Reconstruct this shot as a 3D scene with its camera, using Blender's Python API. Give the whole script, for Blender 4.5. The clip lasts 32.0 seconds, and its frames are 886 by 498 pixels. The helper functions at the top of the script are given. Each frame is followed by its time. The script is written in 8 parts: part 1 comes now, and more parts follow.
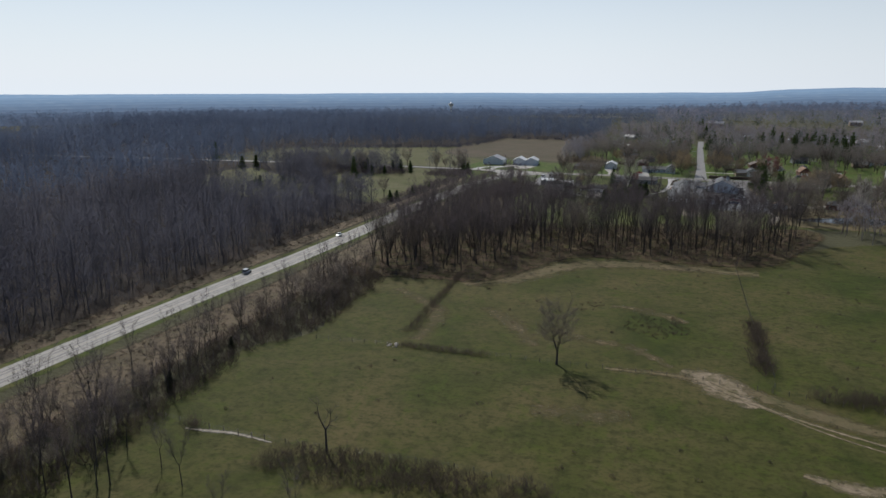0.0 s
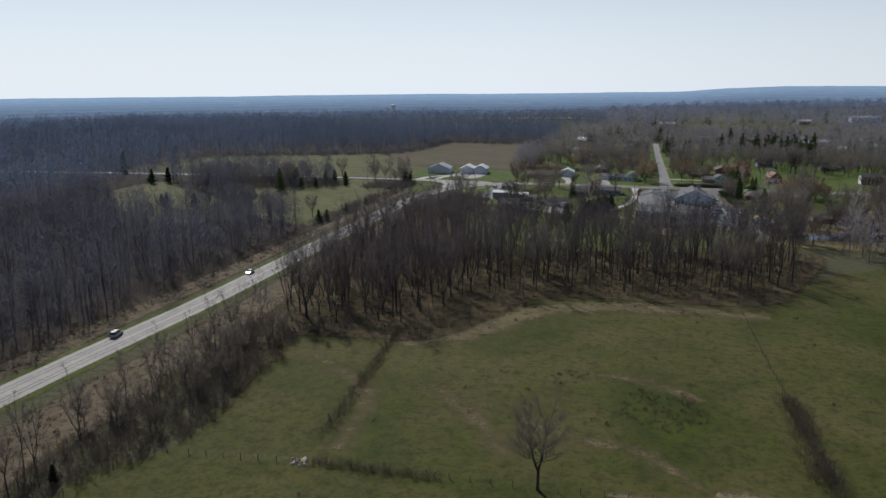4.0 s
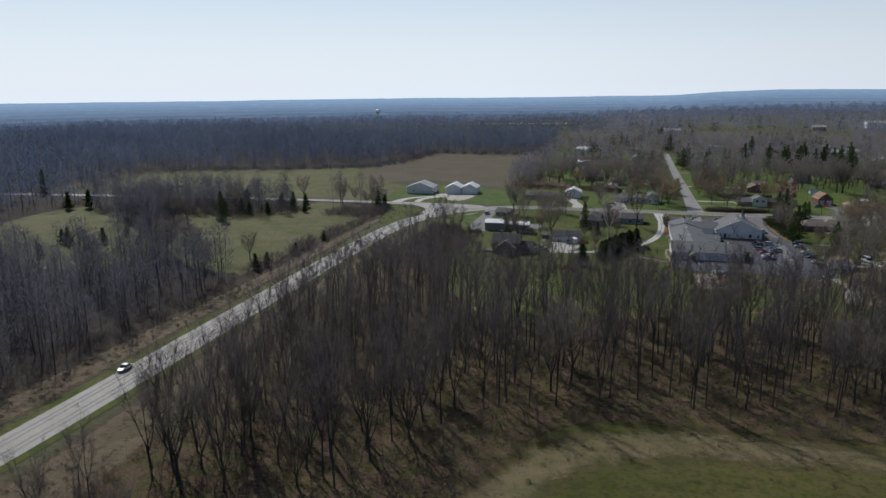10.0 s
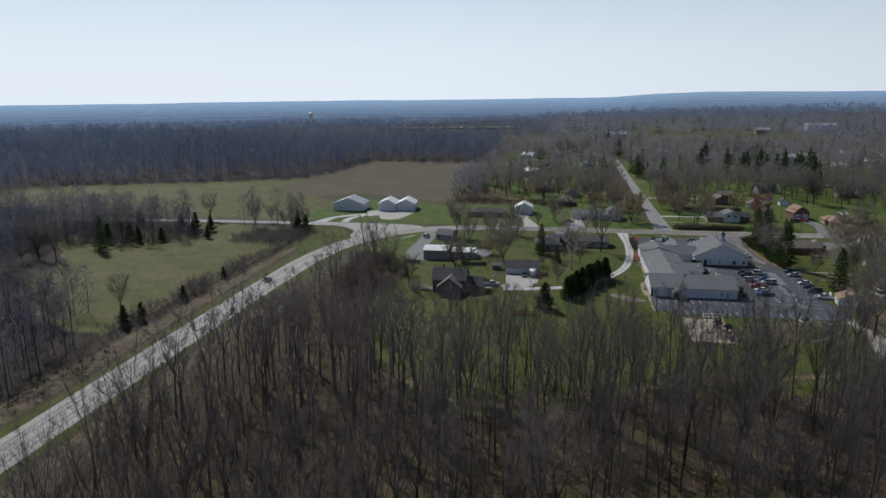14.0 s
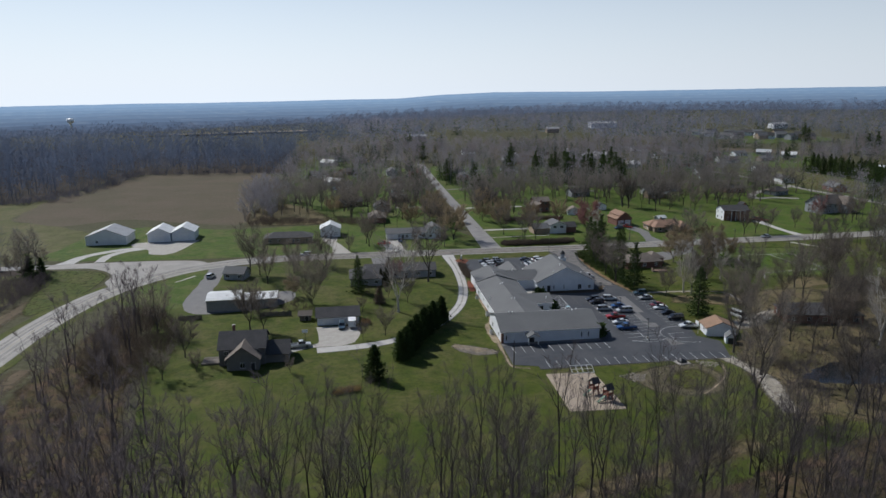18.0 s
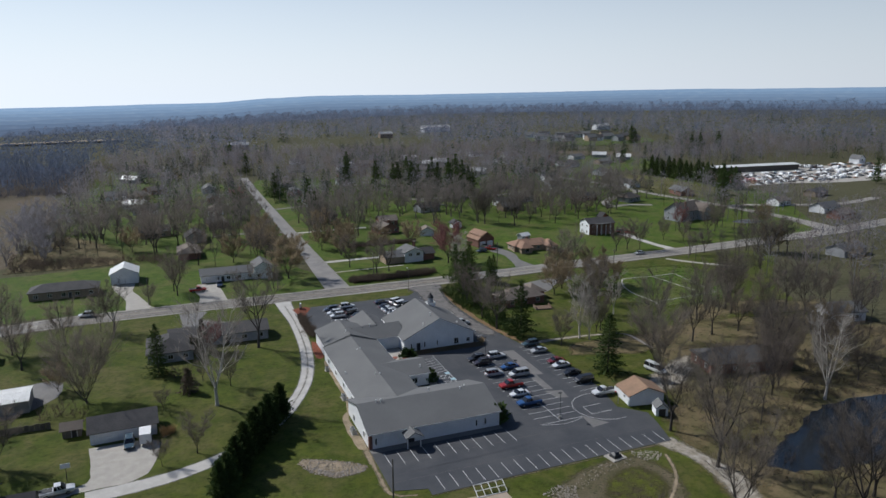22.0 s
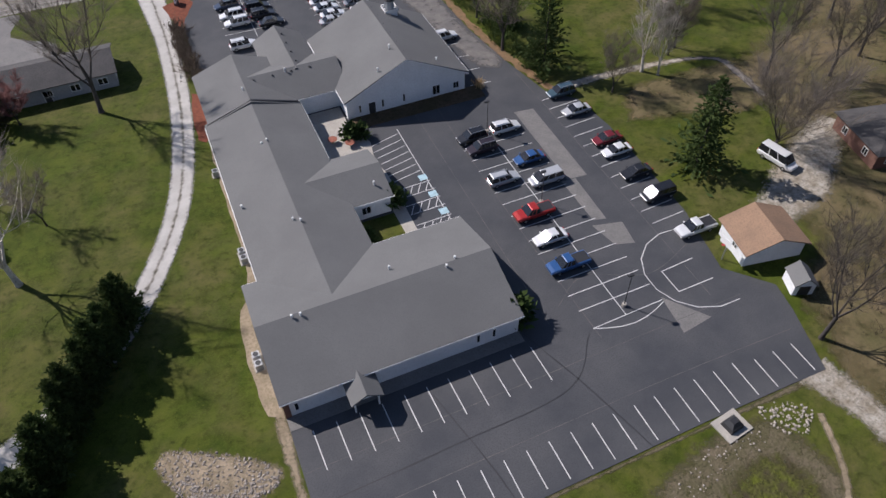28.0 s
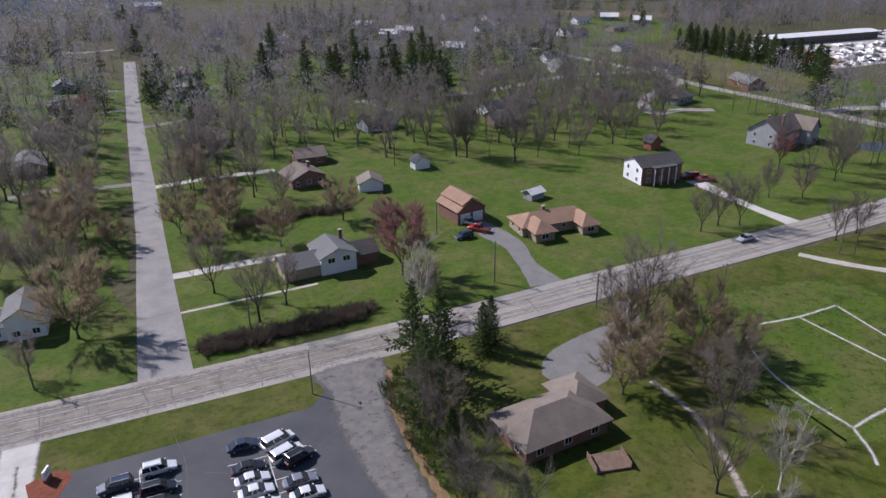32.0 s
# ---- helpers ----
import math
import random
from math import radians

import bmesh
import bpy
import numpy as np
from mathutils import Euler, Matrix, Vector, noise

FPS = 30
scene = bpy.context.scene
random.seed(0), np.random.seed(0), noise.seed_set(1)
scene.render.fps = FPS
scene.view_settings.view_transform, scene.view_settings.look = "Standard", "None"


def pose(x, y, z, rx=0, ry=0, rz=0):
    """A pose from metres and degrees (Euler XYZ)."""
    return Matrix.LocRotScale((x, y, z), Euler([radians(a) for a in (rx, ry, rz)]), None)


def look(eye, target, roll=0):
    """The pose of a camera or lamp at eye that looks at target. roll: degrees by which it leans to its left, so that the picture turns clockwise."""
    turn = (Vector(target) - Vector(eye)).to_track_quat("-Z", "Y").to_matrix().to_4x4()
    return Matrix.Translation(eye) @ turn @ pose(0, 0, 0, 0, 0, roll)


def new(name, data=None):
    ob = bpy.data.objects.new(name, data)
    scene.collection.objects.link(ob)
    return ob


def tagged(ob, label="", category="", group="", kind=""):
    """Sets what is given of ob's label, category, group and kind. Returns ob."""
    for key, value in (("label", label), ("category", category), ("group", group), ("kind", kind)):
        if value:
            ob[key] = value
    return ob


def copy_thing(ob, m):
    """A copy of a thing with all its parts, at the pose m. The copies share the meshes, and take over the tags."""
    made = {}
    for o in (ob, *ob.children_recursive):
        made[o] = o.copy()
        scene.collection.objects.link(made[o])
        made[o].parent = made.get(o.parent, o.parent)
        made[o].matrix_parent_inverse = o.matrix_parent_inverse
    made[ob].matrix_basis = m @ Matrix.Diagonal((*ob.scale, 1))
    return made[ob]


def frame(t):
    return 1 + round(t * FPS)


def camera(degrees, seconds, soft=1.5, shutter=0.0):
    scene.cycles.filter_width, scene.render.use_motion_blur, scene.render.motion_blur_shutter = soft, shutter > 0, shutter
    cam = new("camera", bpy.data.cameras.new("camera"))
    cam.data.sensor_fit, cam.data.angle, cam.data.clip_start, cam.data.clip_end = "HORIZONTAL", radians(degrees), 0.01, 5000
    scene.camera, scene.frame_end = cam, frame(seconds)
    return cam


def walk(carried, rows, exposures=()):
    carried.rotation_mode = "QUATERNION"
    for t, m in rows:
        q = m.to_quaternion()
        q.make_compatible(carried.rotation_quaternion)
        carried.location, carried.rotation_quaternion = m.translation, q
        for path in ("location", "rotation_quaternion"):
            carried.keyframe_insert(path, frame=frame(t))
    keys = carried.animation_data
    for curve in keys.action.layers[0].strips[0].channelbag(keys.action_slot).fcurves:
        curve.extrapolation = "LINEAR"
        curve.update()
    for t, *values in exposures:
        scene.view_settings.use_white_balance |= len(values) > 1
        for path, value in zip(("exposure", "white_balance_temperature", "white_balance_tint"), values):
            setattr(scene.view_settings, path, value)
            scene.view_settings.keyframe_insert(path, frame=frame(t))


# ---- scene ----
cam = camera(63.9, 32.0)
METRES, EYE, TILT, LEAN, TURN = 474.0, 74.2, 0.0, 0.0, 18.9
ROWS = [
    (0.0, 0.0, 0.0, 0.0, 0.05, -13.65, -0.21),
    (0.5, 0.0, 0.0164, -0.0004, -1.66, -13.63, -0.18),
    (1.0, 0.0005, 0.0329, -0.0008, -1.77, -13.62, -0.2),
    (1.5, 0.0017, 0.0492, -0.0011, -2.24, -13.59, -0.16),
    (2.0, 0.0028, 0.0656, -0.0015, -2.98, -13.59, -0.13),
    (2.5, 0.0043, 0.0819, -0.0016, -3.86, -13.59, -0.01),
    (3.0, 0.0058, 0.0983, -0.0018, -4.28, -13.58, 0.06),
    (3.5, 0.0076, 0.1148, -0.002, -4.33, -13.57, 0.1),
    (5.5, 0.0149, 0.1792, -0.0022, -4.57, -13.46, 0.17),
    (6.0, 0.0171, 0.1951, -0.0021, -4.56, -13.43, 0.19),
    (6.5, 0.0193, 0.2112, -0.0024, -4.57, -13.4, 0.18),
    (7.0, 0.0216, 0.2273, -0.0026, -4.59, -13.38, 0.21),
    (7.5, 0.0237, 0.2434, -0.0029, -4.62, -13.36, 0.22),
    (8.0, 0.0259, 0.2596, -0.0032, -4.64, -13.34, 0.2),
    (8.5, 0.0282, 0.2757, -0.0037, -4.67, -13.32, 0.23),
    (9.0, 0.0305, 0.2917, -0.0041, -4.7, -13.3, 0.22),
    (9.5, 0.0329, 0.3075, -0.0044, -4.73, -13.28, 0.18),
    (10.0, 0.0351, 0.3232, -0.0047, -5.21, -13.25, 0.22),
    (10.5, 0.0373, 0.3388, -0.0049, -5.96, -13.21, 0.21),
    (11.0, 0.04, 0.3547, -0.0052, -7.26, -13.19, 0.2),
    (11.5, 0.042, 0.3703, -0.0052, -8.13, -13.17, 0.16),
    (12.0, 0.0448, 0.3861, -0.0056, -8.13, -13.14, 0.14),
    (12.5, 0.0478, 0.4018, -0.0058, -8.66, -13.13, 0.12),
    (13.0, 0.0503, 0.4177, -0.0065, -9.0, -13.07, 0.12),
    (13.5, 0.0533, 0.4337, -0.007, -9.86, -13.06, 0.15),
    (15.5, 0.0651, 0.4945, -0.0065, -10.32, -13.18, 0.2),
    (16.0, 0.069, 0.51, -0.0071, -12.06, -13.17, 0.26),
    (16.5, 0.073, 0.5253, -0.0078, -14.94, -13.13, 0.3),
    (17.0, 0.0763, 0.5409, -0.0083, -18.81, -13.09, 0.25),
    (17.5, 0.0804, 0.5558, -0.0089, -23.09, -13.05, 0.34),
    (18.0, 0.0846, 0.5707, -0.0088, -26.47, -13.04, 0.3),
    (18.5, 0.0897, 0.5855, -0.0091, -28.96, -13.0, 0.28),
    (19.0, 0.0952, 0.6004, -0.009, -31.68, -13.0, 0.25),
    (19.5, 0.1015, 0.6152, -0.0095, -33.52, -12.96, 0.22),
    (20.0, 0.108, 0.629, -0.0094, -35.12, -12.96, 0.24),
    (20.5, 0.1153, 0.6428, -0.0096, -36.7, -12.95, 0.25),
    (21.0, 0.1231, 0.6563, -0.0096, -38.04, -12.94, 0.24),
    (21.5, 0.1312, 0.6685, -0.0098, -39.0, -12.92, 0.26),
    (22.0, 0.1401, 0.6818, -0.0102, -40.21, -12.86, 0.35),
    (22.5, 0.1489, 0.6947, -0.0099, -40.93, -12.87, 0.34),
    (23.0, 0.1587, 0.7068, -0.0096, -41.66, -12.84, 0.44),
    (23.5, 0.1686, 0.7194, -0.0096, -41.89, -12.82, 0.51),
    (24.0, 0.1788, 0.7318, -0.01, -42.33, -12.79, 0.52),
    (24.5, 0.1889, 0.7434, -0.012, -42.55, -17.79, 0.65),
    (25.0, 0.1992, 0.7552, -0.0121, -42.69, -26.35, 0.71),
    (25.5, 0.21, 0.7666, -0.0119, -42.7, -30.85, 0.8),
    (26.0, 0.2202, 0.7779, -0.0126, -42.73, -34.43, 0.8),
    (26.5, 0.2309, 0.7887, -0.0127, -42.64, -39.1, 0.88),
    (28.5, 0.2723, 0.8311, -0.0114, -42.42, -47.92, 0.91),
    (29.0, 0.2823, 0.8411, -0.0116, -42.34, -46.38, 0.91),
    (29.5, 0.2921, 0.851, -0.0115, -42.25, -46.4, 0.89),
    (30.0, 0.3023, 0.8612, -0.0109, -42.25, -42.71, 0.83),
    (30.5, 0.3122, 0.8706, -0.0109, -42.19, -36.8, 0.78),
    (31.0, 0.3217, 0.8802, -0.0105, -42.21, -32.49, 0.73),
    (31.5, 0.3316, 0.8898, -0.0107, -42.22, -28.39, 0.7),
    (32.0, 0.3413, 0.8996, -0.0111, -42.31, -24.54, 0.7),
]
EXPOSURES = [(0.0, -0.3, 6100, 10), (8.0, -0.3, 6000, 10), (13.0, -0.3, 5950, 10), (17.0, -0.23, 5950, 10), (19.0, -0.17, 5950, 10), (24.0, -0.1, 6050, 10), (25.0, 0.48, 6100, 17), (25.5, 0.54, 6100, 18), (29.0, 0.16, 6250, 18), (30.0, 0.22, 6250, 18), (31.0, 0.33, 6050, 21), (32.0, 0.33, 5900, 21)]
walk(cam, [(t, pose(0, 0, EYE, TILT, LEAN, TURN) @ pose(METRES * x, METRES * y, METRES * z, 90 + pitch, roll, yaw)) for t, x, y, z, yaw, pitch, roll in ROWS], EXPOSURES)

# ---- light ----
SUN_AZ, SUN_EL = math.atan2(-0.66, 0.75), radians(42)
world = bpy.data.worlds.new("world")
scene.world = world
world.use_nodes = True
wn = world.node_tree.nodes
wl = world.node_tree.links
sky = wn.new("ShaderNodeTexSky")
sky.sky_type = "NISHITA"
sky.sun_disc = False
sky.sun_elevation = SUN_EL
sky.sun_rotation = SUN_AZ
sky.altitude = 250
sky.air_density = 1.0
sky.dust_density = 0.3
sky.ozone_density = 2.5
haze = wn.new("ShaderNodeMix")
haze.data_type = "RGBA"
where = wn.new("ShaderNodeTexCoord")
axes = wn.new("ShaderNodeSeparateXYZ")
low = wn.new("ShaderNodeMapRange")
low.interpolation_type = "SMOOTHSTEP"
for slot, value in (("From Min", -0.1), ("From Max", 0.42), ("To Min", 1.0), ("To Max", 0.0)):
    low.inputs[slot].default_value = value
wl.new(where.outputs["Generated"], axes.inputs["Vector"])
wl.new(axes.outputs["Z"], low.inputs["Value"])
wl.new(low.outputs["Result"], haze.inputs["Factor"])
wl.new(sky.outputs["Color"], haze.inputs["A"])
toward = wn.new("ShaderNodeVectorMath")
toward.operation = "DOT_PRODUCT"
toward.inputs[1].default_value = (-0.66, 0.75, 0)
fall = wn.new("ShaderNodeMapRange")
for slot, value in (("From Min", -0.6), ("From Max", 0.85), ("To Min", 0.58), ("To Max", 1.03)):
    fall.inputs[slot].default_value = value
veil = wn.new("ShaderNodeVectorMath")
veil.operation = "SCALE"
veil.inputs[0].default_value = (13.1, 13.7, 14.1)
wl.new(where.outputs["Generated"], toward.inputs[0])
wl.new(toward.outputs["Value"], fall.inputs["Value"])
wl.new(fall.outputs["Result"], veil.inputs["Scale"])
wl.new(veil.outputs["Vector"], haze.inputs["B"])
wl.new(haze.outputs["Result"], wn["Background"].inputs["Color"])
wn["Background"].inputs["Strength"].default_value = 0.075

sun = new("sun", bpy.data.lights.new("sun", "SUN"))
sun.data.energy = 4.8
sun.data.angle = radians(0.53)
sun.data.color = (1.0, 0.95, 0.87)
sun.matrix_world = look((0, 0, 0), (0.66 * math.cos(SUN_EL), -0.75 * math.cos(SUN_EL), -math.sin(SUN_EL)))

# ---- materials ----
def surface(name, a, b, size=1.0, c=None, fine=0.1, rough=0.8, bump=0.3, metal=0.0, spec=0.4, per=0.0, sharp=0.0, thin=0.0):
    """A procedural surface: two colours mixed by a coarse noise of that size, a third by fine grain, with bump. per: how far
    each object's brightness varies. thin: how much light passes through to the other side."""
    m = bpy.data.materials.new(name)
    m.use_nodes = True
    n, l = m.node_tree.nodes, m.node_tree.links
    bsdf = n["Principled BSDF"]
    co = n.new("ShaderNodeTexCoord")
    big = n.new("ShaderNodeTexNoise")
    big.inputs["Scale"].default_value = 1.0 / size
    big.inputs["Detail"].default_value = 5
    big.inputs["Roughness"].default_value = 0.6
    l.new(co.outputs["Object"], big.inputs["Vector"])
    ramp = n.new("ShaderNodeValToRGB")
    ramp.color_ramp.elements[0].position = 0.36 + 0.1 * sharp
    ramp.color_ramp.elements[1].position = 0.64 - 0.1 * sharp
    ramp.color_ramp.elements[0].color = (*a, 1)
    ramp.color_ramp.elements[1].color = (*b, 1)
    l.new(big.outputs["Fac"], ramp.inputs["Fac"])
    small = n.new("ShaderNodeTexNoise")
    small.inputs["Scale"].default_value = 1.0 / fine
    small.inputs["Detail"].default_value = 3
    l.new(co.outputs["Object"], small.inputs["Vector"])
    mix = n.new("ShaderNodeMix")
    mix.data_type = "RGBA"
    c = c or tuple(0.55 * v for v in a)
    mix.inputs["B"].default_value = (*c, 1)
    l.new(ramp.outputs["Color"], mix.inputs["A"])
    fac = n.new("ShaderNodeMapRange")
    fac.inputs["From Min"].default_value = 0.45
    fac.inputs["From Max"].default_value = 0.75
    fac.inputs["To Max"].default_value = 0.75
    l.new(small.outputs["Fac"], fac.inputs["Value"])
    l.new(fac.outputs["Result"], mix.inputs["Factor"])
    out = mix.outputs["Result"]
    if per:
        info = n.new("ShaderNodeObjectInfo")
        bright = n.new("ShaderNodeMapRange")
        bright.inputs["To Min"].default_value = 1 - per
        bright.inputs["To Max"].default_value = 1 + per
        l.new(info.outputs["Random"], bright.inputs["Value"])
        hsv = n.new("ShaderNodeHueSaturation")
        l.new(bright.outputs["Result"], hsv.inputs["Value"])
        l.new(out, hsv.inputs["Color"])
        out = hsv.outputs["Color"]
    l.new(out, bsdf.inputs["Base Color"])
    bsdf.inputs["Roughness"].default_value = rough
    bsdf.inputs["Metallic"].default_value = metal
    bsdf.inputs["Specular IOR Level"].default_value = spec
    if bump:
        bn = n.new("ShaderNodeBump")
        bn.inputs["Strength"].default_value = bump
        bn.inputs["Distance"].default_value = fine
        l.new(small.outputs["Fac"], bn.inputs["Height"])
        l.new(bn.outputs["Normal"], bsdf.inputs["Normal"])
    if thin:
        through_light = n.new("ShaderNodeBsdfTranslucent")
        l.new(out, through_light.inputs["Color"])
        blend = n.new("ShaderNodeMixShader")
        blend.inputs["Fac"].default_value = thin
        l.new(bsdf.outputs["BSDF"], blend.inputs[1])
        l.new(through_light.outputs["BSDF"], blend.inputs[2])
        l.new(blend.outputs["Shader"], n["Material Output"].inputs["Surface"])
    return m


def meadow_mat(name, greens, dry, size, dryness=0.5, mottle=0.0):
    """Grass: lush and dry patches at three scales, with a fine blade grain. mottle: how far tussocks darken it."""
    m = bpy.data.materials.new(name)
    m.use_nodes = True
    n, l = m.node_tree.nodes, m.node_tree.links
    bsdf = n["Principled BSDF"]
    co = n.new("ShaderNodeTexCoord")

    def noise_at(s, detail=4, distort=0.0):
        t = n.new("ShaderNodeTexNoise")
        t.inputs["Scale"].default_value = 1.0 / s
        t.inputs["Detail"].default_value = detail
        t.inputs["Roughness"].default_value = 0.62
        t.inputs["Distortion"].default_value = distort
        l.new(co.outputs["Object"], t.inputs["Vector"])
        return t.outputs["Fac"]

    def mixed(fac, lo, hi, x, y):
        r = n.new("ShaderNodeMapRange")
        r.inputs["From Min"].default_value, r.inputs["From Max"].default_value = lo, hi
        l.new(fac, r.inputs["Value"])
        k = n.new("ShaderNodeMix")
        k.data_type = "RGBA"
        l.new(r.outputs["Result"], k.inputs["Factor"])
        for v, s in ((x, "A"), (y, "B")):
            if isinstance(v, tuple):
                k.inputs[s].default_value = (*v, 1)
            else:
                l.new(v, k.inputs[s])
        return k.outputs["Result"]

    base = mixed(noise_at(size * 0.35), 0.35, 0.65, greens[0], greens[1])
    base = mixed(noise_at(size, 5, 0.6), dryness - 0.13, dryness + 0.2, base, dry)
    if mottle:
        base = mixed(noise_at(2.8, 6), 0.46, 0.46 + 0.3 / mottle, base, tuple(0.55 * v for v in greens[0]))
        base = mixed(noise_at(6.5, 5, 1.0), 0.52, 0.52 + 0.25 / mottle, base, (1.15 * greens[1][0], 1.3 * greens[1][1], 1.1 * greens[1][2]))
    tuft = noise_at(1.1, 5)
    base = mixed(tuft, 0.5, 0.8, base, tuple(0.5 * v for v in greens[0]))
    blade = noise_at(0.16, 3)
    base = mixed(blade, 0.5, 0.95, base, tuple(1.5 * v for v in greens[1]))
    l.new(base, bsdf.inputs["Base Color"])
    bsdf.inputs["Roughness"].default_value = 0.9
    bsdf.inputs["Specular IOR Level"].default_value = 0.15
    bn = n.new("ShaderNodeBump")
    bn.inputs["Strength"].default_value = 0.5
    bn.inputs["Distance"].default_value = 0.25
    l.new(tuft, bn.inputs["Height"])
    l.new(bn.outputs["Normal"], bsdf.inputs["Normal"])
    return m


def plain(name, col, rough=0.5, metal=0.0, spec=0.5, coat=0.0, grime=0.12):
    """A painted or moulded surface with a faint uneven soiling."""
    m = surface(name, col, tuple((1 - grime) * v for v in col), 0.7, tuple((1 - 1.5 * grime) * v for v in col), 0.05, rough, 0.04, metal, spec)
    m.node_tree.nodes["Principled BSDF"].inputs["Coat Weight"].default_value = coat
    return m


M_LITTER = surface("leaf_litter", (0.122, 0.082, 0.054), (0.080, 0.062, 0.034), 6, (0.048, 0.042, 0.020), 0.5, 0.95, 0.6, spec=0.1)
M_EARTH = surface("country_ground", (0.086, 0.082, 0.046), (0.078, 0.074, 0.040), 60, (0.056, 0.056, 0.028), 2.5, 0.95, 0.4, spec=0.1)
M_PASTURE = meadow_mat("pasture_grass", ((0.027, 0.039, 0.004), (0.050, 0.058, 0.007)), (0.104, 0.082, 0.032), 38, 0.47, 0.9)
M_LAWN = meadow_mat("lawn_grass", ((0.036, 0.057, 0.005), (0.071, 0.082, 0.011)), (0.118, 0.100, 0.040), 11, 0.56, 0.8)
M_MEADOW = meadow_mat("rough_meadow_grass", ((0.061, 0.069, 0.016), (0.090, 0.091, 0.026)), (0.138, 0.115, 0.059), 20, 0.50, 0.7)
M_YARDGRASS = meadow_mat("fresh_lawn_grass", ((0.040, 0.078, 0.008), (0.076, 0.106, 0.014)), (0.125, 0.108, 0.044), 12, 0.57, 0.5)
M_WINTER = meadow_mat("dry_roadside_grass", ((0.082, 0.062, 0.036), (0.105, 0.082, 0.048)), (0.160, 0.118, 0.074), 8, 0.5, 0.9)
M_TRAMPLED = meadow_mat("trampled_ground", ((0.080, 0.075, 0.028), (0.130, 0.105, 0.055)), (0.28, 0.22, 0.15), 4, 0.43)
M_THIN = meadow_mat("thin_dry_grass", ((0.075, 0.075, 0.028), (0.105, 0.088, 0.040)), (0.165, 0.125, 0.070), 9, 0.46)
M_PLOUGH = surface("harvested_field", (0.125, 0.098, 0.070), (0.098, 0.086, 0.055), 28, (0.085, 0.07, 0.045), 1.5, 0.95, 0.4, spec=0.1)
M_ROAD = surface("worn_concrete_road", (0.31, 0.285, 0.25), (0.24, 0.22, 0.195), 7, (0.185, 0.17, 0.15), 0.25, 0.75, 0.15, spec=0.4)
M_LANE = surface("weathered_asphalt", (0.20, 0.19, 0.18), (0.26, 0.245, 0.23), 5, (0.15, 0.14, 0.135), 0.2, 0.8, 0.2, spec=0.35)
M_LOT = surface("sealed_asphalt", (0.050, 0.053, 0.060), (0.076, 0.077, 0.081), 7, (0.038, 0.040, 0.044), 0.14, 0.75, 0.12, spec=0.3)
M_LOTOLD = surface("patched_asphalt", (0.15, 0.145, 0.14), (0.19, 0.18, 0.17), 3, (0.11, 0.105, 0.10), 0.2, 0.8, 0.2, spec=0.3)
M_GRAVEL = surface("pale_gravel", (0.50, 0.480, 0.45), (0.40, 0.380, 0.35), 2.6, (0.34, 0.32, 0.29), 0.05, 0.95, 0.15, spec=0.2)
M_CONCRETE = surface("poured_concrete", (0.42, 0.39, 0.34), (0.34, 0.315, 0.28), 2, (0.27, 0.25, 0.22), 0.1, 0.85, 0.2, spec=0.3)
M_DIRT = surface("bare_dirt", (0.34, 0.27, 0.19), (0.22, 0.175, 0.12), 3, (0.16, 0.14, 0.08), 0.3, 0.95, 0.4, spec=0.15)
M_MULCH = surface("red_mulch", (0.22, 0.075, 0.045), (0.15, 0.055, 0.035), 0.6, (0.09, 0.04, 0.03), 0.08, 0.95, 0.6, spec=0.1)
M_WOODCHIP = surface("playground_wood_chips", (0.40, 0.33, 0.26), (0.33, 0.27, 0.20), 3, (0.24, 0.19, 0.14), 0.12, 0.95, 0.5, spec=0.1)
M_SHINGLE = surface("grey_asphalt_shingles", (0.152, 0.152, 0.149), (0.132, 0.132, 0.130), 7, (0.112, 0.112, 0.111), 0.12, 0.9, 0.1, spec=0.3)
M_SHINGLE_DK = surface("charcoal_shingles", (0.085, 0.08, 0.078), (0.062, 0.06, 0.06), 3, (0.045, 0.043, 0.043), 0.2, 0.9, 0.3, spec=0.3, per=0.15)
M_SHINGLE_BR = surface("brown_grey_shingles", (0.20, 0.165, 0.135), (0.15, 0.125, 0.105), 3, (0.11, 0.095, 0.08), 0.2, 0.9, 0.3, spec=0.3, per=0.15)
M_SHINGLE_OR = surface("orange_brown_shingles", (0.315, 0.195, 0.130), (0.255, 0.160, 0.110), 3, (0.19, 0.125, 0.09), 0.2, 0.9, 0.3, spec=0.3)
M_SHINGLE_WB = surface("warm_brown_shingles", (0.29, 0.185, 0.12), (0.23, 0.15, 0.10), 3, (0.17, 0.115, 0.08), 0.2, 0.9, 0.3, spec=0.3)
M_TIN = surface("white_metal_roofing", (0.72, 0.72, 0.70), (0.58, 0.58, 0.56), 2.5, (0.46, 0.44, 0.41), 0.3, 0.45, 0.15, spec=0.5)
M_TINGREY = surface("grey_metal_roofing", (0.40, 0.40, 0.395), (0.33, 0.325, 0.315), 2.5, (0.26, 0.25, 0.24), 0.3, 0.5, 0.15, spec=0.5)
M_SIDING = surface("white_vinyl_siding", (0.74, 0.75, 0.76), (0.66, 0.67, 0.68), 2.5, (0.58, 0.58, 0.58), 0.25, 0.6, 0.1, spec=0.4)
M_SIDING_G = surface("grey_siding", (0.34, 0.35, 0.36), (0.28, 0.29, 0.30), 2, (0.22, 0.23, 0.24), 0.2, 0.7, 0.1, spec=0.3, per=0.15)
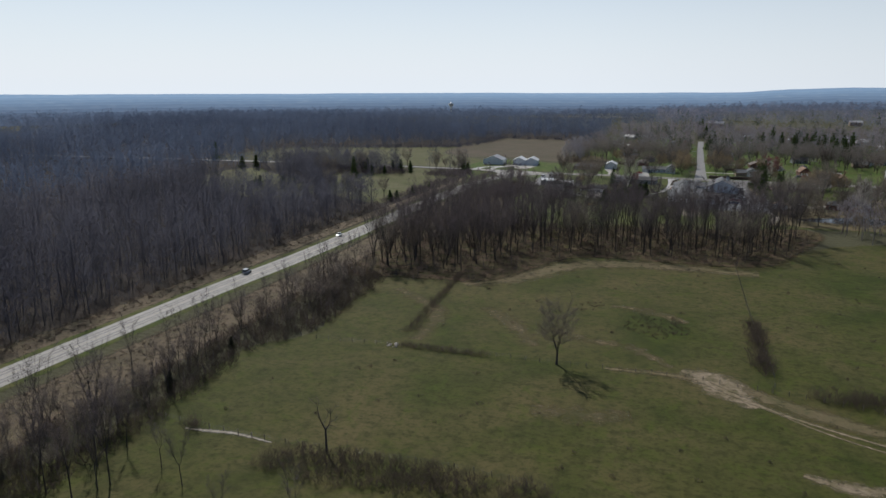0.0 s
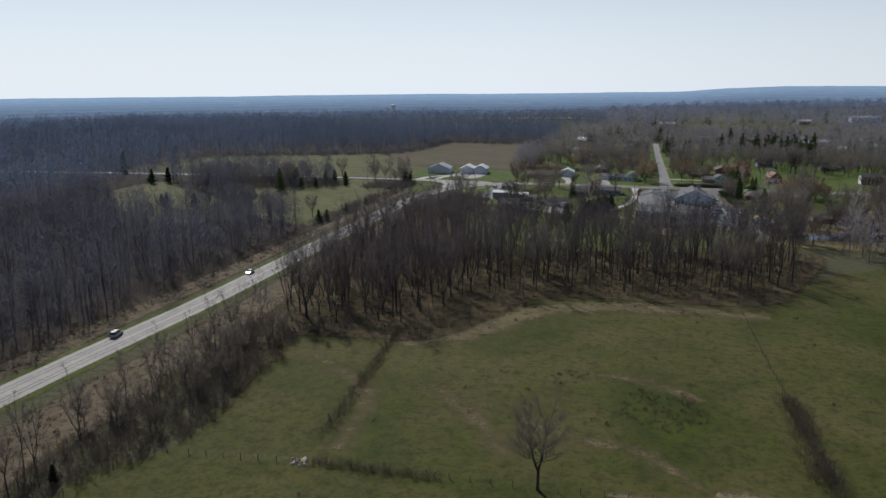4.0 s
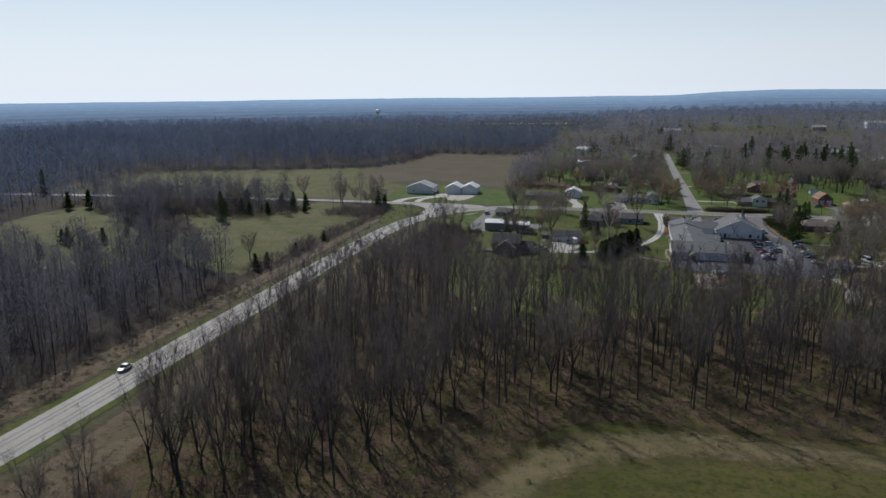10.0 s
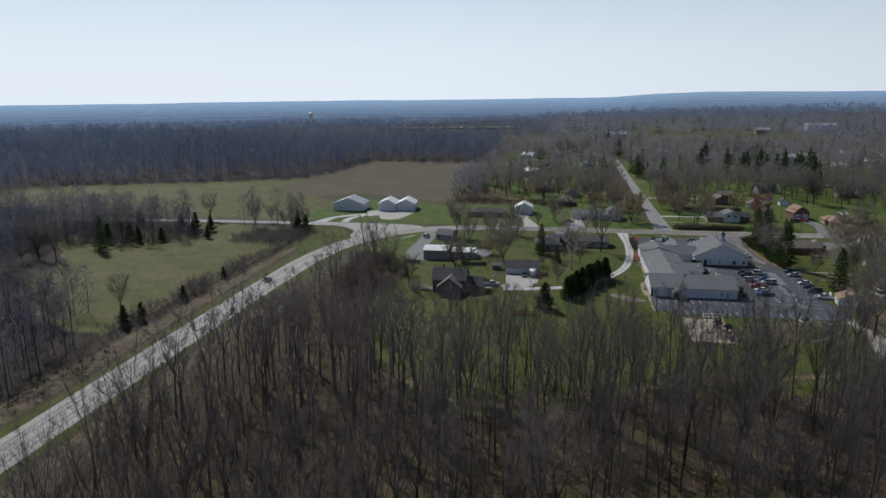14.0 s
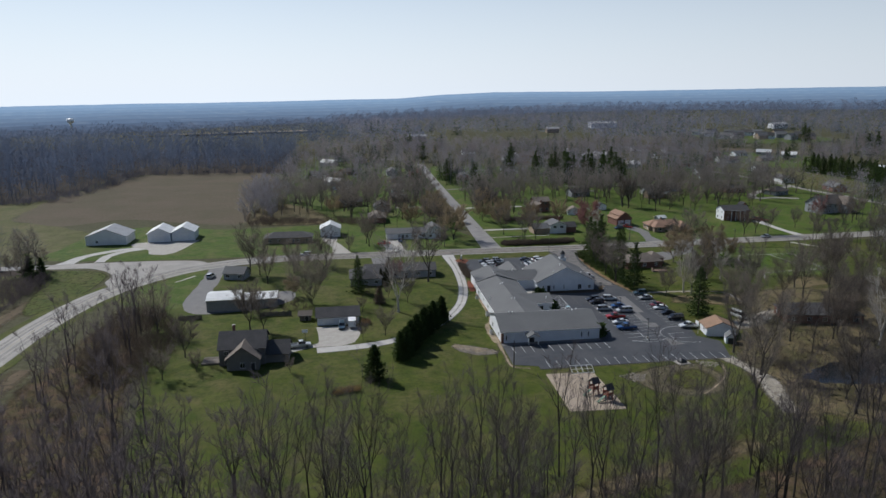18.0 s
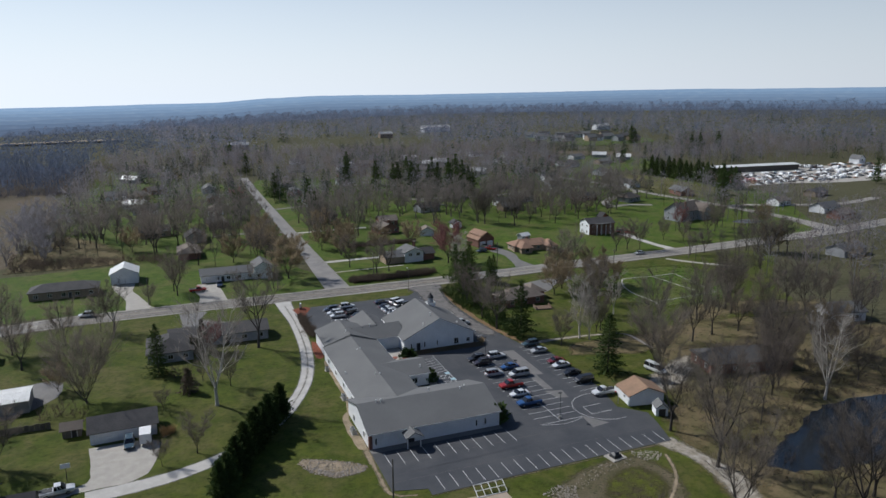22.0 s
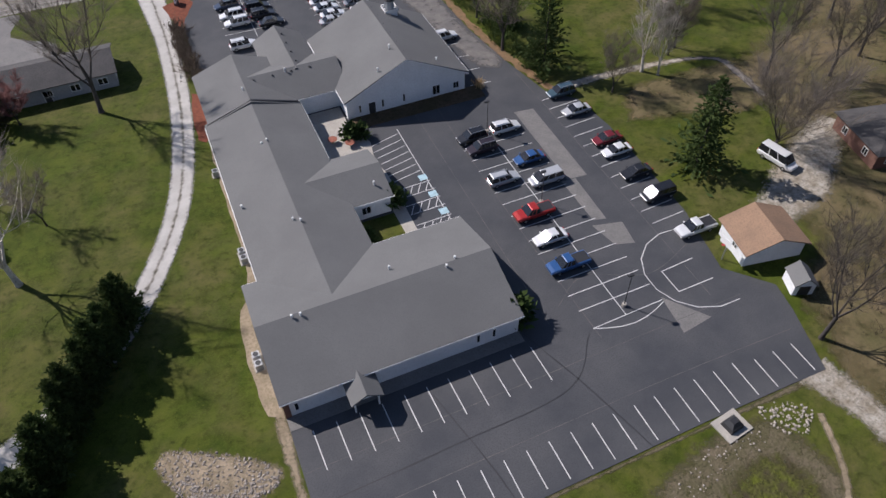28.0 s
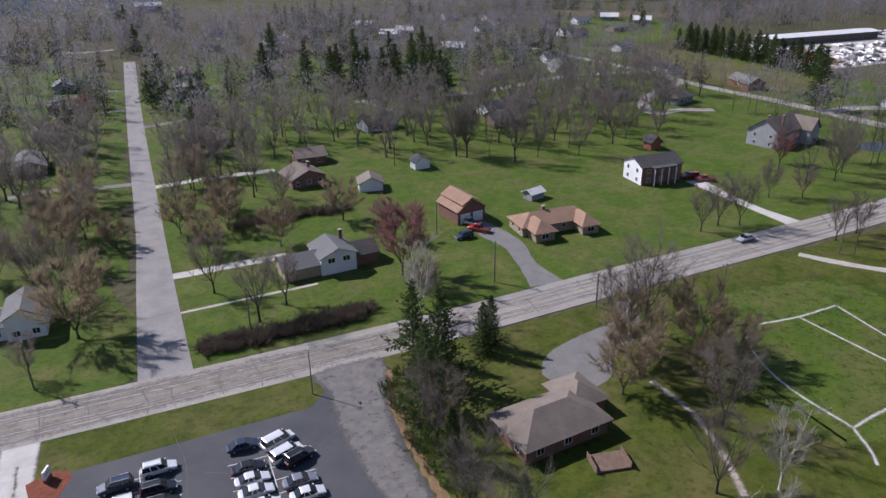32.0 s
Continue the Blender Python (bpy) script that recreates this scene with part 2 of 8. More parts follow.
M_BRICK = surface("red_brown_brick", (0.225, 0.122, 0.092), (0.180, 0.098, 0.076), 0.9, (0.13, 0.074, 0.06), 0.09, 0.9, 0.3, spec=0.2, per=0.15)
M_TANBRICK = surface("tan_brick", (0.36, 0.28, 0.20), (0.29, 0.225, 0.165), 0.9, (0.22, 0.17, 0.125), 0.09, 0.9, 0.3, spec=0.2, per=0.15)
M_REDWOOD = surface("stained_red_wood", (0.30, 0.10, 0.06), (0.22, 0.075, 0.05), 0.5, (0.15, 0.055, 0.04), 0.05, 0.7, 0.2)
M_TIMBER = surface("weathered_timber", (0.19, 0.165, 0.14), (0.13, 0.115, 0.10), 0.6, (0.085, 0.075, 0.065), 0.05, 0.9, 0.3, spec=0.2, per=0.2)
M_WHITE = plain("white_paint", (0.78, 0.78, 0.77), 0.5)
M_LINE = plain("white_line_paint", (0.66, 0.66, 0.64), 0.6, grime=0.3)
M_EDGELINE = plain("worn_edge_line_paint", (0.35, 0.335, 0.30), 0.7, grime=0.45)
M_SEAL = surface("tar_crack_sealer", (0.085, 0.08, 0.078), (0.12, 0.112, 0.105), 1.5, (0.06, 0.058, 0.056), 0.2, 0.7, 0.1, spec=0.3)
M_BLUEMARK = plain("pale_blue_line_paint", (0.42, 0.60, 0.66), 0.6, grime=0.25)
M_YELLOWLINE = plain("faded_yellow_line_paint", (0.34, 0.29, 0.18), 0.7, grime=0.4)
M_GLASS = plain("dark_window_glass", (0.018, 0.02, 0.024), 0.06, 0.0, 0.6, grime=0.3)
M_DARK = plain("dark_trim", (0.03, 0.03, 0.032), 0.5)
M_RUBBER = plain("tyre_rubber", (0.02, 0.02, 0.02), 0.85, spec=0.2)
M_ALLOY = plain("alloy_wheel", (0.5, 0.5, 0.5), 0.35, 0.8)
M_STEEL = plain("galvanised_steel", (0.45, 0.46, 0.47), 0.45, 0.7)
M_LAMPRED = plain("red_lens", (0.35, 0.02, 0.02), 0.2)
M_LAMPCLR = plain("clear_lens", (0.65, 0.65, 0.65), 0.15)
M_BARK = surface("grey_brown_bark", (0.077, 0.067, 0.062), (0.053, 0.047, 0.043), 0.8, (0.033, 0.031, 0.027), 0.12, 0.95, 0.5, spec=0.15, per=0.22)
M_TWIG = surface("bare_twigs", (0.205, 0.174, 0.146), (0.165, 0.142, 0.120), 2.5, (0.130, 0.112, 0.096), 0.5, 0.95, 0.0, spec=0.05, per=0.25, thin=0.5)
M_TWIGBROWN = surface("grey_brown_crowded_twigs", (0.232, 0.208, 0.182), (0.182, 0.165, 0.148), 30, (0.140, 0.127, 0.115), 1.5, 0.95, 0.0, spec=0.05, thin=0.5)
M_TWIGDARK = surface("dark_woodland_twigs", (0.140, 0.118, 0.117), (0.112, 0.095, 0.097), 2.5, (0.087, 0.076, 0.077), 0.5, 0.95, 0.0, spec=0.05, per=0.25, thin=0.5)
M_TWIGPINK = surface("rosy_brown_twigs", (0.220, 0.182, 0.152), (0.180, 0.150, 0.126), 2.5, (0.140, 0.118, 0.100), 0.5, 0.95, 0.0, spec=0.05, per=0.2, thin=0.5)
# twigs of the farther trees, paled and cooled to carry haze in their colour
M_TWIGHAZE = surface("haze_paled_grey_twigs", (0.294, 0.279, 0.296), (0.245, 0.233, 0.248), 60, (0.185, 0.177, 0.191), 5, 0.95, 0.0, spec=0.05, thin=0.5)
M_TWIGHAZE_ROSE = surface("haze_paled_rosy_twigs", (0.289, 0.246, 0.240), (0.221, 0.194, 0.194), 60, (0.166, 0.149, 0.150), 5, 0.95, 0.0, spec=0.05, thin=0.5)
M_WILLOW = surface("yellow_green_spring_twigs", (0.205, 0.195, 0.085), (0.165, 0.160, 0.072), 6, (0.12, 0.12, 0.055), 0.8, 0.95, 0.0, spec=0.05, thin=0.5)
M_BUD = surface("reddish_budding_twigs", (0.260, 0.128, 0.120), (0.205, 0.106, 0.100), 2.5, (0.155, 0.09, 0.085), 0.5, 0.95, 0.0, spec=0.05, per=0.15, thin=0.5)
M_CATKIN = surface("tan_budding_twigs", (0.300, 0.238, 0.152), (0.245, 0.195, 0.128), 2.5, (0.19, 0.152, 0.102), 0.5, 0.95, 0.0, spec=0.05, per=0.15, thin=0.5)
M_PALE = surface("pale_sycamore_bark", (0.62, 0.575, 0.51), (0.44, 0.40, 0.35), 1.2, (0.26, 0.225, 0.19), 0.3, 0.9, 0.3, spec=0.2)
M_PALETWIG = surface("pale_sycamore_twigs", (0.42, 0.385, 0.335), (0.33, 0.300, 0.262), 1.2, (0.24, 0.215, 0.19), 0.3, 0.9, 0.0, spec=0.05, thin=0.5)
M_NEEDLE = surface("conifer_needles", (0.044, 0.074, 0.020), (0.068, 0.092, 0.028), 1.2, (0.028, 0.046, 0.015), 0.25, 0.85, 0.0, spec=0.15, per=0.25, thin=0.3)
M_HEDGE = surface("hedge_leaves", (0.050, 0.085, 0.020), (0.070, 0.100, 0.026), 0.8, (0.03, 0.05, 0.015), 0.2, 0.85, 0.0, spec=0.2, per=0.2)
M_BRUSH = surface("dry_brush", (0.132, 0.104, 0.082), (0.100, 0.081, 0.065), 3, (0.070, 0.057, 0.047), 0.4, 0.95, 0.0, spec=0.05, per=0.2, thin=0.4)
# aerial haze over the western woods is tinted into this base colour
M_WOODS = surface("haze_tinted_woodland_crowns", (0.156, 0.152, 0.177), (0.081, 0.080, 0.096), 45, (0.070, 0.070, 0.085), 9, 0.95, 0.0, spec=0.05, thin=0.5)
# farther crowns: distance haze mixed into the colours, bluer and paler
M_WOODS_DEEP = surface("haze_tinted_deep_crowns", (0.165, 0.198, 0.273), (0.088, 0.108, 0.156), 120, (0.077, 0.096, 0.138), 14, 0.95, 0.0, spec=0.05, thin=0.5)
M_WOODS_BLUE = surface("haze_tinted_blue_crowns", (0.238, 0.260, 0.331), (0.145, 0.164, 0.219), 160, (0.133, 0.149, 0.197), 18, 0.95, 0.0, spec=0.05, thin=0.5)
M_WOODS_WARM = surface("haze_paled_warm_crowns", (0.347, 0.328, 0.365), (0.213, 0.203, 0.234), 90, (0.185, 0.180, 0.211), 16, 0.95, 0.0, spec=0.05, thin=0.5)
# litter colour darkened to stand in for the shade under the trees
M_WOODFLOOR = surface("shaded_leaf_litter", (0.070, 0.056, 0.046), (0.050, 0.044, 0.036), 20, (0.036, 0.032, 0.026), 1.2, 0.95, 0.3, spec=0.05)
M_NEEDLELITTER = surface("fallen_needle_litter", (0.25, 0.15, 0.085), (0.17, 0.115, 0.065), 1.5, (0.10, 0.085, 0.04), 0.2, 0.95, 0.4, spec=0.1)
M_EVERGREEN_FAR = surface("far_evergreens", (0.047, 0.077, 0.035), (0.035, 0.059, 0.029), 20, (0.024, 0.042, 0.019), 2, 0.9, 0.0, spec=0.1)
M_STRAW = surface("straw_ornamental_grass", (0.50, 0.34, 0.16), (0.40, 0.27, 0.13), 0.5, (0.28, 0.19, 0.09), 0.1, 0.9, 0.2, spec=0.2)
M_STONE = surface("pale_rubble_stone", (0.46, 0.41, 0.36), (0.33, 0.29, 0.25), 0.8, (0.20, 0.175, 0.15), 0.15, 0.95, 0.3, spec=0.2, per=0.2)
M_WATER = plain("still_dark_water", (0.012, 0.015, 0.018), 0.08, 0.0, 0.5)
M_GRAVELOLD = surface("broken_gravel_and_soil", (0.42, 0.385, 0.33), (0.24, 0.205, 0.155), 1.6, (0.17, 0.145, 0.10), 0.25, 0.95, 0.5, spec=0.15)
M_WEEDY = surface("weedy_basin_moss", (0.095, 0.108, 0.018), (0.062, 0.052, 0.030), 2.6, (0.040, 0.038, 0.016), 0.35, 0.95, 0.6, spec=0.1, sharp=0.3)
M_BASINSOIL = surface("stony_basin_soil", (0.145, 0.118, 0.080), (0.095, 0.085, 0.046), 2.5, (0.060, 0.060, 0.026), 0.25, 0.95, 0.6, spec=0.1)
M_WORNLOT = surface("worn_brown_asphalt", (0.185, 0.170, 0.155), (0.125, 0.118, 0.112), 2.2, (0.095, 0.09, 0.086), 0.2, 0.85, 0.2, spec=0.3)
M_GREYTWIG = surface("grey_brown_fine_twigs", (0.275, 0.240, 0.210), (0.215, 0.188, 0.166), 1.5, (0.16, 0.14, 0.125), 0.4, 0.95, 0.0, spec=0.05, thin=0.5)
M_JUNIPER = surface("bronze_juniper_foliage", (0.060, 0.058, 0.036), (0.040, 0.044, 0.026), 0.9, (0.028, 0.028, 0.018), 0.2, 0.9, 0.0, spec=0.1, thin=0.2)


def soften(m, name, grain=0.7):
    """A copy of a ground material that thins out over grass where the sheet's `fade` falls to nothing."""
    m = m.copy()
    m.name = name
    n, l = m.node_tree.nodes, m.node_tree.links
    fade = n.new("ShaderNodeAttribute")
    fade.attribute_name = "fade"
    co = n.new("ShaderNodeTexCoord")
    tex = n.new("ShaderNodeTexNoise")
    tex.inputs["Scale"].default_value = 1.0 / grain
    tex.inputs["Detail"].default_value = 6
    tex.inputs["Roughness"].default_value = 0.7
    l.new(co.outputs["Object"], tex.inputs["Vector"])
    both_in = n.new("ShaderNodeMath")
    both_in.operation = "ADD"
    l.new(fade.outputs["Fac"], both_in.inputs[0])
    l.new(tex.outputs["Fac"], both_in.inputs[1])
    cut = n.new("ShaderNodeMapRange")
    cut.inputs["From Min"].default_value, cut.inputs["From Max"].default_value = 0.72, 1.12
    l.new(both_in.outputs["Value"], cut.inputs["Value"])
    clear = n.new("ShaderNodeBsdfTransparent")
    mix = n.new("ShaderNodeMixShader")
    out = n["Material Output"].inputs["Surface"]
    l.new(cut.outputs["Result"], mix.inputs["Fac"])
    l.new(clear.outputs["BSDF"], mix.inputs[1])
    l.new(out.links[0].from_socket, mix.inputs[2])
    l.new(mix.outputs["Shader"], out)
    return m


S_DIRT = soften(M_DIRT, "thinning_dirt", 0.9)
S_TRAMPLED = soften(M_TRAMPLED, "thinning_trampled_ground", 1.6)
S_GRAVEL = soften(M_GRAVELOLD, "thinning_gravel", 0.7)
S_ROADWEAR = soften(surface("brownish_worn_concrete", (0.215, 0.190, 0.162), (0.165, 0.148, 0.128), 4, (0.125, 0.113, 0.10), 0.3, 0.8, 0.15, spec=0.35), "thinning_road_wear", 2.5)
S_WORNLOT = soften(M_WORNLOT, "thinning_worn_asphalt", 1.8)
S_TRACK = soften(surface("polished_lane", (0.268, 0.246, 0.216), (0.222, 0.204, 0.180), 4, (0.185, 0.17, 0.152), 0.25, 0.75, 0.1, spec=0.4), "thinning_wheel_track", 1.5)
S_DRIVE = soften(M_GRAVEL, "thinning_white_gravel", 0.35)
S_SOIL = soften(M_BASINSOIL, "thinning_stony_soil", 0.9)
S_WEEDY = soften(M_WEEDY, "thinning_weeds", 0.9)
S_LITTER = soften(surface("copse_leaf_litter", (0.112, 0.074, 0.048), (0.070, 0.064, 0.024), 4.5, (0.046, 0.036, 0.020), 0.6, 0.95, 0.7, spec=0.1, sharp=0.3), "thinning_leaf_litter", 3.0)
S_DRYGRASS = soften(M_THIN, "thinning_dry_grass", 3.0)
S_WINTER = soften(M_WINTER, "thinning_dry_verge", 2.0)
M_SHEDWALL = surface("dull_grey_sheet_metal", (0.329, 0.315, 0.294), (0.266, 0.255, 0.238), 2.5, (0.210, 0.200, 0.189), 0.3, 0.6, 0.1, spec=0.4)
M_TAUPE = surface("taupe_siding", (0.215, 0.195, 0.178), (0.18, 0.163, 0.15), 2.0, (0.145, 0.132, 0.122), 0.2, 0.75, 0.1, spec=0.3)

# ---- building tools ----
class Geo:
    """Collects faces for one mesh."""

    def __init__(self):
        self.v, self.f = [], []

    def add(self, verts, faces):
        k = len(self.v)
        self.v += [tuple(p) for p in verts]
        self.f += [tuple(i + k for i in f) for f in faces]
        return self

    def box(self, x0, x1, y0, y1, z0, z1, taper=0.0):
        t = taper
        return self.add([(x0, y0, z0), (x1, y0, z0), (x1, y1, z0), (x0, y1, z0), (x0 + t, y0 + t, z1), (x1 - t, y0 + t, z1), (x1 - t, y1 - t, z1), (x0 + t, y1 - t, z1)],
                        [(3, 2, 1, 0), (4, 5, 6, 7), (0, 1, 5, 4), (1, 2, 6, 5), (2, 3, 7, 6), (3, 0, 4, 7)])

    def prism(self, outline, z0, z1):
        """A plan outline (anticlockwise) raised from z0 to z1."""
        n = len(outline)
        vs = [(x, y, z0) for x, y in outline] + [(x, y, z1) for x, y in outline]
        return self.add(vs, [tuple(range(n, 2 * n)), tuple(reversed(range(n)))] + [(i, (i + 1) % n, n + (i + 1) % n, n + i) for i in range(n)])

    def tube(self, a, b, ra, rb, sides=6, caps=True):
        a, b = Vector(a), Vector(b)
        d = (b - a).normalized()
        u = d.orthogonal().normalized()
        w = d.cross(u)
        ring = lambda c, r: [c + r * (math.cos(6.2832 * i / sides) * u + math.sin(6.2832 * i / sides) * w) for i in range(sides)]
        fs = [(i, (i + 1) % sides, sides + (i + 1) % sides, sides + i) for i in range(sides)]
        if caps:
            fs += [tuple(reversed(range(sides))), tuple(range(sides, 2 * sides))]
        return self.add(ring(a, ra) + ring(b, rb), fs)

    def slab(self, quad, thick):
        """A roof plane: a quad with thickness downwards."""
        q = [Vector(p) for p in quad]
        n = (q[1] - q[0]).cross(q[-1] - q[0]).normalized()
        if n.z < 0:
            q.reverse()
            n = -n
        k = len(q)
        return self.add([*q, *[p - thick * n for p in q]], [tuple(range(k)), tuple(reversed(range(k, 2 * k)))] + [((i + 1) % k, i, k + i, k + (i + 1) % k) for i in range(k)])

    def mesh(self, name, mat):
        me = bpy.data.meshes.new(name)
        me.from_pydata(self.v, [], self.f)
        me.materials.append(mat)
        return me


def part(name, geo, mat, parent=None, label="", at=None):
    """One mesh object under a thing or part."""
    ob = new(name, geo if isinstance(geo, bpy.types.Mesh) else geo.mesh(name, mat))
    if parent:
        ob.parent = parent
    if at is not None:
        ob.matrix_basis = at
    return tagged(ob, label)


def thing(name, m, label, category, group="", kind=""):
    ob = new(name)
    ob.empty_display_size = 0.5
    ob.matrix_basis = m
    return tagged(ob, label, category, group, kind)


def structure(name, geo, mat, label="", category=""):
    return tagged(new(name, geo if isinstance(geo, bpy.types.Mesh) else geo.mesh(name, mat)), label, category, "", "structure")


def array_mesh(name, verts, tris, mat, sides=3):
    """A mesh straight from arrays of corners and triangles."""
    me = bpy.data.meshes.new(name)
    me.vertices.add(len(verts))
    me.vertices.foreach_set("co", np.asarray(verts, dtype=np.float32).ravel())
    me.loops.add(len(tris) * sides)
    me.loops.foreach_set("vertex_index", np.asarray(tris, dtype=np.int32).ravel())
    me.polygons.add(len(tris))
    me.polygons.foreach_set("loop_start", np.arange(0, len(tris) * sides, sides, dtype=np.int32))
    me.polygons.foreach_set("loop_total", np.full(len(tris), sides, dtype=np.int32))
    me.update(calc_edges=True)
    me.materials.append(mat)
    return me


def smooth_line(points, step):
    """A Catmull-Rom line through plan points."""
    p = [np.array(q, float) for q in points]
    p = [2 * p[0] - p[1]] + p + [2 * p[-1] - p[-2]]
    out = []
    for i in range(1, len(p) - 2):
        n = max(1, int(np.linalg.norm(p[i + 1] - p[i]) / step))
        for k in range(n):
            t = k / n
            out.append(0.5 * (2 * p[i] + (p[i + 1] - p[i - 1]) * t + (2 * p[i - 1] - 5 * p[i] + 4 * p[i + 1] - p[i + 2]) * t * t + (3 * p[i] - p[i - 1] - 3 * p[i + 1] + p[i + 2]) * t ** 3))
    out.append(p[-2])
    return np.array(out)


def ribbon(points, width, z, step=3.0, ragged=0.0, off=0.0, thick=0.0):
    """A strip along a plan line, with ragged edges where wanted."""
    line = smooth_line(points, step)
    d = np.gradient(line, axis=0)
    d /= np.linalg.norm(d, axis=1)[:, None]
    side = np.stack([-d[:, 1], d[:, 0]], 1)
    g = Geo()
    n = len(line)
    rng = random.Random(len(points) * 31 + int(points[0][0] * 7))
    w = width if hasattr(width, "__len__") else [width] * n
    w = np.interp(np.linspace(0, 1, n), np.linspace(0, 1, len(w)), w)
    a = [(*(line[i] + side[i] * (off + w[i] / 2 + rng.uniform(-ragged, ragged))), z) for i in range(n)]
    b = [(*(line[i] + side[i] * (off - w[i] / 2 + rng.uniform(-ragged, ragged))), z) for i in range(n)]
    g.add(a + b, [(i, n + i, n + i + 1, i + 1) for i in range(n - 1)])
    if thick:
        low = [(x, y, z - thick) for x, y, z in a + b]
        g.add(a + b + low, [(i, i + 1, 2 * n + i + 1, 2 * n + i) for i in range(n - 1)] + [(n + i + 1, n + i, 3 * n + i, 3 * n + i + 1) for i in range(n - 1)])
    return g


def patch(points, z, step=4.0, ragged=0.8, seed=1):
    """A sheet of ground inside a smoothed, uneven outline."""
    line = smooth_line(list(points) + [points[0]], step)[:-1]
    rng = random.Random(seed)
    line = [(x + rng.uniform(-ragged, ragged), y + rng.uniform(-ragged, ragged)) for x, y in line]
    area = sum(line[i][0] * line[i - 1][1] - line[i - 1][0] * line[i][1] for i in range(len(line)))
    if area > 0:
        line.reverse()
    return Geo().add([(x, y, z) for x, y in line], [tuple(range(len(line)))])


def inside(x, y, poly):
    hit = False
    j = len(poly) - 1
    for i in range(len(poly)):
        (xi, yi), (xj, yj) = poly[i], poly[j]
        if (yi > y) != (yj > y) and x < (xj - xi) * (y - yi) / (yj - yi) + xi:
            hit = not hit
        j = i
    return hit


def scatter(poly, spacing, seed, avoid=()):
    """Uneven places inside a plan outline, about that far apart."""
    rng = random.Random(seed)
    xs, ys = [p[0] for p in poly], [p[1] for p in poly]
    out = []
    y = min(ys)
    row = 0
    while y < max(ys):
        x = min(xs) + (row % 2) * spacing / 2
        while x < max(xs):
            px, py = x + rng.uniform(-0.48, 0.48) * spacing, y + rng.uniform(-0.48, 0.48) * spacing
            if inside(px, py, poly) and not any(inside(px, py, a) for a in avoid):
                out.append((px, py))
            x += spacing
        y += spacing * 0.87
        row += 1
    return out


def soft_mesh(name, rows, closed, mat):
    """Strips between rows of (points, fade), and a fill of the last row where closed."""
    n = len(rows[0][0])
    vs = [p for pts, f in rows for p in pts]
    fs = []
    for r in range(len(rows) - 1):
        for i in range(n if closed else n - 1):
            j = (i + 1) % n
            fs.append((r * n + i, r * n + j, (r + 1) * n + j, (r + 1) * n + i))
    if closed:
        fs.append(tuple((len(rows) - 1) * n + i for i in range(n)))
    me = Geo().add(vs, fs).mesh(name, mat)
    me.attributes.new("fade", "FLOAT", "POINT").data.foreach_set("value", [f for pts, f in rows for p in pts])
    return me


def soft_patch(name, points, z, edge, mat, step=2.0):
    """A sheet whose rim of that width thins out into the grass round it."""
    line = smooth_line(list(points) + [points[0]], step)[:-1]
    area = sum(line[i][0] * line[i - 1][1] - line[i - 1][0] * line[i][1] for i in range(len(line)))
    if area > 0:
        line = line[::-1]
    d = np.roll(line, -1, 0) - np.roll(line, 1, 0)
    d /= np.linalg.norm(d, axis=1)[:, None] + 1e-9
    inward = np.stack([-d[:, 1], d[:, 0]], 1)
    ring = lambda k: [(float(x), float(y), z) for x, y in line + inward * k]
    return soft_mesh(name, [(ring(-edge * 0.5), 0.0), (ring(edge * 0.5), 0.62)], True, mat)


def soft_ribbon(name, points, width, z, edge, mat, step=1.5, off=0.0, core=0.62):
    """A strip that thins out along both sides; core: how closely it covers the ground in its middle."""
    line = smooth_line(points, step)
    d = np.gradient(line, axis=0)
    d /= np.linalg.norm(d, axis=1)[:, None]
    side = np.stack([-d[:, 1], d[:, 0]], 1)
    n = len(line)
    w = width if hasattr(width, "__len__") else [width] * n
    w = np.interp(np.linspace(0, 1, n), np.linspace(0, 1, len(w)), w)[:, None]
    row = lambda k: [(float(x), float(y), z) for x, y in line + side * (k + off)]
    e = np.minimum(edge, w * 0.9)
    return soft_mesh(name, [(row(-w / 2 - e / 2), 0.0), (row(-w / 2 + e / 2), core), (row(w / 2 - e / 2), core), (row(w / 2 + e / 2), 0.0)], False, mat)

# ---- ground, fields, roads ----
CENTRE = (-20.0, 250.0)


def land(x, y):
    """Height of the far land, shaped to fit the camera's skyline: level near by, falling to a plain in the north-west
    and rising to low hills in the north-east; past 2200 m it sinks behind the backdrop.
    """
    dx, dy = x - CENTRE[0], y - CENTRE[1]
    r = math.hypot(dx, dy)
    az = math.degrees(math.atan2(-dx, dy))
    top = np.interp(az, [-180, -120, -55, -35, -20, -10, 15, 50, 120, 180], [30, 70, 66, 38, 0, -12, -45, -60, -30, 30])
    t = min(max((r - 1100) / 3500, 0), 1) if top > 0 else min(max((r - 1000) / 1000, 0), 1)
    return float(top * t * t * (3 - 2 * t)) - max(r - 2200, 0) * 0.09


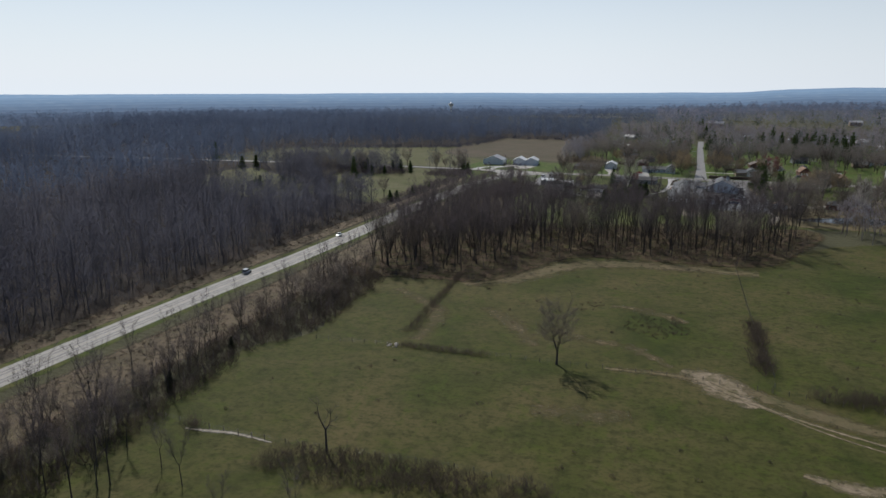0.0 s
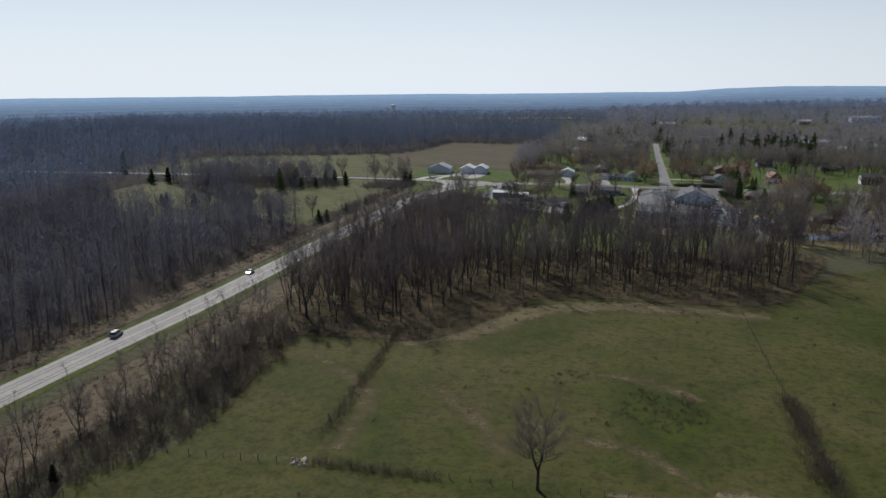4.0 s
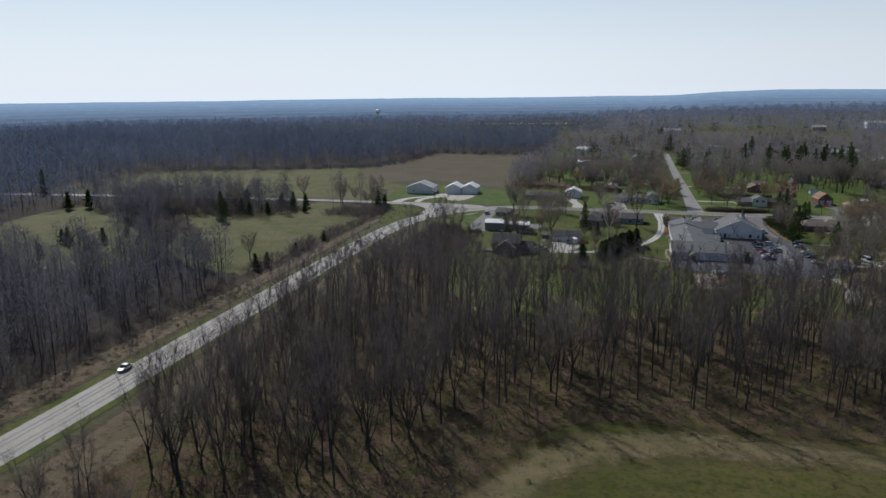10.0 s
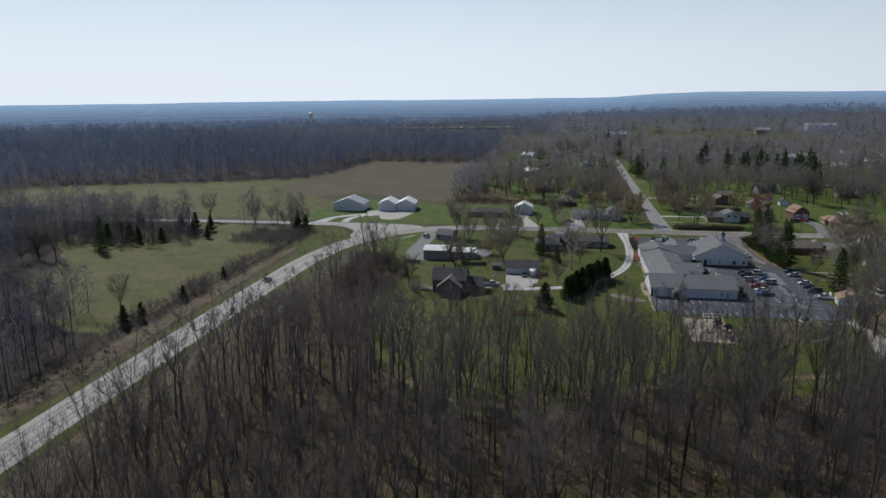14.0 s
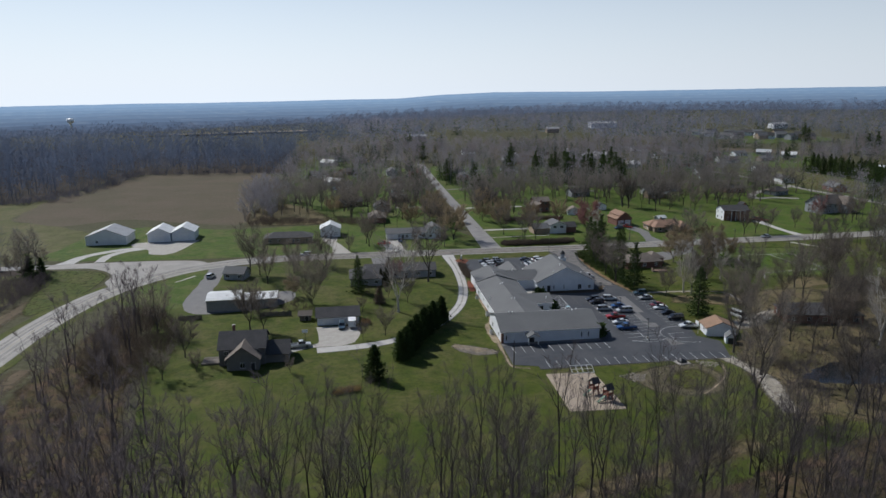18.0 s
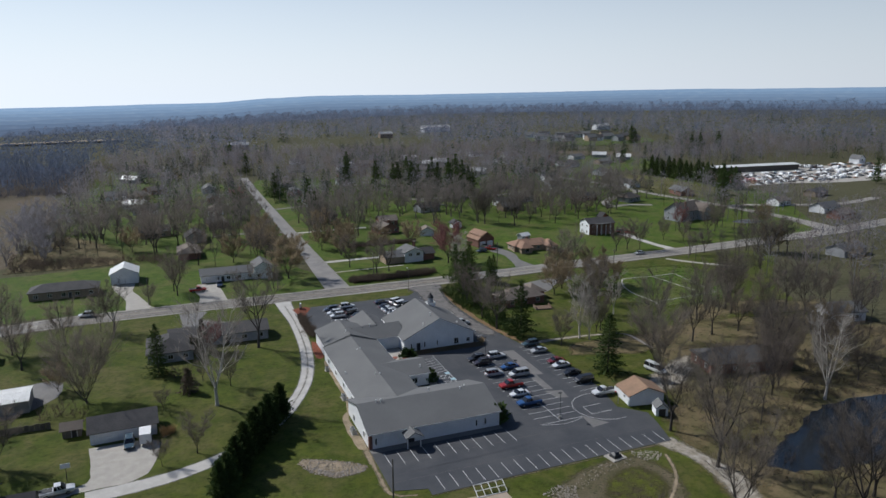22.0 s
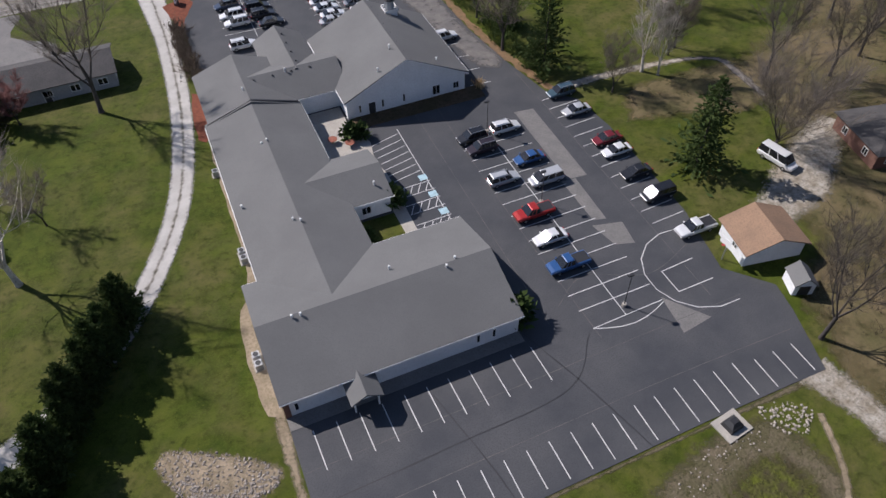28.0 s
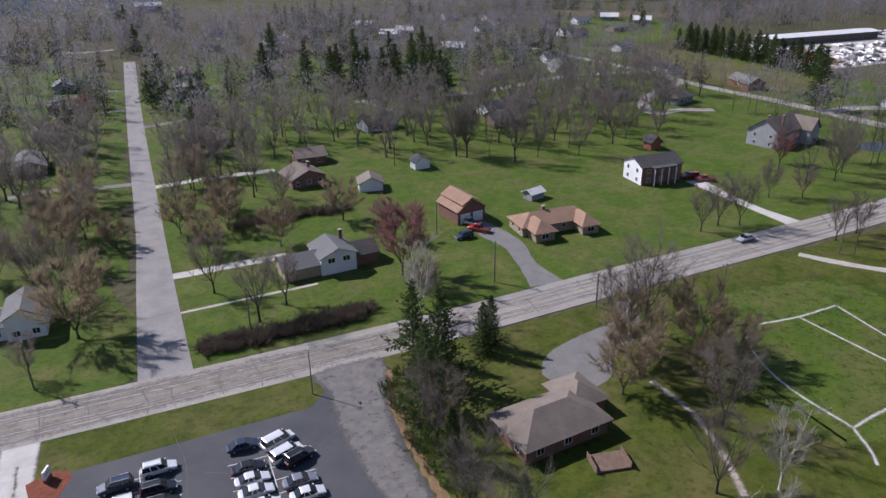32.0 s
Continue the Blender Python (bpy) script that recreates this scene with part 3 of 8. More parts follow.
def ground_sheet():
    radii = [0, 40, 80, 140, 220, 320, 450, 620, 850, 1100, 1400, 1700, 2000, 2400, 2800, 3200, 3600, 4000, 4400, 4700]
    n = 96
    g = Geo()
    vs, fs = [(CENTRE[0], CENTRE[1], 0)], []
    for r in radii[1:]:
        for k in range(n):
            a = 2 * math.pi * k / n
            x, y = CENTRE[0] + r * math.cos(a), CENTRE[1] + r * math.sin(a)
            vs.append((x, y, land(x, y)))
    for k in range(n):
        fs.append((0, 1 + k, 1 + (k + 1) % n))
    for j in range(len(radii) - 2):
        for k in range(n):
            a, b = 1 + j * n + k, 1 + j * n + (k + 1) % n
            fs.append((a, a + n, b + n, b))
    return g.add(vs, fs)


structure("ground", ground_sheet(), M_EARTH, "gently rolling brown and green country ground", "ground")

PASTURE = [(-122, 60), (-112, 118), (-112, 160), (-102, 176), (-106, 216), (-110, 236), (-98, 250), (-72, 258), (-62, 282), (-36, 302), (28, 306), (42, 326), (80, 360), (160, 380), (190, 250), (170, 60), (60, 10), (-60, 10)]
COPSE = [(-128, 232), (-108, 238), (-86, 241), (-66, 246), (-53, 270), (-36, 294), (28, 300), (48, 328), (66, 376), (48, 396), (28, 390), (3, 379), (-20, 376), (-43, 366), (-60, 359), (-84, 372), (-100, 420), (-108, 462), (-120, 490), (-128, 460), (-130, 360)]
LAWN = [(-104, 545), (-112, 500), (-100, 430), (-88, 378), (-60, 352), (-20, 369), (10, 374), (60, 390), (110, 395), (150, 420), (150, 500), (190, 556), (60, 557), (-60, 557)]
structure("pasture", patch(PASTURE, 0.03, 6, 1.2, 1), M_PASTURE, "grazed green pasture with dry tan patches", "pasture")
structure("copse_floor", soft_patch("copse_floor", COPSE, 0.05, 4.5, S_LITTER, 5), None, "brown leaf litter under bare trees", "woodland floor")
structure("west_wood_floor", patch([(-174, -80), (-168, 120), (-164, 240), (-163, 380), (-164, 470), (-166, 553), (-235, 556), (-400, 540), (-420, 560), (-405, 672), (-300, 710), (-240, 742), (-220, 866), (-100, 868), (-100, 1060), (-780, 1060), (-780, -80)], 0.02, 25, 3, 31), M_WOODFLOOR, "brown leaf litter under the western woods, darkened for tree shade", "woodland floor")
structure("lawn", patch(LAWN, 0.07, 5, 0.8, 3), M_LAWN, "bright green mown lawn", "lawn")
structure("meadow", patch([(-171, 388), (-168, 427), (-165, 478), (-164, 516), (-168, 545), (-232, 553), (-262, 536), (-275, 508), (-245, 470), (-232, 430), (-205, 398)], 0.04, 5, 1.5, 4), M_MEADOW, "rough meadow of yellow-green grass", "meadow")
structure("clearing", patch([(-300, 400), (-250, 378), (-228, 400), (-250, 440), (-300, 478), (-338, 505), (-350, 470), (-330, 425)], 0.04, 6, 2, 5), M_MEADOW, "small grassy clearing in the woods", "clearing")
structure("west_field", patch([(-395, 590), (-330, 575), (-176, 572), (-172, 620), (-200, 650), (-232, 672), (-236, 735), (-300, 705), (-392, 668)], 0.05, 8, 2, 6), M_MEADOW, "wide yellow-green hayfield", "field")
structure("ploughed_field", patch([(-230, 672), (-196, 650), (-166, 664), (-108, 640), (-108, 700), (-114, 856), (-214, 860), (-226, 800), (-236, 730)], 0.06, 8, 1.5, 7), M_PLOUGH, "harvested brown crop field", "field")
structure("barn_lawn", patch([(-180, 572), (-172, 622), (-150, 640), (-110, 628), (-60, 632), (-10, 630), (4, 600), (5, 568), (-60, 568), (-130, 566)], 0.07, 6, 0.7, 8), M_YARDGRASS, "green lawn round the white barns", "lawn")
structure("north_lawn", patch([(15.5, 567.2), (60, 568), (100, 570), (150, 572), (200, 575.2), (252, 580.5), (300, 640), (330, 690), (300, 800), (200, 860), (60, 880), (16, 860)], 0.06, 10, 0.3, 9), M_YARDGRASS, "green lawns between the houses", "lawn")
structure("west_yards", patch([(6, 610), (4, 860), (-60, 870), (-96, 820), (-98, 660), (-60, 636)], 0.05, 8, 2, 10), M_YARDGRASS, "green back yards under bare trees", "lawn")
structure("verge_west", soft_ribbon("verge_west", [(-178, 0), (-172, 120), (-168, 200), (-164, 300), (-161, 380), (-159, 440), (-157, 500), (-150, 540)], [16, 14, 12, 12, 10, 8, 6], 0.08, 4, S_WINTER), None, "strip of dry tan grass along the highway", "verge")
structure("verge_east", soft_ribbon("verge_east", [(-138, 0), (-135, 120), (-132, 200), (-132, 260), (-136, 330), (-136, 400), (-133, 450)], [26, 24, 22, 16, 8, 6], 0.07, 4, S_WINTER), None, "strip of dry brown grass along the highway", "verge")

HIGHWAY = [(-170, -160), (-163, 0), (-159, 120), (-155.5, 200), (-151, 260), (-149, 330), (-147.2, 400), (-145.2, 450), (-142.5, 487), (-135.5, 517), (-121, 541), (-104, 554), (-82, 560.5), (-50, 562), (0, 561.8), (60, 562.5), (100, 564.5), (150, 566.5), (200, 569.5), (280, 577), (420, 606), (700, 690)]
structure("mown_edge", ribbon(HIGHWAY[:11], 15.5, 0.09, 4, 0.5), M_LAWN, "mown green grass edge of the highway", "verge")
road = structure("road", ribbon(HIGHWAY, 10.4, 0.12, 3), M_ROAD, "pale worn two-lane highway with patched joints", "road")
for off in (-4.2, 4.2):
    structure("edge_line", ribbon(HIGHWAY, 0.12, 0.13, 3, 0, off), M_EDGELINE, "faded white edge line", "road marking")
for off in (-0.16, 0.16):
    structure("centre_line", ribbon(HIGHWAY, 0.11, 0.13, 3, 0, off), M_YELLOWLINE, "faded yellow centre line", "road marking")
for off in (-2.9, -1.4, 1.4, 2.9):
    structure("wheel_track", soft_ribbon("wheel_track", HIGHWAY, 0.7, 0.1265, 0.6, S_TRACK, 3, off), None, "darker worn wheel track", "road marking")
structure("road_wear", soft_ribbon("road_wear", [(-82, 560.5), (-50, 562), (0, 561.8), (40, 562.2), (66, 562.8)], [8.6, 8.6, 8.6, 7, 3], 0.124, 2.5, S_ROADWEAR, 4), None, "brownish worn surface of the cross road", "road")
structure("side_road", ribbon([(-134, 556), (-160, 560.5), (-230, 558.5), (-300, 553), (-394, 543), (-484, 530), (-600, 512)], 7, 0.11, 4), M_LANE, "narrow country side road", "road")
structure("junction", patch([(-139.5, 533), (-141, 545), (-152, 555.5), (-168, 557), (-168, 564), (-130, 564.5), (-112, 562), (-107, 553), (-118, 545), (-127, 533), (-133, 522)], 0.115, 2, 0.05, 3), M_ROAD, "wide pale road junction", "road")
structure("junction_lawn", soft_patch("junction_lawn", [(-172, 554), (-153, 553), (-142.5, 545), (-141, 532), (-143, 515), (-150, 496), (-156, 505), (-161, 530), (-167, 545)], 0.086, 2.0, soften(M_LAWN, "thinning_lawn", 2.0), 2), None, "mown green grass at the junction", "lawn")
structure("corner_lawn", patch([(-131, 510), (-118, 500), (-104, 500), (-98, 545), (-107, 549.5), (-119, 539), (-128, 526)], 0.074, 3, 0.3, 39), M_YARDGRASS, "mown green grass beside the bend", "lawn")
structure("stub_road", ribbon([(11, 564), (11.3, 600), (11.8, 640), (12, 720), (12.6, 800), (13.5, 870), (14, 905)], [9, 6.6, 6.2, 6.0, 6.0, 6.2], 0.11, 3), M_LANE, "straight grey residential street", "road")
structure("far_street", ribbon([(240, 850), (244, 811), (249, 781), (253, 754), (254, 725), (255, 702), (259, 680), (262, 655), (263, 633), (265, 615), (263, 593), (259, 574)], [6, 6, 6, 6, 6, 6, 6.5, 7, 8, 13], 0.11, 4), M_ROAD, "pale residential street", "road")
structure("far_lane", ribbon([(100, 750), (150, 744), (171, 747), (191, 753.5), (214, 757), (252, 752)], 5, 0.105, 4), M_LANE, "narrow residential lane", "road")
structure("far_lane", ribbon([(254, 722), (232, 712), (215, 700), (204, 688), (201, 677), (213, 678), (226, 672)], 5, 0.105, 4), M_ROAD, "narrow residential lane", "road")

# gravel and paved drives
structure("gravel_drive", soft_ribbon("gravel_drive", [(-9.8, 557), (-9.8, 550), (-9.6, 532), (-10.9, 510), (-14.2, 491.5), (-19.4, 478.5), (-26, 468), (-34.5, 460), (-44, 455.5), (-52, 453.8), (-60, 453)], [5, 3.4, 3.0, 2.9, 2.9, 3.2, 4.0], 0.10, 1.3, S_DRIVE, core=1.0), None, "winding white gravel drive", "driveway")
structure("drive_centre", soft_ribbon("drive_centre", [(-9.8, 552), (-9.6, 532), (-10.9, 510), (-14.2, 491.5), (-19.4, 478.5), (-26, 468), (-34.5, 460)], 0.7, 0.105, 0.7, S_SOIL, core=0.40), None, "grey worn middle of the gravel drive", "driveway")
structure("drive_pad", patch([(-61, 472), (-48.5, 471), (-49, 461), (-52, 456), (-62, 455), (-67, 452), (-66, 457), (-60, 458.5)], 0.102, 2, 0.2, 5), M_CONCRETE, "pale concrete pad before the garage", "driveway")
structure("barn_drive", ribbon([(-165, 563), (-161, 578), (-150, 588), (-141, 590), (-133, 592)], [7, 4, 4.5, 6], 0.1, 2, 0.2), M_GRAVEL, "pale gravel barn drive", "driveway")
structure("barn_apron", patch([(-146, 592), (-147, 601), (-122, 604.5), (-121, 598), (-126, 578), (-135, 577.5), (-138, 586)], 0.105, 2, 0.2, 6), M_CONCRETE, "pale concrete apron before the barns", "driveway")
structure("barn_drive", ribbon([(-152, 566), (-152, 576), (-148, 584), (-141, 589)], 4, 0.098, 2, 0.2), M_GRAVEL, "pale gravel barn drive", "driveway")
structure("gravel_yard", patch([(-105, 553), (-98.5, 553), (-98.5, 528), (-97, 514), (-84, 511), (-71, 512), (-70, 502), (-76, 494), (-86, 491), (-99, 490), (-105, 500), (-105, 530)], 0.1, 3, 0.4, 7), M_LOTOLD, "grey gravel yard round the sheds", "driveway")
structure("shed_drive", ribbon([(-54, 567), (-56, 580), (-59, 590), (-60, 601)], [8, 5, 5, 8], 0.1, 2, 0.1), M_CONCRETE, "pale drive up to the white garage", "driveway")
structure("ranch_drive", ribbon([(-31, 567), (-31, 575), (-32, 583), (-31, 590)], [9, 8, 9, 8], 0.1, 2, 0.1), M_CONCRETE, "pale concrete drive", "driveway")
structure("grey_drive", patch([(-42, 556), (-34, 556), (-35.5, 548), (-28, 542), (-30, 536), (-40, 537)], 0.1, 2, 0.15, 8), M_LOTOLD, "smooth grey asphalt drive", "driveway")
structure("orange_house_drive", ribbon([(87, 569), (88, 580), (90, 590), (88.5, 600), (88, 606)], [8, 4, 5, 7, 5], 0.1, 2, 0.1), M_LOTOLD, "grey asphalt drive", "driveway")
structure("porch_house_drive", ribbon([(160, 571), (158.8, 585), (159.2, 600), (160, 608)], [5, 3.2, 3.4, 6], 0.1, 2, 0.1), M_GRAVEL, "pale gravel drive", "driveway")
structure("brown_house_drive", patch([(69, 541), (73, 546), (82, 549), (92, 551), (95, 557), (99, 556), (92, 545), (84, 541), (78, 535), (71, 535)], 0.1, 2, 0.1, 9), M_LOTOLD, "curved grey drive", "driveway")
structure("yard_drive", ribbon([(15, 606), (27, 606.3), (40, 606.5)], 3, 0.1, 2, 0.1), M_GRAVEL, "pale drive between the hedges", "driveway")
structure("yard_drive", ribbon([(15, 670), (30, 671.5), (50, 671)], 3, 0.1, 2, 0.1), M_GRAVEL, "pale drive between the trees", "driveway")
structure("yard_path", ribbon([(15, 588.5), (28, 589), (43, 589.5)], 0.9, 0.1, 2, 0.1), M_CONCRETE, "narrow pale footpath", "path")
structure("van_drive", soft_ribbon("van_drive", [(51, 451), (60, 454.5), (66, 457), (73, 461.5), (82, 467)], [5, 5.5, 8.5, 7, 4], 0.1, 2.5, S_GRAVEL), None, "pale concrete drive", "driveway")
structure("garden_path", soft_ribbon("garden_path", [(49.5, 491.8), (55, 491.8), (60.6, 491.6), (66, 491), (71, 490.3)], [2.2, 1.8, 1.6, 1.2], 0.1, 1.0, S_GRAVEL), None, "pale gravel path under trees", "path")
structure("gravel_track", soft_ribbon("gravel_track", [(46.2, 432.6), (48.2, 425), (48.6, 417), (46.5, 410), (44, 400)], [5.0, 3.6, 5.4, 5.0, 3.6], 0.1, 1.6, S_GRAVEL), None, "broken pale gravel track", "path")
structure("dirt_patch", soft_ribbon("dirt_patch", [(3, 183), (8, 181), (12, 177), (15, 172), (20, 166)], [3, 11, 13, 8, 3], 0.06, 6, S_TRAMPLED, 1.5), None, "bare trampled dirt", "dirt")
structure("dirt_track", soft_ribbon("dirt_track", [(8, 178), (15, 172), (26, 164), (44, 156), (75, 147)], [3, 1.6, 0.9, 1.4], 0.065, 1.6, S_TRAMPLED), None, "bare dirt track over the pasture", "dirt")
structure("dirt_track", soft_ribbon("dirt_track", [(14, 174), (30, 160), (46, 152), (75, 143)], 0.7, 0.062, 1.6, S_TRAMPLED), None, "bare dirt rut over the pasture", "dirt")
structure("dirt_patch", soft_ribbon("dirt_patch", [(26, 138), (33, 136), (42, 137)], [2, 5, 3], 0.06, 3, S_TRAMPLED, 1.5), None, "bare trampled dirt", "dirt")
structure("dirt_strip", soft_ribbon("dirt_strip", [(-98, 114.6), (-92, 115.4), (-86, 116.2), (-77, 115.4)], [0.8, 1.6, 1.2, 0.6], 0.06, 1.2, S_GRAVEL), None, "strip of pale bare soil along the fence", "dirt")
structure("dry_patch", soft_patch("dry_patch", [(53, 479.5), (62, 477), (73, 474), (83, 479), (81, 486), (70, 487), (58, 487)], 0.082, 3, S_DRYGRASS), None, "dry brown grass beside the garden path", "dry grass")
structure("dry_ground", soft_patch("dry_ground", [(44, 398), (43.5, 412), (48, 428), (51.5, 437), (55, 444), (64, 447), (70, 436), (66, 416), (56, 400)], 0.079, 4, S_DRYGRASS), None, "dry tan grass beside the asphalt", "dry grass")
structure("garden_track", soft_ribbon("garden_track", [(71, 490.3), (76.5, 488), (77, 483), (76.6, 476)], [1.0, 1.4, 1.6, 1.4], 0.1, 1.0, S_ROADWEAR), None, "pale gravel track under trees", "path")
structure("playground_bed", patch([(-3.2, 428.4), (2.5, 428.3), (8.8, 427.6), (9.2, 418), (9.3, 407.2), (3, 407.3), (-3.5, 407.6), (-3.4, 418)], 0.12, 6, 0.05, 13), M_WOODCHIP, "pale wood-chip playground bed", "playground")
structure("pond", patch([(58, 417), (61, 414), (69, 412), (84, 411.5), (102, 416.5), (118, 427), (106, 432), (88, 432), (76, 427), (65, 422)], 0.09, 1.5, 0.7, 14), M_WATER, "dark still pond under bare trees", "pond")
structure("small_pond", patch([(230, 612), (240, 614), (246, 608), (240, 604), (231, 606)], 0.1, 3, 0.2, 15), M_WATER, "small blue garden pond", "pond")
structure("wood_floor", soft_patch("wood_floor", [(52, 440), (61, 447), (62, 456), (74, 470), (80, 486), (100, 490), (128, 486), (152, 470), (160, 430), (150, 405), (110, 396), (56, 394), (50, 415)], 0.08, 5.0, S_DRYGRASS), None, "thin dry grass and leaf litter round the pond", "woodland floor")
structure("basin", soft_patch("basin", [(15, 424), (22, 428), (30, 430.3), (37, 430), (40, 424), (38, 415), (30, 411), (20, 414)], 0.085, 2.5, S_SOIL), None, "weedy dry drainage basin", "basin")
structure("basin_silt", soft_patch("basin_silt", [(24, 420), (27, 424), (32, 426.5), (36, 426), (37, 420), (33, 415), (27, 415)], 0.09, 3.0, S_WEEDY), None, "yellow-green weeds in the damp basin", "basin")
structure("far_lane", ribbon([(262, 650), (277, 650), (292, 643), (330, 632), (372, 640)], 6, 0.104, 4), M_ROAD, "narrow residential lane", "road")
structure("close_drive", ribbon([(-24, 960), (-12, 955), (6, 957)], 6, 0.1, 4), M_ROAD, "pale turning place at the street's end", "road")
for pts in ([(9, 675.5), (-6, 677.5), (-14, 680), (-24, 678)], [(9, 778), (-4, 777.5), (-18, 776)], [(9, 822), (-5, 823), (-14, 815)], [(15, 745), (30, 750), (44, 760)], [(112, 721), (104, 747)]):
    structure("yard_drive", ribbon(pts, 3.2, 0.1, 2, 0.15), M_LOTOLD, "grey drive under the trees", "driveway")
structure("hay_field", patch([(262, 690), (258, 725), (262, 790), (308, 796), (311, 700), (290, 672)], 0.065, 8, 1.5, 32), M_MEADOW, "rough yellow-green field", "field")
structure("tan_field", patch([(400, 992), (446, 924), (413, 923), (380, 950), (340, 990), (360, 1010)], 0.065, 10, 2, 33), M_PLOUGH, "bare tan field among far woods", "field")
structure("estate_lawn", patch([(400, 1080), (440, 1050), (540, 1080), (560, 1200), (480, 1230), (410, 1190)], 0.8, 12, 3, 34), M_YARDGRASS, "green lawns of a far estate", "lawn")
structure("far_lawn", patch([(270, 830), (330, 830), (390, 880), (380, 930), (330, 960), (290, 930)], 0.065, 10, 3, 35), M_YARDGRASS, "green lawns between far houses", "lawn")
structure("far_lawn", patch([(-90, 840), (-40, 830), (-20, 900), (-40, 960), (-92, 990)], 0.065, 10, 3, 36), M_YARDGRASS, "green lawns between far houses", "lawn")
structure("scrapyard_ground", patch([(338, 788), (372, 800), (470, 790), (560, 770), (560, 715), (440, 700), (371, 711), (325, 716), (330, 750)], 0.1, 8, 2, 19), M_CONCRETE, "pale dusty yard", "yard")
structure("basin_path", soft_ribbon("basin_path", [(43, 428), (42.3, 426), (40.5, 422), (37.8, 418.5), (33.2, 414.5), (30, 412)], 0.8, 0.095, 0.5, S_DIRT), None, "thin dirt path round the basin", "path")
structure("worn_edge", soft_ribbon("worn_edge", [(-9.6, 456), (-10.2, 451), (-10.4, 442), (-10.2, 434.5), (-6, 432.5)], [0.8, 1.6, 0.9, 1.2, 0.6], 0.09, 0.9, S_DIRT), None, "bare worn soil along the asphalt", "dirt")
structure("worn_edge", soft_ribbon("worn_edge", [(-4, 431.2), (14, 431.5), (31, 431.6), (44, 431.6)], [0.3, 0.5, 0.4, 0.9], 0.092, 0.7, S_SOIL), None, "bare worn soil along the asphalt", "dirt")
structure("dry_strip", soft_ribbon("dry_strip", [(-74, 240), (-56, 256), (-42, 278), (-24, 288), (4, 291), (30, 290)], [8, 13, 14, 14, 12, 8], 0.046, 9, S_DRYGRASS, 3), None, "dry tan strip of grass along the copse", "dry grass")
structure("dry_strip", soft_ribbon("dry_strip", [(-16, 178), (0, 179), (16, 176), (36, 165), (80, 150)], [2, 5, 8, 5, 3], 0.036, 5, S_DRYGRASS, 3), None, "dry worn grass along the fence", "dry grass")
for pts, widths in (([(-34.0, 202.6), (-23.2, 197.5), (-10.7, 195.0), (0.7, 184.4)], [3, 7, 6, 3]),
                    ([(-59.2, 216.7), (-46.1, 203.0), (-36.4, 187.5)], [6, 9, 5]),
                    ([(-29.6, 148.1), (-18.2, 149.5), (-7.1, 152.3)], [6, 10, 6]),
                    ([(-19.9, 232.0), (-4.3, 228.7), (4.2, 222.1)], [5, 9, 5]),
                    ([(-95.3, 226.9), (-73.4, 207.9), (-69.8, 181.2)], [6, 10, 6])):
    structure("dry_streak", soft_ribbon("dry_streak", pts, widths, 0.04, 9, S_DRYGRASS, 3, core=0.46), None, "dry tan streak in the pasture grass", "dry grass")
structure("dry_strip", soft_ribbon("dry_strip", [(45, 394), (51, 410), (51.5, 422), (51, 434)], [6, 6, 5, 3], 0.076, 3, S_DRYGRASS, 2), None, "dry grass beside the gravel track", "dry grass")
structure("dry_strip", soft_ribbon("dry_strip", [(94, 480), (112, 496), (132, 494), (152, 486)], [8, 14, 16, 14], 0.076, 8, S_DRYGRASS, 2), None, "dry grass under the trees", "dry grass")
structure("dry_strip", soft_ribbon("dry_strip", [(-86, 374), (-60, 358), (-40, 365), (-10, 376), (30, 389)], 6, 0.076, 6, S_DRYGRASS, 3), None, "dry grass along the copse edge", "dry grass")

# ---- trees ----
class Wood:
    """Collects triangles of tapered branches and thin twigs."""

    def __init__(self, seed):
        self.rng = random.Random(seed)
        self.v, self.t = [], []

    def limb(self, pts, radii, sides):
        k = len(self.v)
        n = len(pts)
        for i, p in enumerate(pts):
            d = (pts[min(i + 1, n - 1)] - pts[max(i - 1, 0)]).normalized()
            u = d.orthogonal().normalized()
            w = d.cross(u)
            for s in range(sides):
                a = 2 * math.pi * s / sides
                self.v.append(p + radii[i] * (math.cos(a) * u + math.sin(a) * w))
        for i in range(n - 1):
            for s in range(sides):
                a, b = k + i * sides + s, k + i * sides + (s + 1) % sides
                self.t += [(a, b, b + sides), (a, b + sides, a + sides)]

    def sliver(self, p, d, length, width):
        k = len(self.v)
        u = d.cross(Vector((self.rng.uniform(-1, 1), self.rng.uniform(-1, 1), self.rng.uniform(-1, 1)))).normalized() * width / 2
        self.v += [p - u, p + u, p + d * length]
        self.t.append((k, k + 1, k + 2))

    def blade(self, p, d, length, width):
        """A broad tuft, widest in its middle."""
        k = len(self.v)
        u = d.cross(Vector((self.rng.uniform(-1, 1), self.rng.uniform(-1, 1), self.rng.uniform(-1, 1)))).normalized() * width / 2
        self.v += [p, p + d * length * 0.5 + u, p + d * length, p + d * length * 0.5 - u]
        self.t += [(k, k + 1, k + 2), (k, k + 2, k + 3)]

    def arrays(self):
        return np.array([tuple(p) for p in self.v], dtype=np.float32), np.array(self.t, dtype=np.int32)


def heading(rng, az, el):
    return Vector((math.cos(az) * math.cos(el), math.sin(az) * math.cos(el), math.sin(el)))


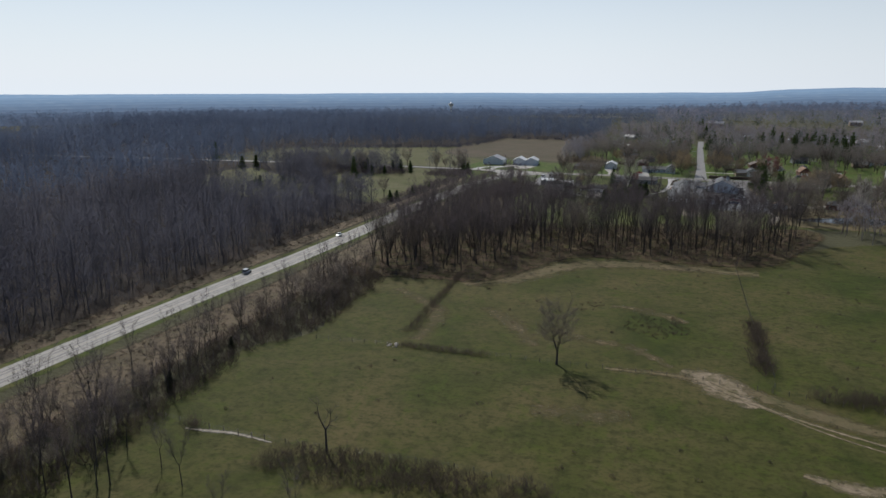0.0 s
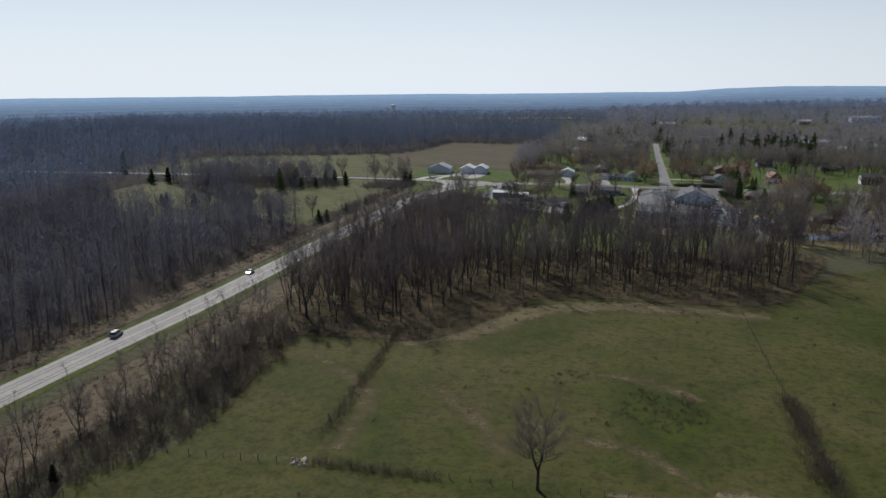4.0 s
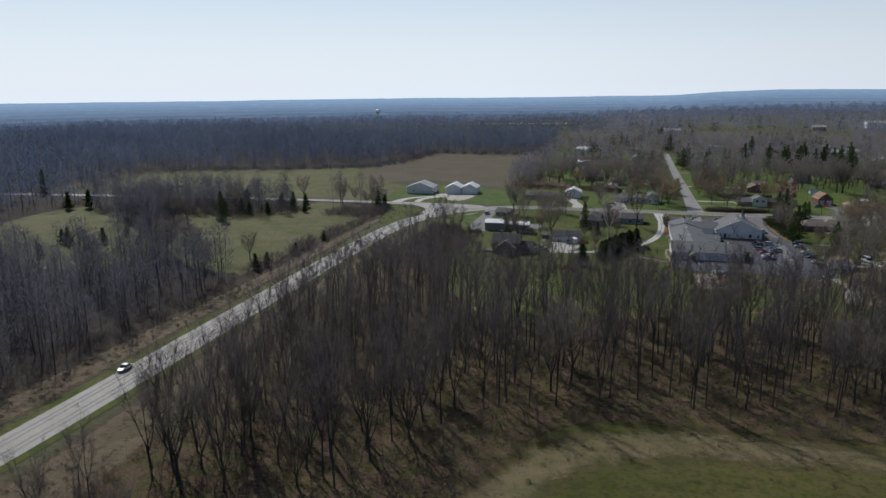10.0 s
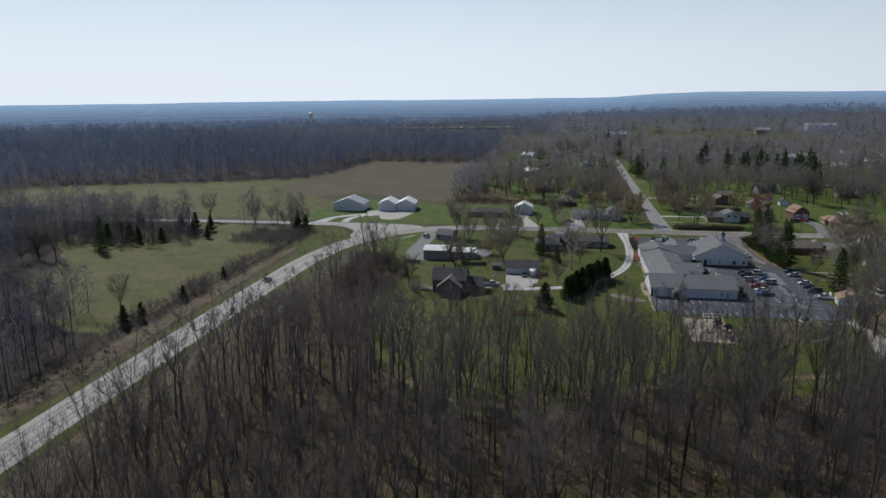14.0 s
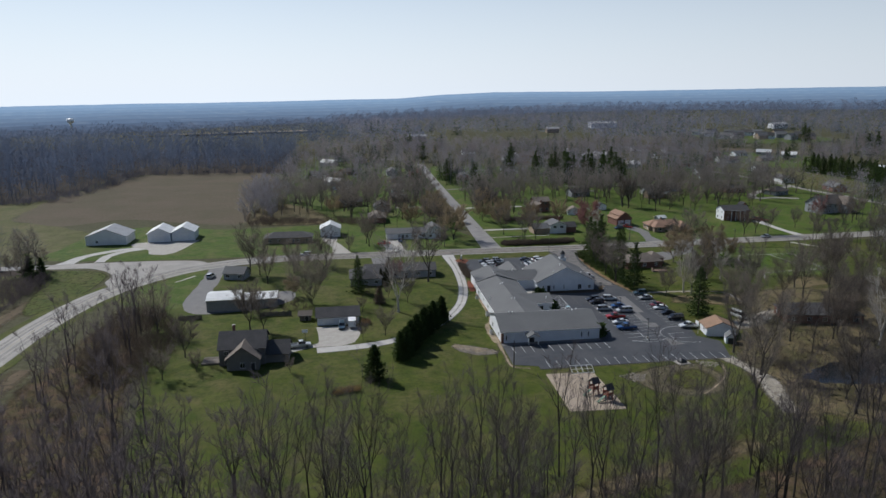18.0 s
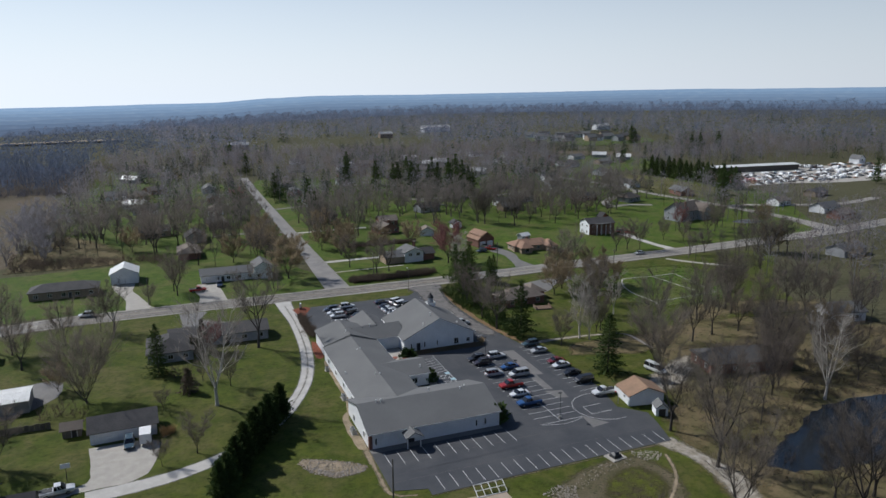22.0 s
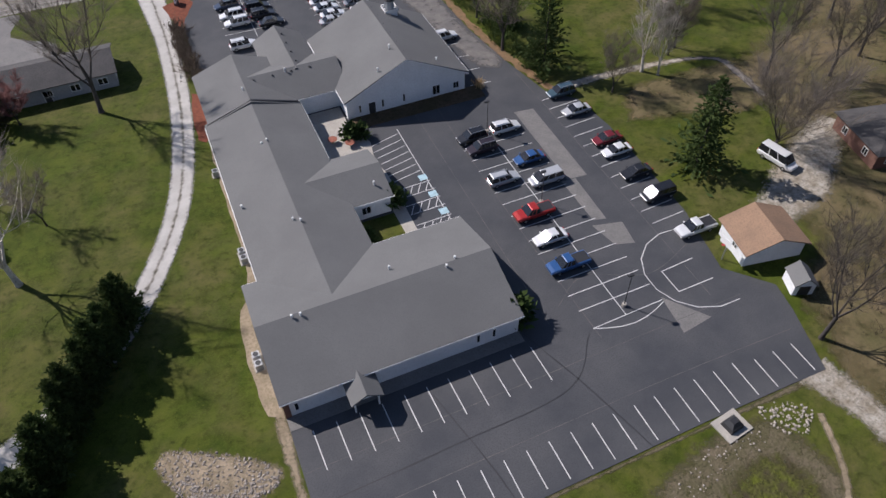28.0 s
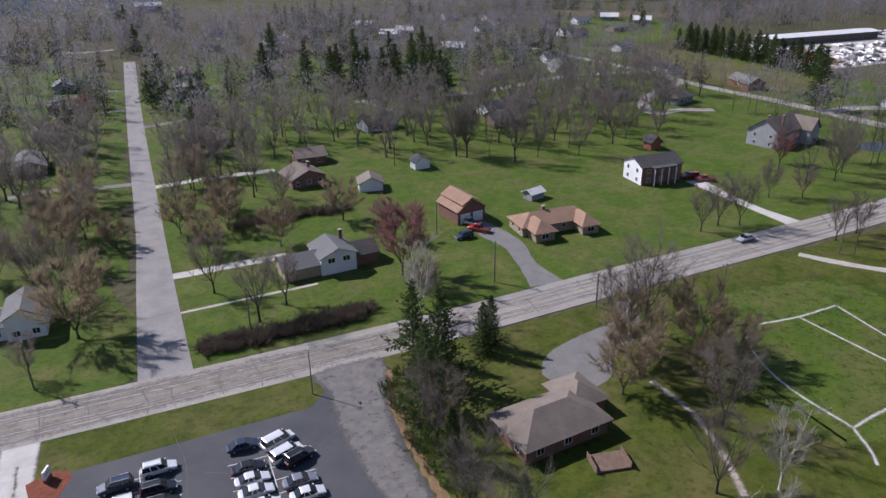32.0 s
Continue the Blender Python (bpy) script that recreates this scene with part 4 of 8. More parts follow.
def bare_tree(seed, height, low, spread, girth, limbs=15, subs=5, twigs=14, forks=3, lift=1.0, tw=0.035, sides=6):
    """Wood and twigs of a leafless tree: a trunk that splits at `low` of its height into leaders, with limbs, side branches and twigs."""
    wood, fine = Wood(seed), Wood(seed + 500)
    rng = wood.rng
    up = Vector((0, 0, 1))
    az0 = rng.uniform(0, 6.28)
    split = height * low
    lean = Vector((math.cos(az0), math.sin(az0), 0)) * rng.uniform(0, 0.04) * height
    stem = [Vector((0, 0, -0.3)), Vector((0, 0, 0.6)), lean * 0.3 + up * split * 0.5, lean * 0.6 + up * split]
    wood.limb(stem, [girth * 1.5, girth * 1.05, girth * 0.9, girth * 0.78], sides)
    for f in range(forks):
        az = az0 + f * 6.28 / forks + rng.uniform(-0.4, 0.4)
        out = Vector((math.cos(az), math.sin(az), 0)) * spread * (rng.uniform(0.35, 0.62) if forks > 1 else 0.08)
        rise = height * rng.uniform(0.84, 1.0) - split
        base = stem[2].lerp(stem[3], rng.uniform(0.6, 1.0)) if f else stem[3]
        wig = rng.uniform(-0.5, 0.5)
        lead = [base + out * (t ** 0.75) + up * rise * t + Vector((-out.y, out.x, 0)) * 0.16 * math.sin(4 * t + wig) for t in (0, 0.22, 0.45, 0.7, 1.0)]
        r1 = girth * 0.78 / forks ** 0.35
        wood.limb(lead, [r1, r1 * 0.75, r1 * 0.55, r1 * 0.34, 0.03], 4)
        n = max(4, limbs // forks)
        for i in range(n):
            t = 0.12 + 0.84 * (i + rng.random()) / n
            j = min(int(t * 4), 3)
            p = lead[j].lerp(lead[j + 1], t * 4 - j)
            length = spread * (0.72 - 0.42 * t) * rng.uniform(0.7, 1.2)
            side = az + (1 if i % 2 else -1) * rng.uniform(0.2, 1.9)
            d = heading(rng, side, radians(rng.uniform(20, 50)) * lift)
            pts = [p, p + d * length * 0.45, p + d * length * 0.78 + up * length * 0.10, p + d * length + up * length * 0.24]
            r0 = r1 * (0.62 - 0.32 * t)
            wood.limb(pts, [r0, r0 * 0.6, r0 * 0.34, 0.012], 3)
            for s in range(subs):
                q = 0.25 + 0.75 * (s + rng.random()) / subs
                k = 0 if q < 0.5 else 1 if q < 0.8 else 2
                at = pts[k].lerp(pts[k + 1], rng.random())
                sd = (d + 1.1 * heading(rng, rng.uniform(0, 6.28), rng.uniform(-0.2, 1.2))).normalized()
                sl = length * rng.uniform(0.4, 0.8)
                end = at + sd * sl + up * sl * 0.1
                wood.sliver(at, (end - at).normalized(), (end - at).length, r0 * 1.15)
                for w in range(twigs):
                    a = at.lerp(end, rng.uniform(0.05, 1))
                    td = (sd + 0.9 * heading(rng, rng.uniform(0, 6.28), rng.uniform(-0.3, 1.2))).normalized()
                    fine.sliver(a, td, rng.uniform(0.7, 2.0) * (0.4 + spread / 9), tw)
            for w in range(twigs):
                a = pts[1].lerp(pts[3], rng.random()) + heading(rng, rng.uniform(0, 6.28), rng.uniform(-0.6, 1.4)) * length * rng.uniform(0.02, 0.22)
                fine.sliver(a, (d + 1.2 * heading(rng, rng.uniform(0, 6.28), rng.uniform(-0.1, 1.3))).normalized(), rng.uniform(0.9, 2.2) * (0.4 + spread / 9), tw * 0.9)
    return wood, fine


def conifer(seed, height, radius, whorls=24, droop=0.25, low=0.06, rough=0.25, power=0.85, boughs=8, tufts=6, leaf=1.0):
    """Trunk and needled boughs of a conifer."""
    wood, fine = Wood(seed), Wood(seed + 500)
    rng = wood.rng
    wood.limb([Vector((0, 0, -0.2)), Vector((0, 0, height * 0.5)), Vector((0, 0, height * 0.97))], [height * 0.014, height * 0.009, 0.02], 6)
    for i in range(whorls):
        h = low + (0.99 - low) * i / whorls
        reach = radius * max(0.06, (1 - h) ** power) * rng.uniform(1 - rough, 1 + rough)
        for b in range(boughs):
            az = i * 1.1 + b * 6.28 / boughs + rng.uniform(-0.35, 0.35)
            d = heading(rng, az, -droop + h * 0.7 + rng.uniform(-0.12, 0.12))
            r = reach * rng.uniform(0.65, 1.15)
            p = Vector((0, 0, h * height + rng.uniform(-0.5, 0.5) * height / whorls))
            for s in range(tufts):
                at = p + d * r * (0.12 + 0.8 * (s + rng.random() * 0.6) / tufts)
                sd = (d + 0.8 * heading(rng, rng.uniform(0, 6.28), rng.uniform(-0.9, 0.7))).normalized()
                fine.blade(at, sd, leaf * (0.45 + 0.24 * r * rng.uniform(0.7, 1.2)), leaf * (0.22 + 0.09 * r))
    return wood, fine


def shrub(seed, height, radius, stems=16, twigs=12, tw=0.03):
    fine = Wood(seed)
    rng = fine.rng
    for i in range(stems):
        d = heading(rng, rng.uniform(0, 6.28), rng.uniform(0.5, 1.5))
        l = height * rng.uniform(0.6, 1.05)
        base = Vector((rng.uniform(-0.5, 0.5) * radius, rng.uniform(-0.5, 0.5) * radius, -0.1))
        fine.sliver(base, d, l, 0.06)
        for t in range(twigs):
            td = (d + heading(rng, rng.uniform(0, 6.28), rng.uniform(-0.2, 1))).normalized()
            fine.sliver(base + d * l * rng.uniform(0.2, 0.95), td, rng.uniform(0.3, 0.9) * radius * 0.7, tw)
    return fine


def sapling(seed, height, stems=5, twigs=16):
    """A clump of upright whips with short side twigs."""
    fine = Wood(seed)
    rng = fine.rng
    for i in range(stems):
        d = heading(rng, rng.uniform(0, 6.28), rng.uniform(1.15, 1.56))
        l = height * rng.uniform(0.5, 1.0)
        base = Vector((rng.uniform(-1.6, 1.6), rng.uniform(-1.6, 1.6), -0.1))
        fine.sliver(base, d, l, 0.11)
        for t in range(twigs):
            td = (d + 1.2 * heading(rng, rng.uniform(0, 6.28), rng.uniform(-0.1, 0.9))).normalized()
            fine.sliver(base + d * l * rng.uniform(0.25, 0.95), td, rng.uniform(0.5, 1.5), 0.034)
    return fine


def tree_thing(name, wood, fine, bark, twig, label, category, group=""):
    """A first tree, kept as the pattern for its copies; its trunk carries the crown."""
    root = tagged(new(name, array_mesh("trunk", *wood.arrays(), bark)), label, category, group)
    crown = new("crown", array_mesh("crown", *fine.arrays(), twig))
    crown.parent = root
    return root


USED = {}


def plant(pattern, x, y, scale=1.0, turn=None, squash=1.0, seed=0):
    """Stand a tree: the pattern itself the first time, then copies."""
    rng = random.Random(int(x * 131 + y * 17) + seed)
    m = Matrix.Translation((x, y, land(x, y))) @ Matrix.Rotation(rng.uniform(0, 6.28) if turn is None else turn, 4, "Z")
    s = (scale * squash, scale * squash, scale)
    if pattern.name not in USED:
        USED[pattern.name] = pattern
        ob = pattern
        ob.matrix_basis = m @ Matrix.Diagonal((*s, 1))
    else:
        ob = copy_thing(pattern, m)
        ob.scale = s
    return ob


def forest(name, places, patterns, mat, label, category, low=0.8, high=1.15, seed=5):
    """Many trees joined into one object, for woods that nobody could count."""
    rng = np.random.RandomState(seed)
    vs, ts, k = [], [], 0
    for x, y in places:
        v, t = patterns[rng.randint(len(patterns))]
        a, s = rng.uniform(0, 6.28), rng.uniform(low, high)
        c, d = math.cos(a) * s, math.sin(a) * s
        w = np.empty_like(v)
        w[:, 0] = v[:, 0] * c - v[:, 1] * d + x
        w[:, 1] = v[:, 0] * d + v[:, 1] * c + y
        w[:, 2] = v[:, 2] * s + land(x, y)
        vs.append(w)
        ts.append(t + k)
        k += len(v)
    if vs:
        return tagged(new(name, array_mesh(name, np.concatenate(vs), np.concatenate(ts), mat)), label, category, "", "stuff")


def both(pair):
    (a, s), (b, t) = pair[0].arrays(), pair[1].arrays()
    return np.concatenate([a, b]), np.concatenate([s, t + len(a)])


def rough_tree(seed, height, radius, slivers, width, low=0.34):
    """A light tree for the middle distance: stem, few limbs and an open haze of twigs."""
    w = Wood(seed)
    rng = w.rng
    w.limb([Vector((0, 0, -0.2)), Vector((rng.uniform(-0.5, 0.5), rng.uniform(-0.5, 0.5), height * 0.55)), Vector((0, 0, height * 0.9))], [0.2, 0.13, 0.05], 3)
    for i in range(6):
        d = heading(rng, i * 2.4, rng.uniform(0.5, 1.0))
        w.sliver(Vector((0, 0, height * rng.uniform(0.4, 0.75))), d, radius * 1.2, 0.16)
    for i in range(slivers):
        q = rng.random()
        h = low + (0.96 - low) * q
        r = radius * math.sin(math.pi * min(1, 0.22 + 0.74 * q)) * rng.random() ** 0.5
        az = rng.uniform(0, 6.28)
        p = Vector((math.cos(az) * r, math.sin(az) * r, height * h))
        w.sliver(p, heading(rng, az + rng.uniform(-0.8, 0.8), rng.uniform(0.1, 1.4)), rng.uniform(0.10, 0.2) * height * 0.7, width)
    return w.arrays()


def far_crown(seed, height, radius, blades, width, low=0.12):
    """A tree of the far woods: an uneven dome of upright ragged tufts."""
    w = Wood(seed)
    rng = w.rng
    for i in range(blades):
        q = rng.random() ** 0.8
        h = low + (0.88 - low) * q
        r = radius * math.sin(math.pi * min(1.0, 0.3 + 0.62 * q)) * rng.random() ** 0.5
        az = rng.uniform(0, 6.28)
        w.blade(Vector((math.cos(az) * r, math.sin(az) * r, height * h)), heading(rng, az, rng.uniform(0.2, 1.4)), height * rng.uniform(0.06, 0.13), width * rng.uniform(0.6, 1.4))
    return w.arrays()

# ---- woods and planting ----
TALL = [tree_thing("bare_woodland_tree", *bare_tree(10 + i, h, low, sp, g, limbs, 5, 9, forks, 1.5, 0.026), M_BARK, M_TWIGDARK, "tall slender leafless woodland tree with grey-brown bark", "tree", "copse trees")
        for i, (h, low, sp, g, forks, limbs) in enumerate([(27, 0.36, 6.6, 0.20, 3, 24), (25, 0.17, 9.0, 0.25, 4, 26), (28, 0.44, 5.6, 0.18, 3, 21), (24, 0.12, 9.6, 0.26, 4, 26), (21, 0.34, 5.4, 0.15, 2, 20)])]
YARD = [tree_thing("bare_yard_tree", *bare_tree(30 + i, h, low, sp, g * 0.72, 34, 5, 18, forks, 1.15, 0.034), M_BARK, M_TWIGPINK if i == 1 else M_TWIG, "broad leafless yard tree with spreading limbs", "tree", "yard trees")
        for i, (h, low, sp, g, forks) in enumerate([(17, 0.24, 7.6, 0.42, 4), (15, 0.18, 6.6, 0.34, 4), (13, 0.16, 5.6, 0.26, 3), (19, 0.26, 8.4, 0.45, 4)])]
GNARLED = tree_thing("old_sycamore", *bare_tree(62, 22, 0.16, 9.0, 0.36, 30, 5, 16, 4, 1.2, tw=0.040), M_PALE, M_GREYTWIG, "big leafless sycamore with pale upper limbs", "tree")
JUNIPER = tree_thing("juniper", *conifer(74, 9, 2.6, 24, -0.6, 0.02, 0.3, 0.5, 10, 8, 0.7), M_BARK, M_JUNIPER, "bronze-green upright juniper beside the house", "conifer", "junipers")
BUSHY = tree_thing("spreading_tree", *bare_tree(66, 15, 0.05, 11.0, 0.24, 56, 5, 22, 8, 1.25, tw=0.036), M_BARK, M_TWIG, "dense many-stemmed leafless tree with spreading limbs", "tree", "spreading trees")
WEEPER = tree_thing("weeping_bush", *conifer(76, 6.2, 2.5, 22, 0.3, 0.02, 0.25, 0.7, 11, 8, 0.6), M_BARK, M_BRUSH, "leafless brown cone-shaped weeping bush", "bush")
SYCAMORE = tree_thing("sycamore", *bare_tree(61, 22, 0.18, 6.8, 0.34, 30, 6, 18, 4, 1.1, tw=0.044), M_PALE, M_PALETWIG, "leafless sycamore with pale blotched bark", "tree", "sycamores")
BUDDING = tree_thing("budding_maple", *bare_tree(63, 14, 0.14, 6.4, 0.26, 22, 6, 26, 4, tw=0.085), M_BARK, M_BUD, "maple with red spring buds", "tree")
CATKIN = tree_thing("budding_tree", *bare_tree(64, 13, 0.12, 7.4, 0.24, 24, 6, 30, 4, tw=0.085), M_BARK, M_CATKIN, "broad tree with tan spring catkins", "tree", "budding trees")
DEAD = tree_thing("dead_tree", *bare_tree(65, 12.5, 0.4, 4.4, 0.28, 8, 3, 3, 2), M_BARK, M_TWIG, "gaunt dead tree at the field edge", "tree")
SPRUCE = tree_thing("spruce", *conifer(70, 17, 4.6, 32, 0.15, 0.04, 0.3, 0.75, 9, 9, 0.68), M_BARK, M_NEEDLE, "dark green spruce with drooping boughs", "conifer", "spruces")
PINE = tree_thing("pine", *conifer(71, 20, 5.8, 30, 0.0, 0.10, 0.42, 0.62, 9, 13, 0.6), M_BARK, M_NEEDLE, "tall ragged green pine", "conifer", "pines")
CEDAR = tree_thing("red_cedar", *conifer(72, 7, 1.7, 14, -0.5, 0.03, 0.3, 0.7), M_BARK, M_NEEDLE, "small dark pointed cedar", "conifer", "cedars")
ARBOR = tree_thing("hedge_conifer", *conifer(73, 9.5, 3.6, 32, -0.1, 0.02, 0.25, 0.55, 12, 9, 0.66), M_BARK, M_NEEDLE, "dense dark green hedge conifer", "conifer", "conifer row by the drive")

# the copse between the pasture and the church
OPEN = [(-64, 292), (-38, 303), (26, 308), (44, 332), (56, 366), (44, 380), (14, 379), (-20, 385), (-46, 380), (-64, 386)]
near = scatter([(-124, 258), (-108, 249), (-78, 259), (-66, 284), (-62, 330), (-125, 330)], 7.2, 21) + scatter(OPEN, 7.2, 22)
for i, (x, y) in enumerate(near):
    r = random.Random(i)
    plant(TALL[(1, 3, 0)[i % 3] if x < -62 else (0, 2, 4, 2, 1)[i % 5]] if r.random() < 0.94 else YARD[3], x, y, r.uniform(0.78, 1.08))
joined = [both(bare_tree(110 + i, h, 0.40, 6.2, 0.26, 14, 4, 12, 3, 1.4, 0.055)) for i, h in enumerate((26, 23, 28))]
forest("copse_interior", scatter([(-125, 332), (-62, 332), (-64, 384), (-90, 384), (-122, 376)], 6.6, 23), joined, M_TWIGDARK, "dense stand of leafless trees", "woodland", 0.75, 1.05)
brush = [shrub(80 + i, 2.4, 2.2).arrays() for i in range(3)]
tufts = [shrub(98 + i, 0.8, 1.0, 12, 6, 0.04).arrays() for i in range(2)]
HEDGE_DARK = ((-115.1, 130.8, 0.45), (-115.7, 156.5, 0.42), (-113, 128, 0.35))
whips = [sapling(180 + i, 6.5).arrays() for i in range(4)]
forest("copse_saplings", scatter(COPSE, 8.5, 28), whips, M_TWIGDARK, "thin leafless saplings between the trunks", "saplings", 0.5, 1.25, 24)
forest("copse_weeds", scatter(OPEN, 2.6, 19), tufts, M_BRUSH, "dead stalks and weeds on the copse floor", "weeds", 0.5, 1.3, 31)
forest("spring_shrubs", scatter([(-66, 300), (-40, 310), (-44, 345), (-66, 350)], 7, 18) + scatter([(-40, 345), (20, 350), (30, 385), (-30, 372)], 11, 17) + [(-6, 321), (-7, 324), (10, 340), (-12, 330), (26, 352), (18, 328)], brush, M_WILLOW, "low yellow-green budding shrubs", "shrubs", 0.5, 1.1, 32)
forest("copse_undergrowth", scatter(COPSE, 6.5, 24), brush, M_BRUSH, "leafless brown undergrowth", "undergrowth", 0.5, 1.1)

# trees and thicket along the road side of the pasture
for i, (x, y) in enumerate(scatter([(-134, 40), (-106, 60), (-112, 118), (-116, 160), (-106, 180), (-108, 240), (-128, 250), (-126, 150)], 7.4, 25)):
    r = random.Random(i + 900)
    plant(TALL[(i * 2) % 5] if r.random() < 0.6 else YARD[i % 3], x, y, r.uniform(0.42, 0.70))
forest("roadside_thicket", scatter([(-128, 40), (-104, 60), (-106, 118), (-110, 160), (-100, 178), (-104, 240), (-126, 252), (-124, 150)], 2.8, 26), brush, M_BRUSH, "leafless thicket along the pasture", "thicket", 0.7, 1.6)
for x, y, s in ((-92, 100, 0.55), (-84, 96, 0.6), (-70, 88, 0.5), (-58, 92, 0.55), (-50, 84, 0.5), (-40, 92, 0.45), (-31, 96, 0.4), (-98, 90, 0.7), (-104, 104, 0.7), (-64, 100, 0.4)):
    plant(TALL[4], x, y, s)
forest("field_edge_thicket", scatter([(-76, 106), (-58, 104), (-20, 112), (-16, 118), (-60, 117), (-72, 114)], 2.3, 27) + [(-97.4, 115.6), (-96.4, 116.2), (-97.8, 116.6), (-96.2, 115.0), (-97, 116), (42, 175), (46, 177), (50, 174), (39, 174), (54, 177), (44, 180), (48, 179), (58, 175), (62, 176), (52, 180)], brush, M_BRUSH, "brown bramble and brush", "thicket", 0.6, 1.5)
forest("hedgerow", [(-79.5 + 4.5 * (k / 26) + 0.7 * math.sin(k * 2.1), 252 - 66 * k / 26) for k in range(27)] + [(-78.5 + 4.5 * (k / 40) + 0.9 * math.sin(k * 3.1), 251 - 64 * k / 40) for k in range(41)] + [(-72 + k * 0.9, 175.2 + 0.4 * math.sin(k)) for k in range(28)], brush, M_BRUSH, "low brown hedgerow along the fence", "hedgerow", 0.5, 0.95)
forest("fence_bushes", [(23.6 + 0.5 * math.sin(k * 2.3), 187 + 2.3 * k) for k in range(19)] + [(23 + 1.6 * math.sin(k * 1.9), 189 + 1.6 * k) for k in range(24)] + [(33 + 1.4 * k, 176.4 - 0.24 * k + math.sin(k * 1.7) * 1.2) for k in range(22)] + [(41 + 1.2 * k, 178 + math.sin(k * 2.7) * 1.6) for k in range(14)], brush, M_BRUSH, "leafless brown bushes along the fence", "bushes", 0.8, 1.7, 16)
forest("roadside_saplings", scatter([(-134, 40), (-104, 60), (-110, 118), (-113, 160), (-103, 178), (-106, 240), (-128, 250), (-126, 150)], 4.2, 29), whips, M_TWIGDARK, "leafless saplings in the roadside thicket", "saplings", 0.45, 1.0, 25)
for k, (x, y) in enumerate(((-104, 96), (-110, 104), (-118, 110), (-100, 86), (-126, 117), (-114, 92), (-122, 98), (-106, 86), (-131, 108), (-97, 92))):
    plant(TALL[(0, 4, 1)[k % 3]], x, y, 0.62 + 0.05 * (k * 7 % 5))
for x, y, s in HEDGE_DARK:
    plant(JUNIPER, x, y, s, squash=1.5)
forest("verge_weeds", scatter([(-150, 20), (-146, 120), (-142, 200), (-140, 260), (-128, 250), (-124, 150), (-128, 20)], 3.4, 77) + scatter([(-186, 20), (-178, 120), (-172, 240), (-166, 380), (-158, 380), (-164, 240), (-169, 120), (-172, 20)], 3.6, 78), tufts, M_BRUSH, "dry brown weeds on the highway verge", "weeds", 0.6, 1.5, 26)
plant(TALL[3], -106, 262, 1.0)
plant(TALL[1], -112, 274, 0.9)
plant(DEAD, -64.5, 115.9)
plant(YARD[0], -28.4, 176.5, 1.0, squash=1.1)

# woods west of the highway
CLEAR = [[(-166, 380), (-160, 560), (-275, 562), (-285, 505), (-255, 470), (-240, 425), (-205, 392)], [(-300, 398), (-250, 374), (-224, 402), (-250, 444), (-300, 482), (-345, 512), (-356, 470), (-332, 422)],
         [(-400, 545), (-160, 548), (-105, 575), (-105, 856), (-214, 862), (-230, 780), (-236, 738), (-300, 708), (-395, 670)], [(-620, 506), (-150, 552), (-150, 566), (-620, 520)]]
light_near = [rough_tree(200 + i, h, r, 240, 0.15, 0.16) for i, (h, r) in enumerate(((22, 4.6), (19, 4.4), (24, 4.8), (17, 4.0)))]
light_far = [rough_tree(210 + i, h, r, 104, 0.32, 0.16) for i, (h, r) in enumerate(((21, 5.2), (18, 5.0), (23, 5.4)))]
WESTWOOD = [(-182, -80), (-178, 120), (-173, 240), (-170, 380), (-220, 400), (-250, 470), (-290, 560), (-330, 560), (-330, -80)]
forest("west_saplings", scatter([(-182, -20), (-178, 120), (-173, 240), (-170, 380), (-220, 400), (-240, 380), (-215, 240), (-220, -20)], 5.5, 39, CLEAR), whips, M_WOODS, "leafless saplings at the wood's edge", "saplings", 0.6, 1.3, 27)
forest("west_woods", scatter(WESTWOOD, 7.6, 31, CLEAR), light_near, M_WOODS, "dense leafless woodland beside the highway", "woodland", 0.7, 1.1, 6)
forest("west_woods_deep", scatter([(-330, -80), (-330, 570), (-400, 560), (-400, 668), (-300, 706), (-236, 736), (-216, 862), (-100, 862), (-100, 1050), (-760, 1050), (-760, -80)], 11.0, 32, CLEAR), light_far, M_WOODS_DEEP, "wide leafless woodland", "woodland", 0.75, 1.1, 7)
forest("wood_edge_brush", [(x + 5 * math.sin(k * 1.7), y + 4 * math.sin(k * 2.3)) for k, (x, y) in enumerate(smooth_line([(-398, 672), (-300, 708), (-238, 738), (-222, 800), (-216, 862), (-160, 864), (-106, 862)], 4.5))] + [(x - 3 + 5 * math.sin(k * 1.7), y - 4 + 4 * math.sin(k * 2.9)) for k, (x, y) in enumerate(smooth_line([(-398, 672), (-300, 708), (-238, 738), (-222, 800), (-216, 862)], 5))], brush, M_WOODS, "haze-tinted grey brush along the hayfield's wood edge", "thicket", 1.2, 2.6, 20)
forest("meadow_thicket", scatter([(-300, 494), (-252, 492), (-226, 502), (-207, 516), (-214, 534), (-228, 543), (-300, 546)], 4.2, 40) + scatter([(-190, 512), (-176, 508), (-160, 520), (-158, 534), (-172, 538), (-188, 530)], 3.6, 41), brush, M_TWIGDARK, "dark tangle of brush behind the meadow", "thicket", 1.0, 2.2, 28)
